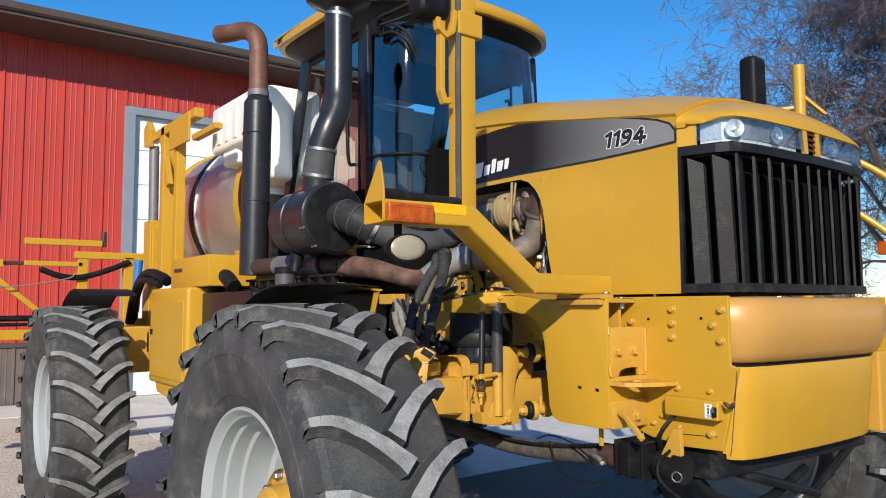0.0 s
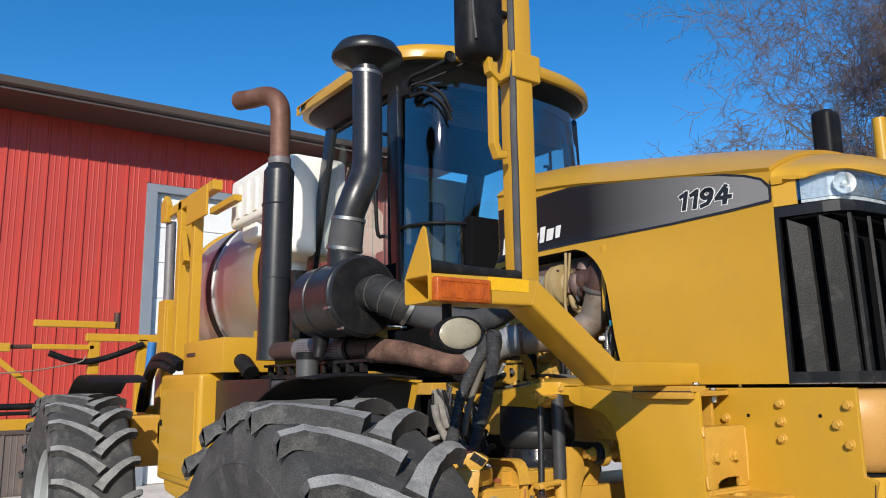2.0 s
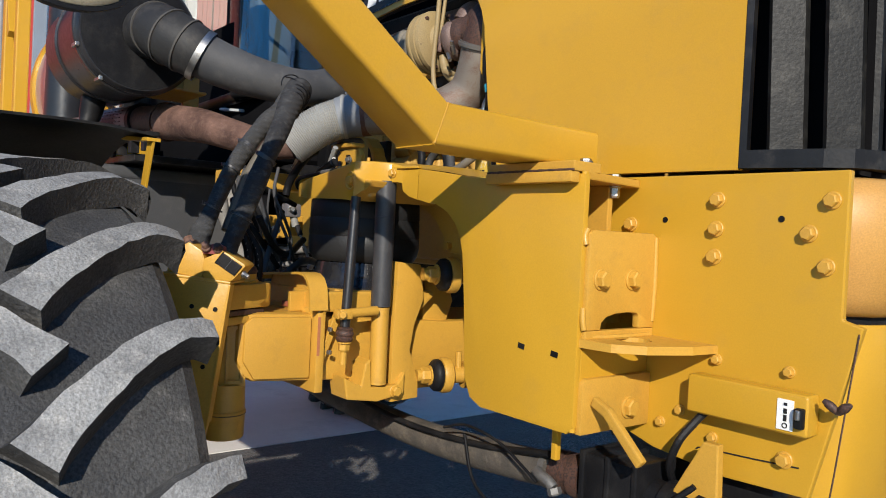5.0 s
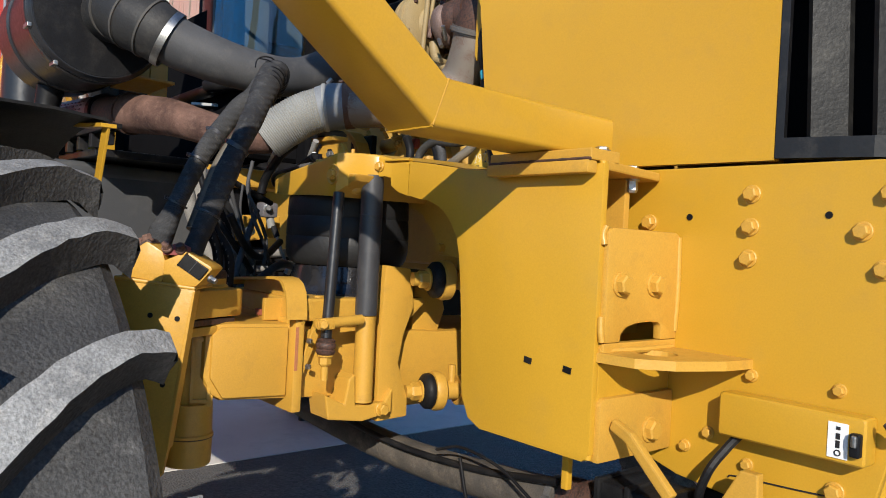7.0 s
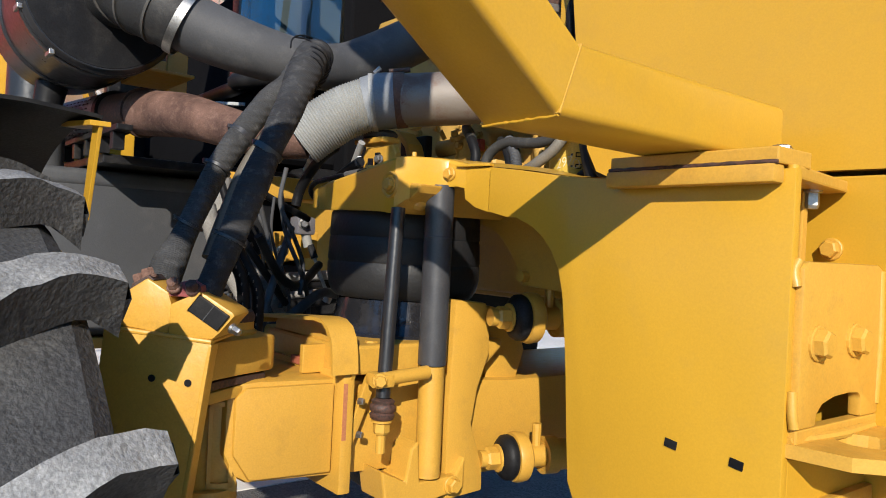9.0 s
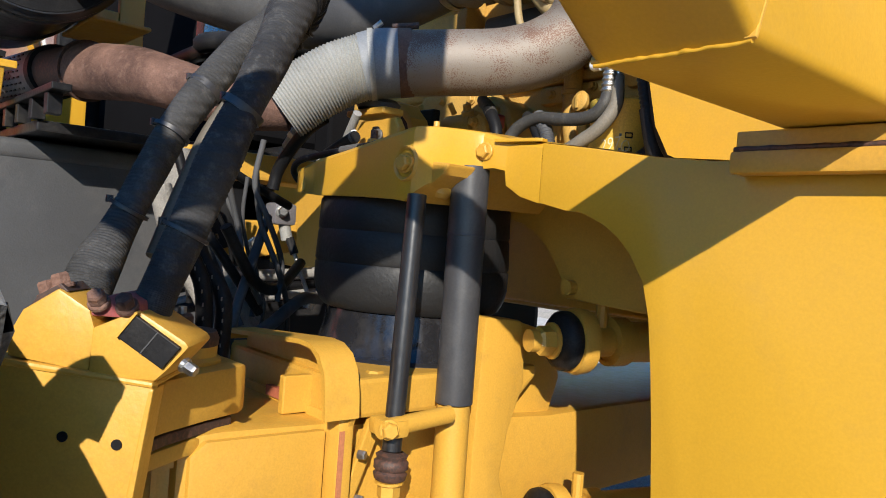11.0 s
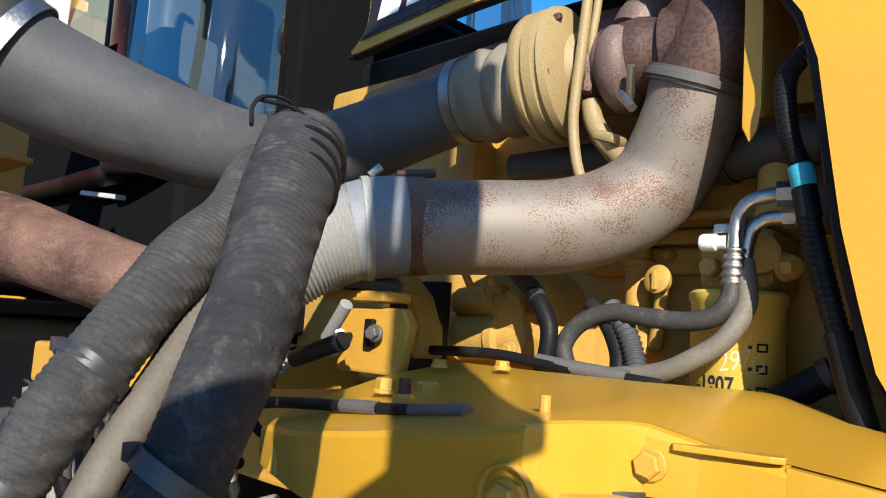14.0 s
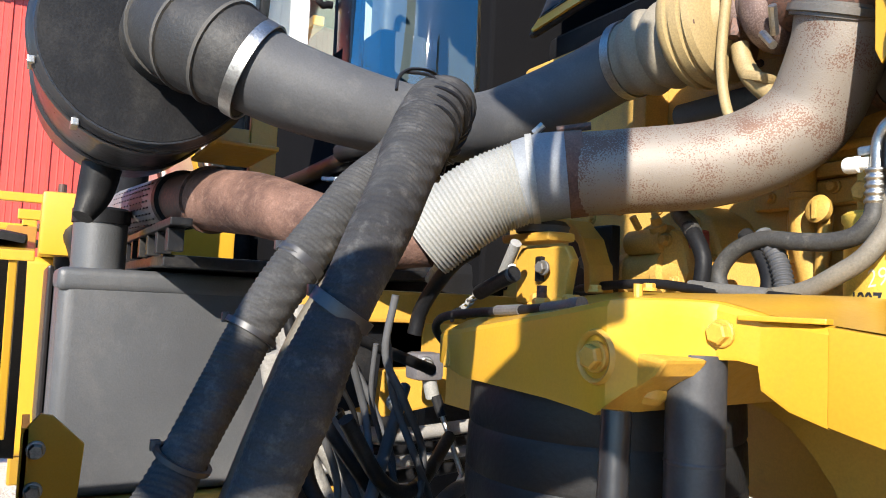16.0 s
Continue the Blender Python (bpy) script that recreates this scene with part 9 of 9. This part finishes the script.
def grow(rnd, start, direction, length, radius, depth, out, droop, levels):
    """Branches of a bare tree, as lists of points by depth."""
    n = max(3, int(5 - depth * 0.4))
    p, d = Vector(start), Vector(direction).normalized()
    pts = [(*p, radius)]
    for i in range(n):
        bend = 0.20 if depth < 2 else 0.30
        d = (d + Vector((rnd.uniform(-1, 1), rnd.uniform(-1, 1), rnd.uniform(-1, 1) + (0.25 if depth < 3 else -droop))) * bend).normalized()
        p = p + d * (length / n)
        pts.append((*p, max(0.0042, radius * (1 - 0.62 * (i + 1) / n))))
        if depth < levels and (i > 0 or depth > 0):
            kids = 2
            for _ in range(kids if rnd.random() < (0.85 if depth < 3 else 0.55) else 1):
                side = d.orthogonal().normalized()
                side.rotate(Matrix.Rotation(rnd.uniform(0, 6.28), 3, d).to_quaternion())
                nd = (d * rnd.uniform(0.5, 1.0) + side * rnd.uniform(0.6, 1.1)).normalized()
                grow(rnd, p, nd, length * rnd.uniform(0.48, 0.72), max(0.0045, pts[-1][3] * rnd.uniform(0.42, 0.66)), depth + 1, out, droop, levels)
    out.append((depth, pts))


def mesh_part(name, verts, faces, mat, parent, label=""):
    me = bpy.data.meshes.new(name)
    me.from_pydata(verts, [], faces)
    me.materials.append(mat)
    for pl in me.polygons:
        pl.use_smooth = True
    ob = new(name, me)
    ob.parent = parent
    ob.location = -parent.location
    return tagged(ob, label)


def bare_tree(at, height, seed, droop=0.1, trunk_r=0.22, lean=(0, 0), levels=4):
    rnd = random.Random(seed)
    t = thing("bare_tree", at, "leafless grey-barked tree with fine spreading twigs", "tree", "bare trees round the yard")
    out = []
    grow(rnd, at, (lean[0], lean[1], 1), height * 0.55, trunk_r, 0, out, droop, levels)
    tv, tf, cv, cf = [], [], [], []
    for depth, pts in out:
        if depth <= 1:
            limb(tv, tf, pts, 8)
        else:
            limb(cv, cf, pts, 4 if depth < 4 else 3)
    mesh_part("trunk", tv, tf, bark, t)
    mesh_part("crown", cv, cf, twig_mat, t, "leafless crown of fine twigs")
    return t


TREES = [((-5.15, 14.3, 0.0), 9.0, 3, 0.1, 0.17), ((-3.2, 21.0, 0.0), 11.0, 8, 0.1, 0.22), ((0.5, 19.0, 0.0), 12.0, 11, 0.1, 0.28), ((4.0, 17.0, 0.0), 10.0, 15, 0.1, 0.2),
         ((-6.0, -17.0, 0.0), 12.0, 21, 0.5, 0.3), ((-13.0, -15.0, 0.0), 11.0, 27, 0.5, 0.28), ((15.5, -2.5, 0.0), 11.0, 33, 0.9, 0.28), ((16.0, 5.0, 0.0), 12.5, 37, 0.9, 0.3), ((14.5, 11.5, 0.0), 12.0, 41, 0.5, 0.28), ((9.5, 16.5, 0.0), 12.0, 47, 0.4, 0.26)]
for at, h, sd, dr_, tr_ in TREES:
    bare_tree(at, h, sd, dr_, tr_, levels=6 if sd == 3 else 5 if -3 < at[1] and (at[0] < 2 or at[0] > 9) else 4)
# far hedge line at the edge of the fields
rnd = random.Random(4)
hv, hf = [], []
for k in range(420):
    a = rnd.uniform(0, 2 * math.pi)
    r = rnd.uniform(150, 260)
    x, y = r * math.cos(a), r * math.sin(a)
    h = rnd.uniform(5, 13)
    for _ in range(5):
        limb(hv, hf, [(x + rnd.uniform(-2, 2), y + rnd.uniform(-2, 2), -0.2, 0.5), (x + rnd.uniform(-3, 3), y + rnd.uniform(-3, 3), h * 0.6, 1.6), (x + rnd.uniform(-4, 4), y + rnd.uniform(-4, 4), h, 0.3)], 4)
me = bpy.data.meshes.new("far_trees")
me.from_pydata(hv, [], hf)
me.materials.append(twig_mat)
tagged(new("far_trees", me), "distant brown line of bare trees", "trees", kind="stuff")
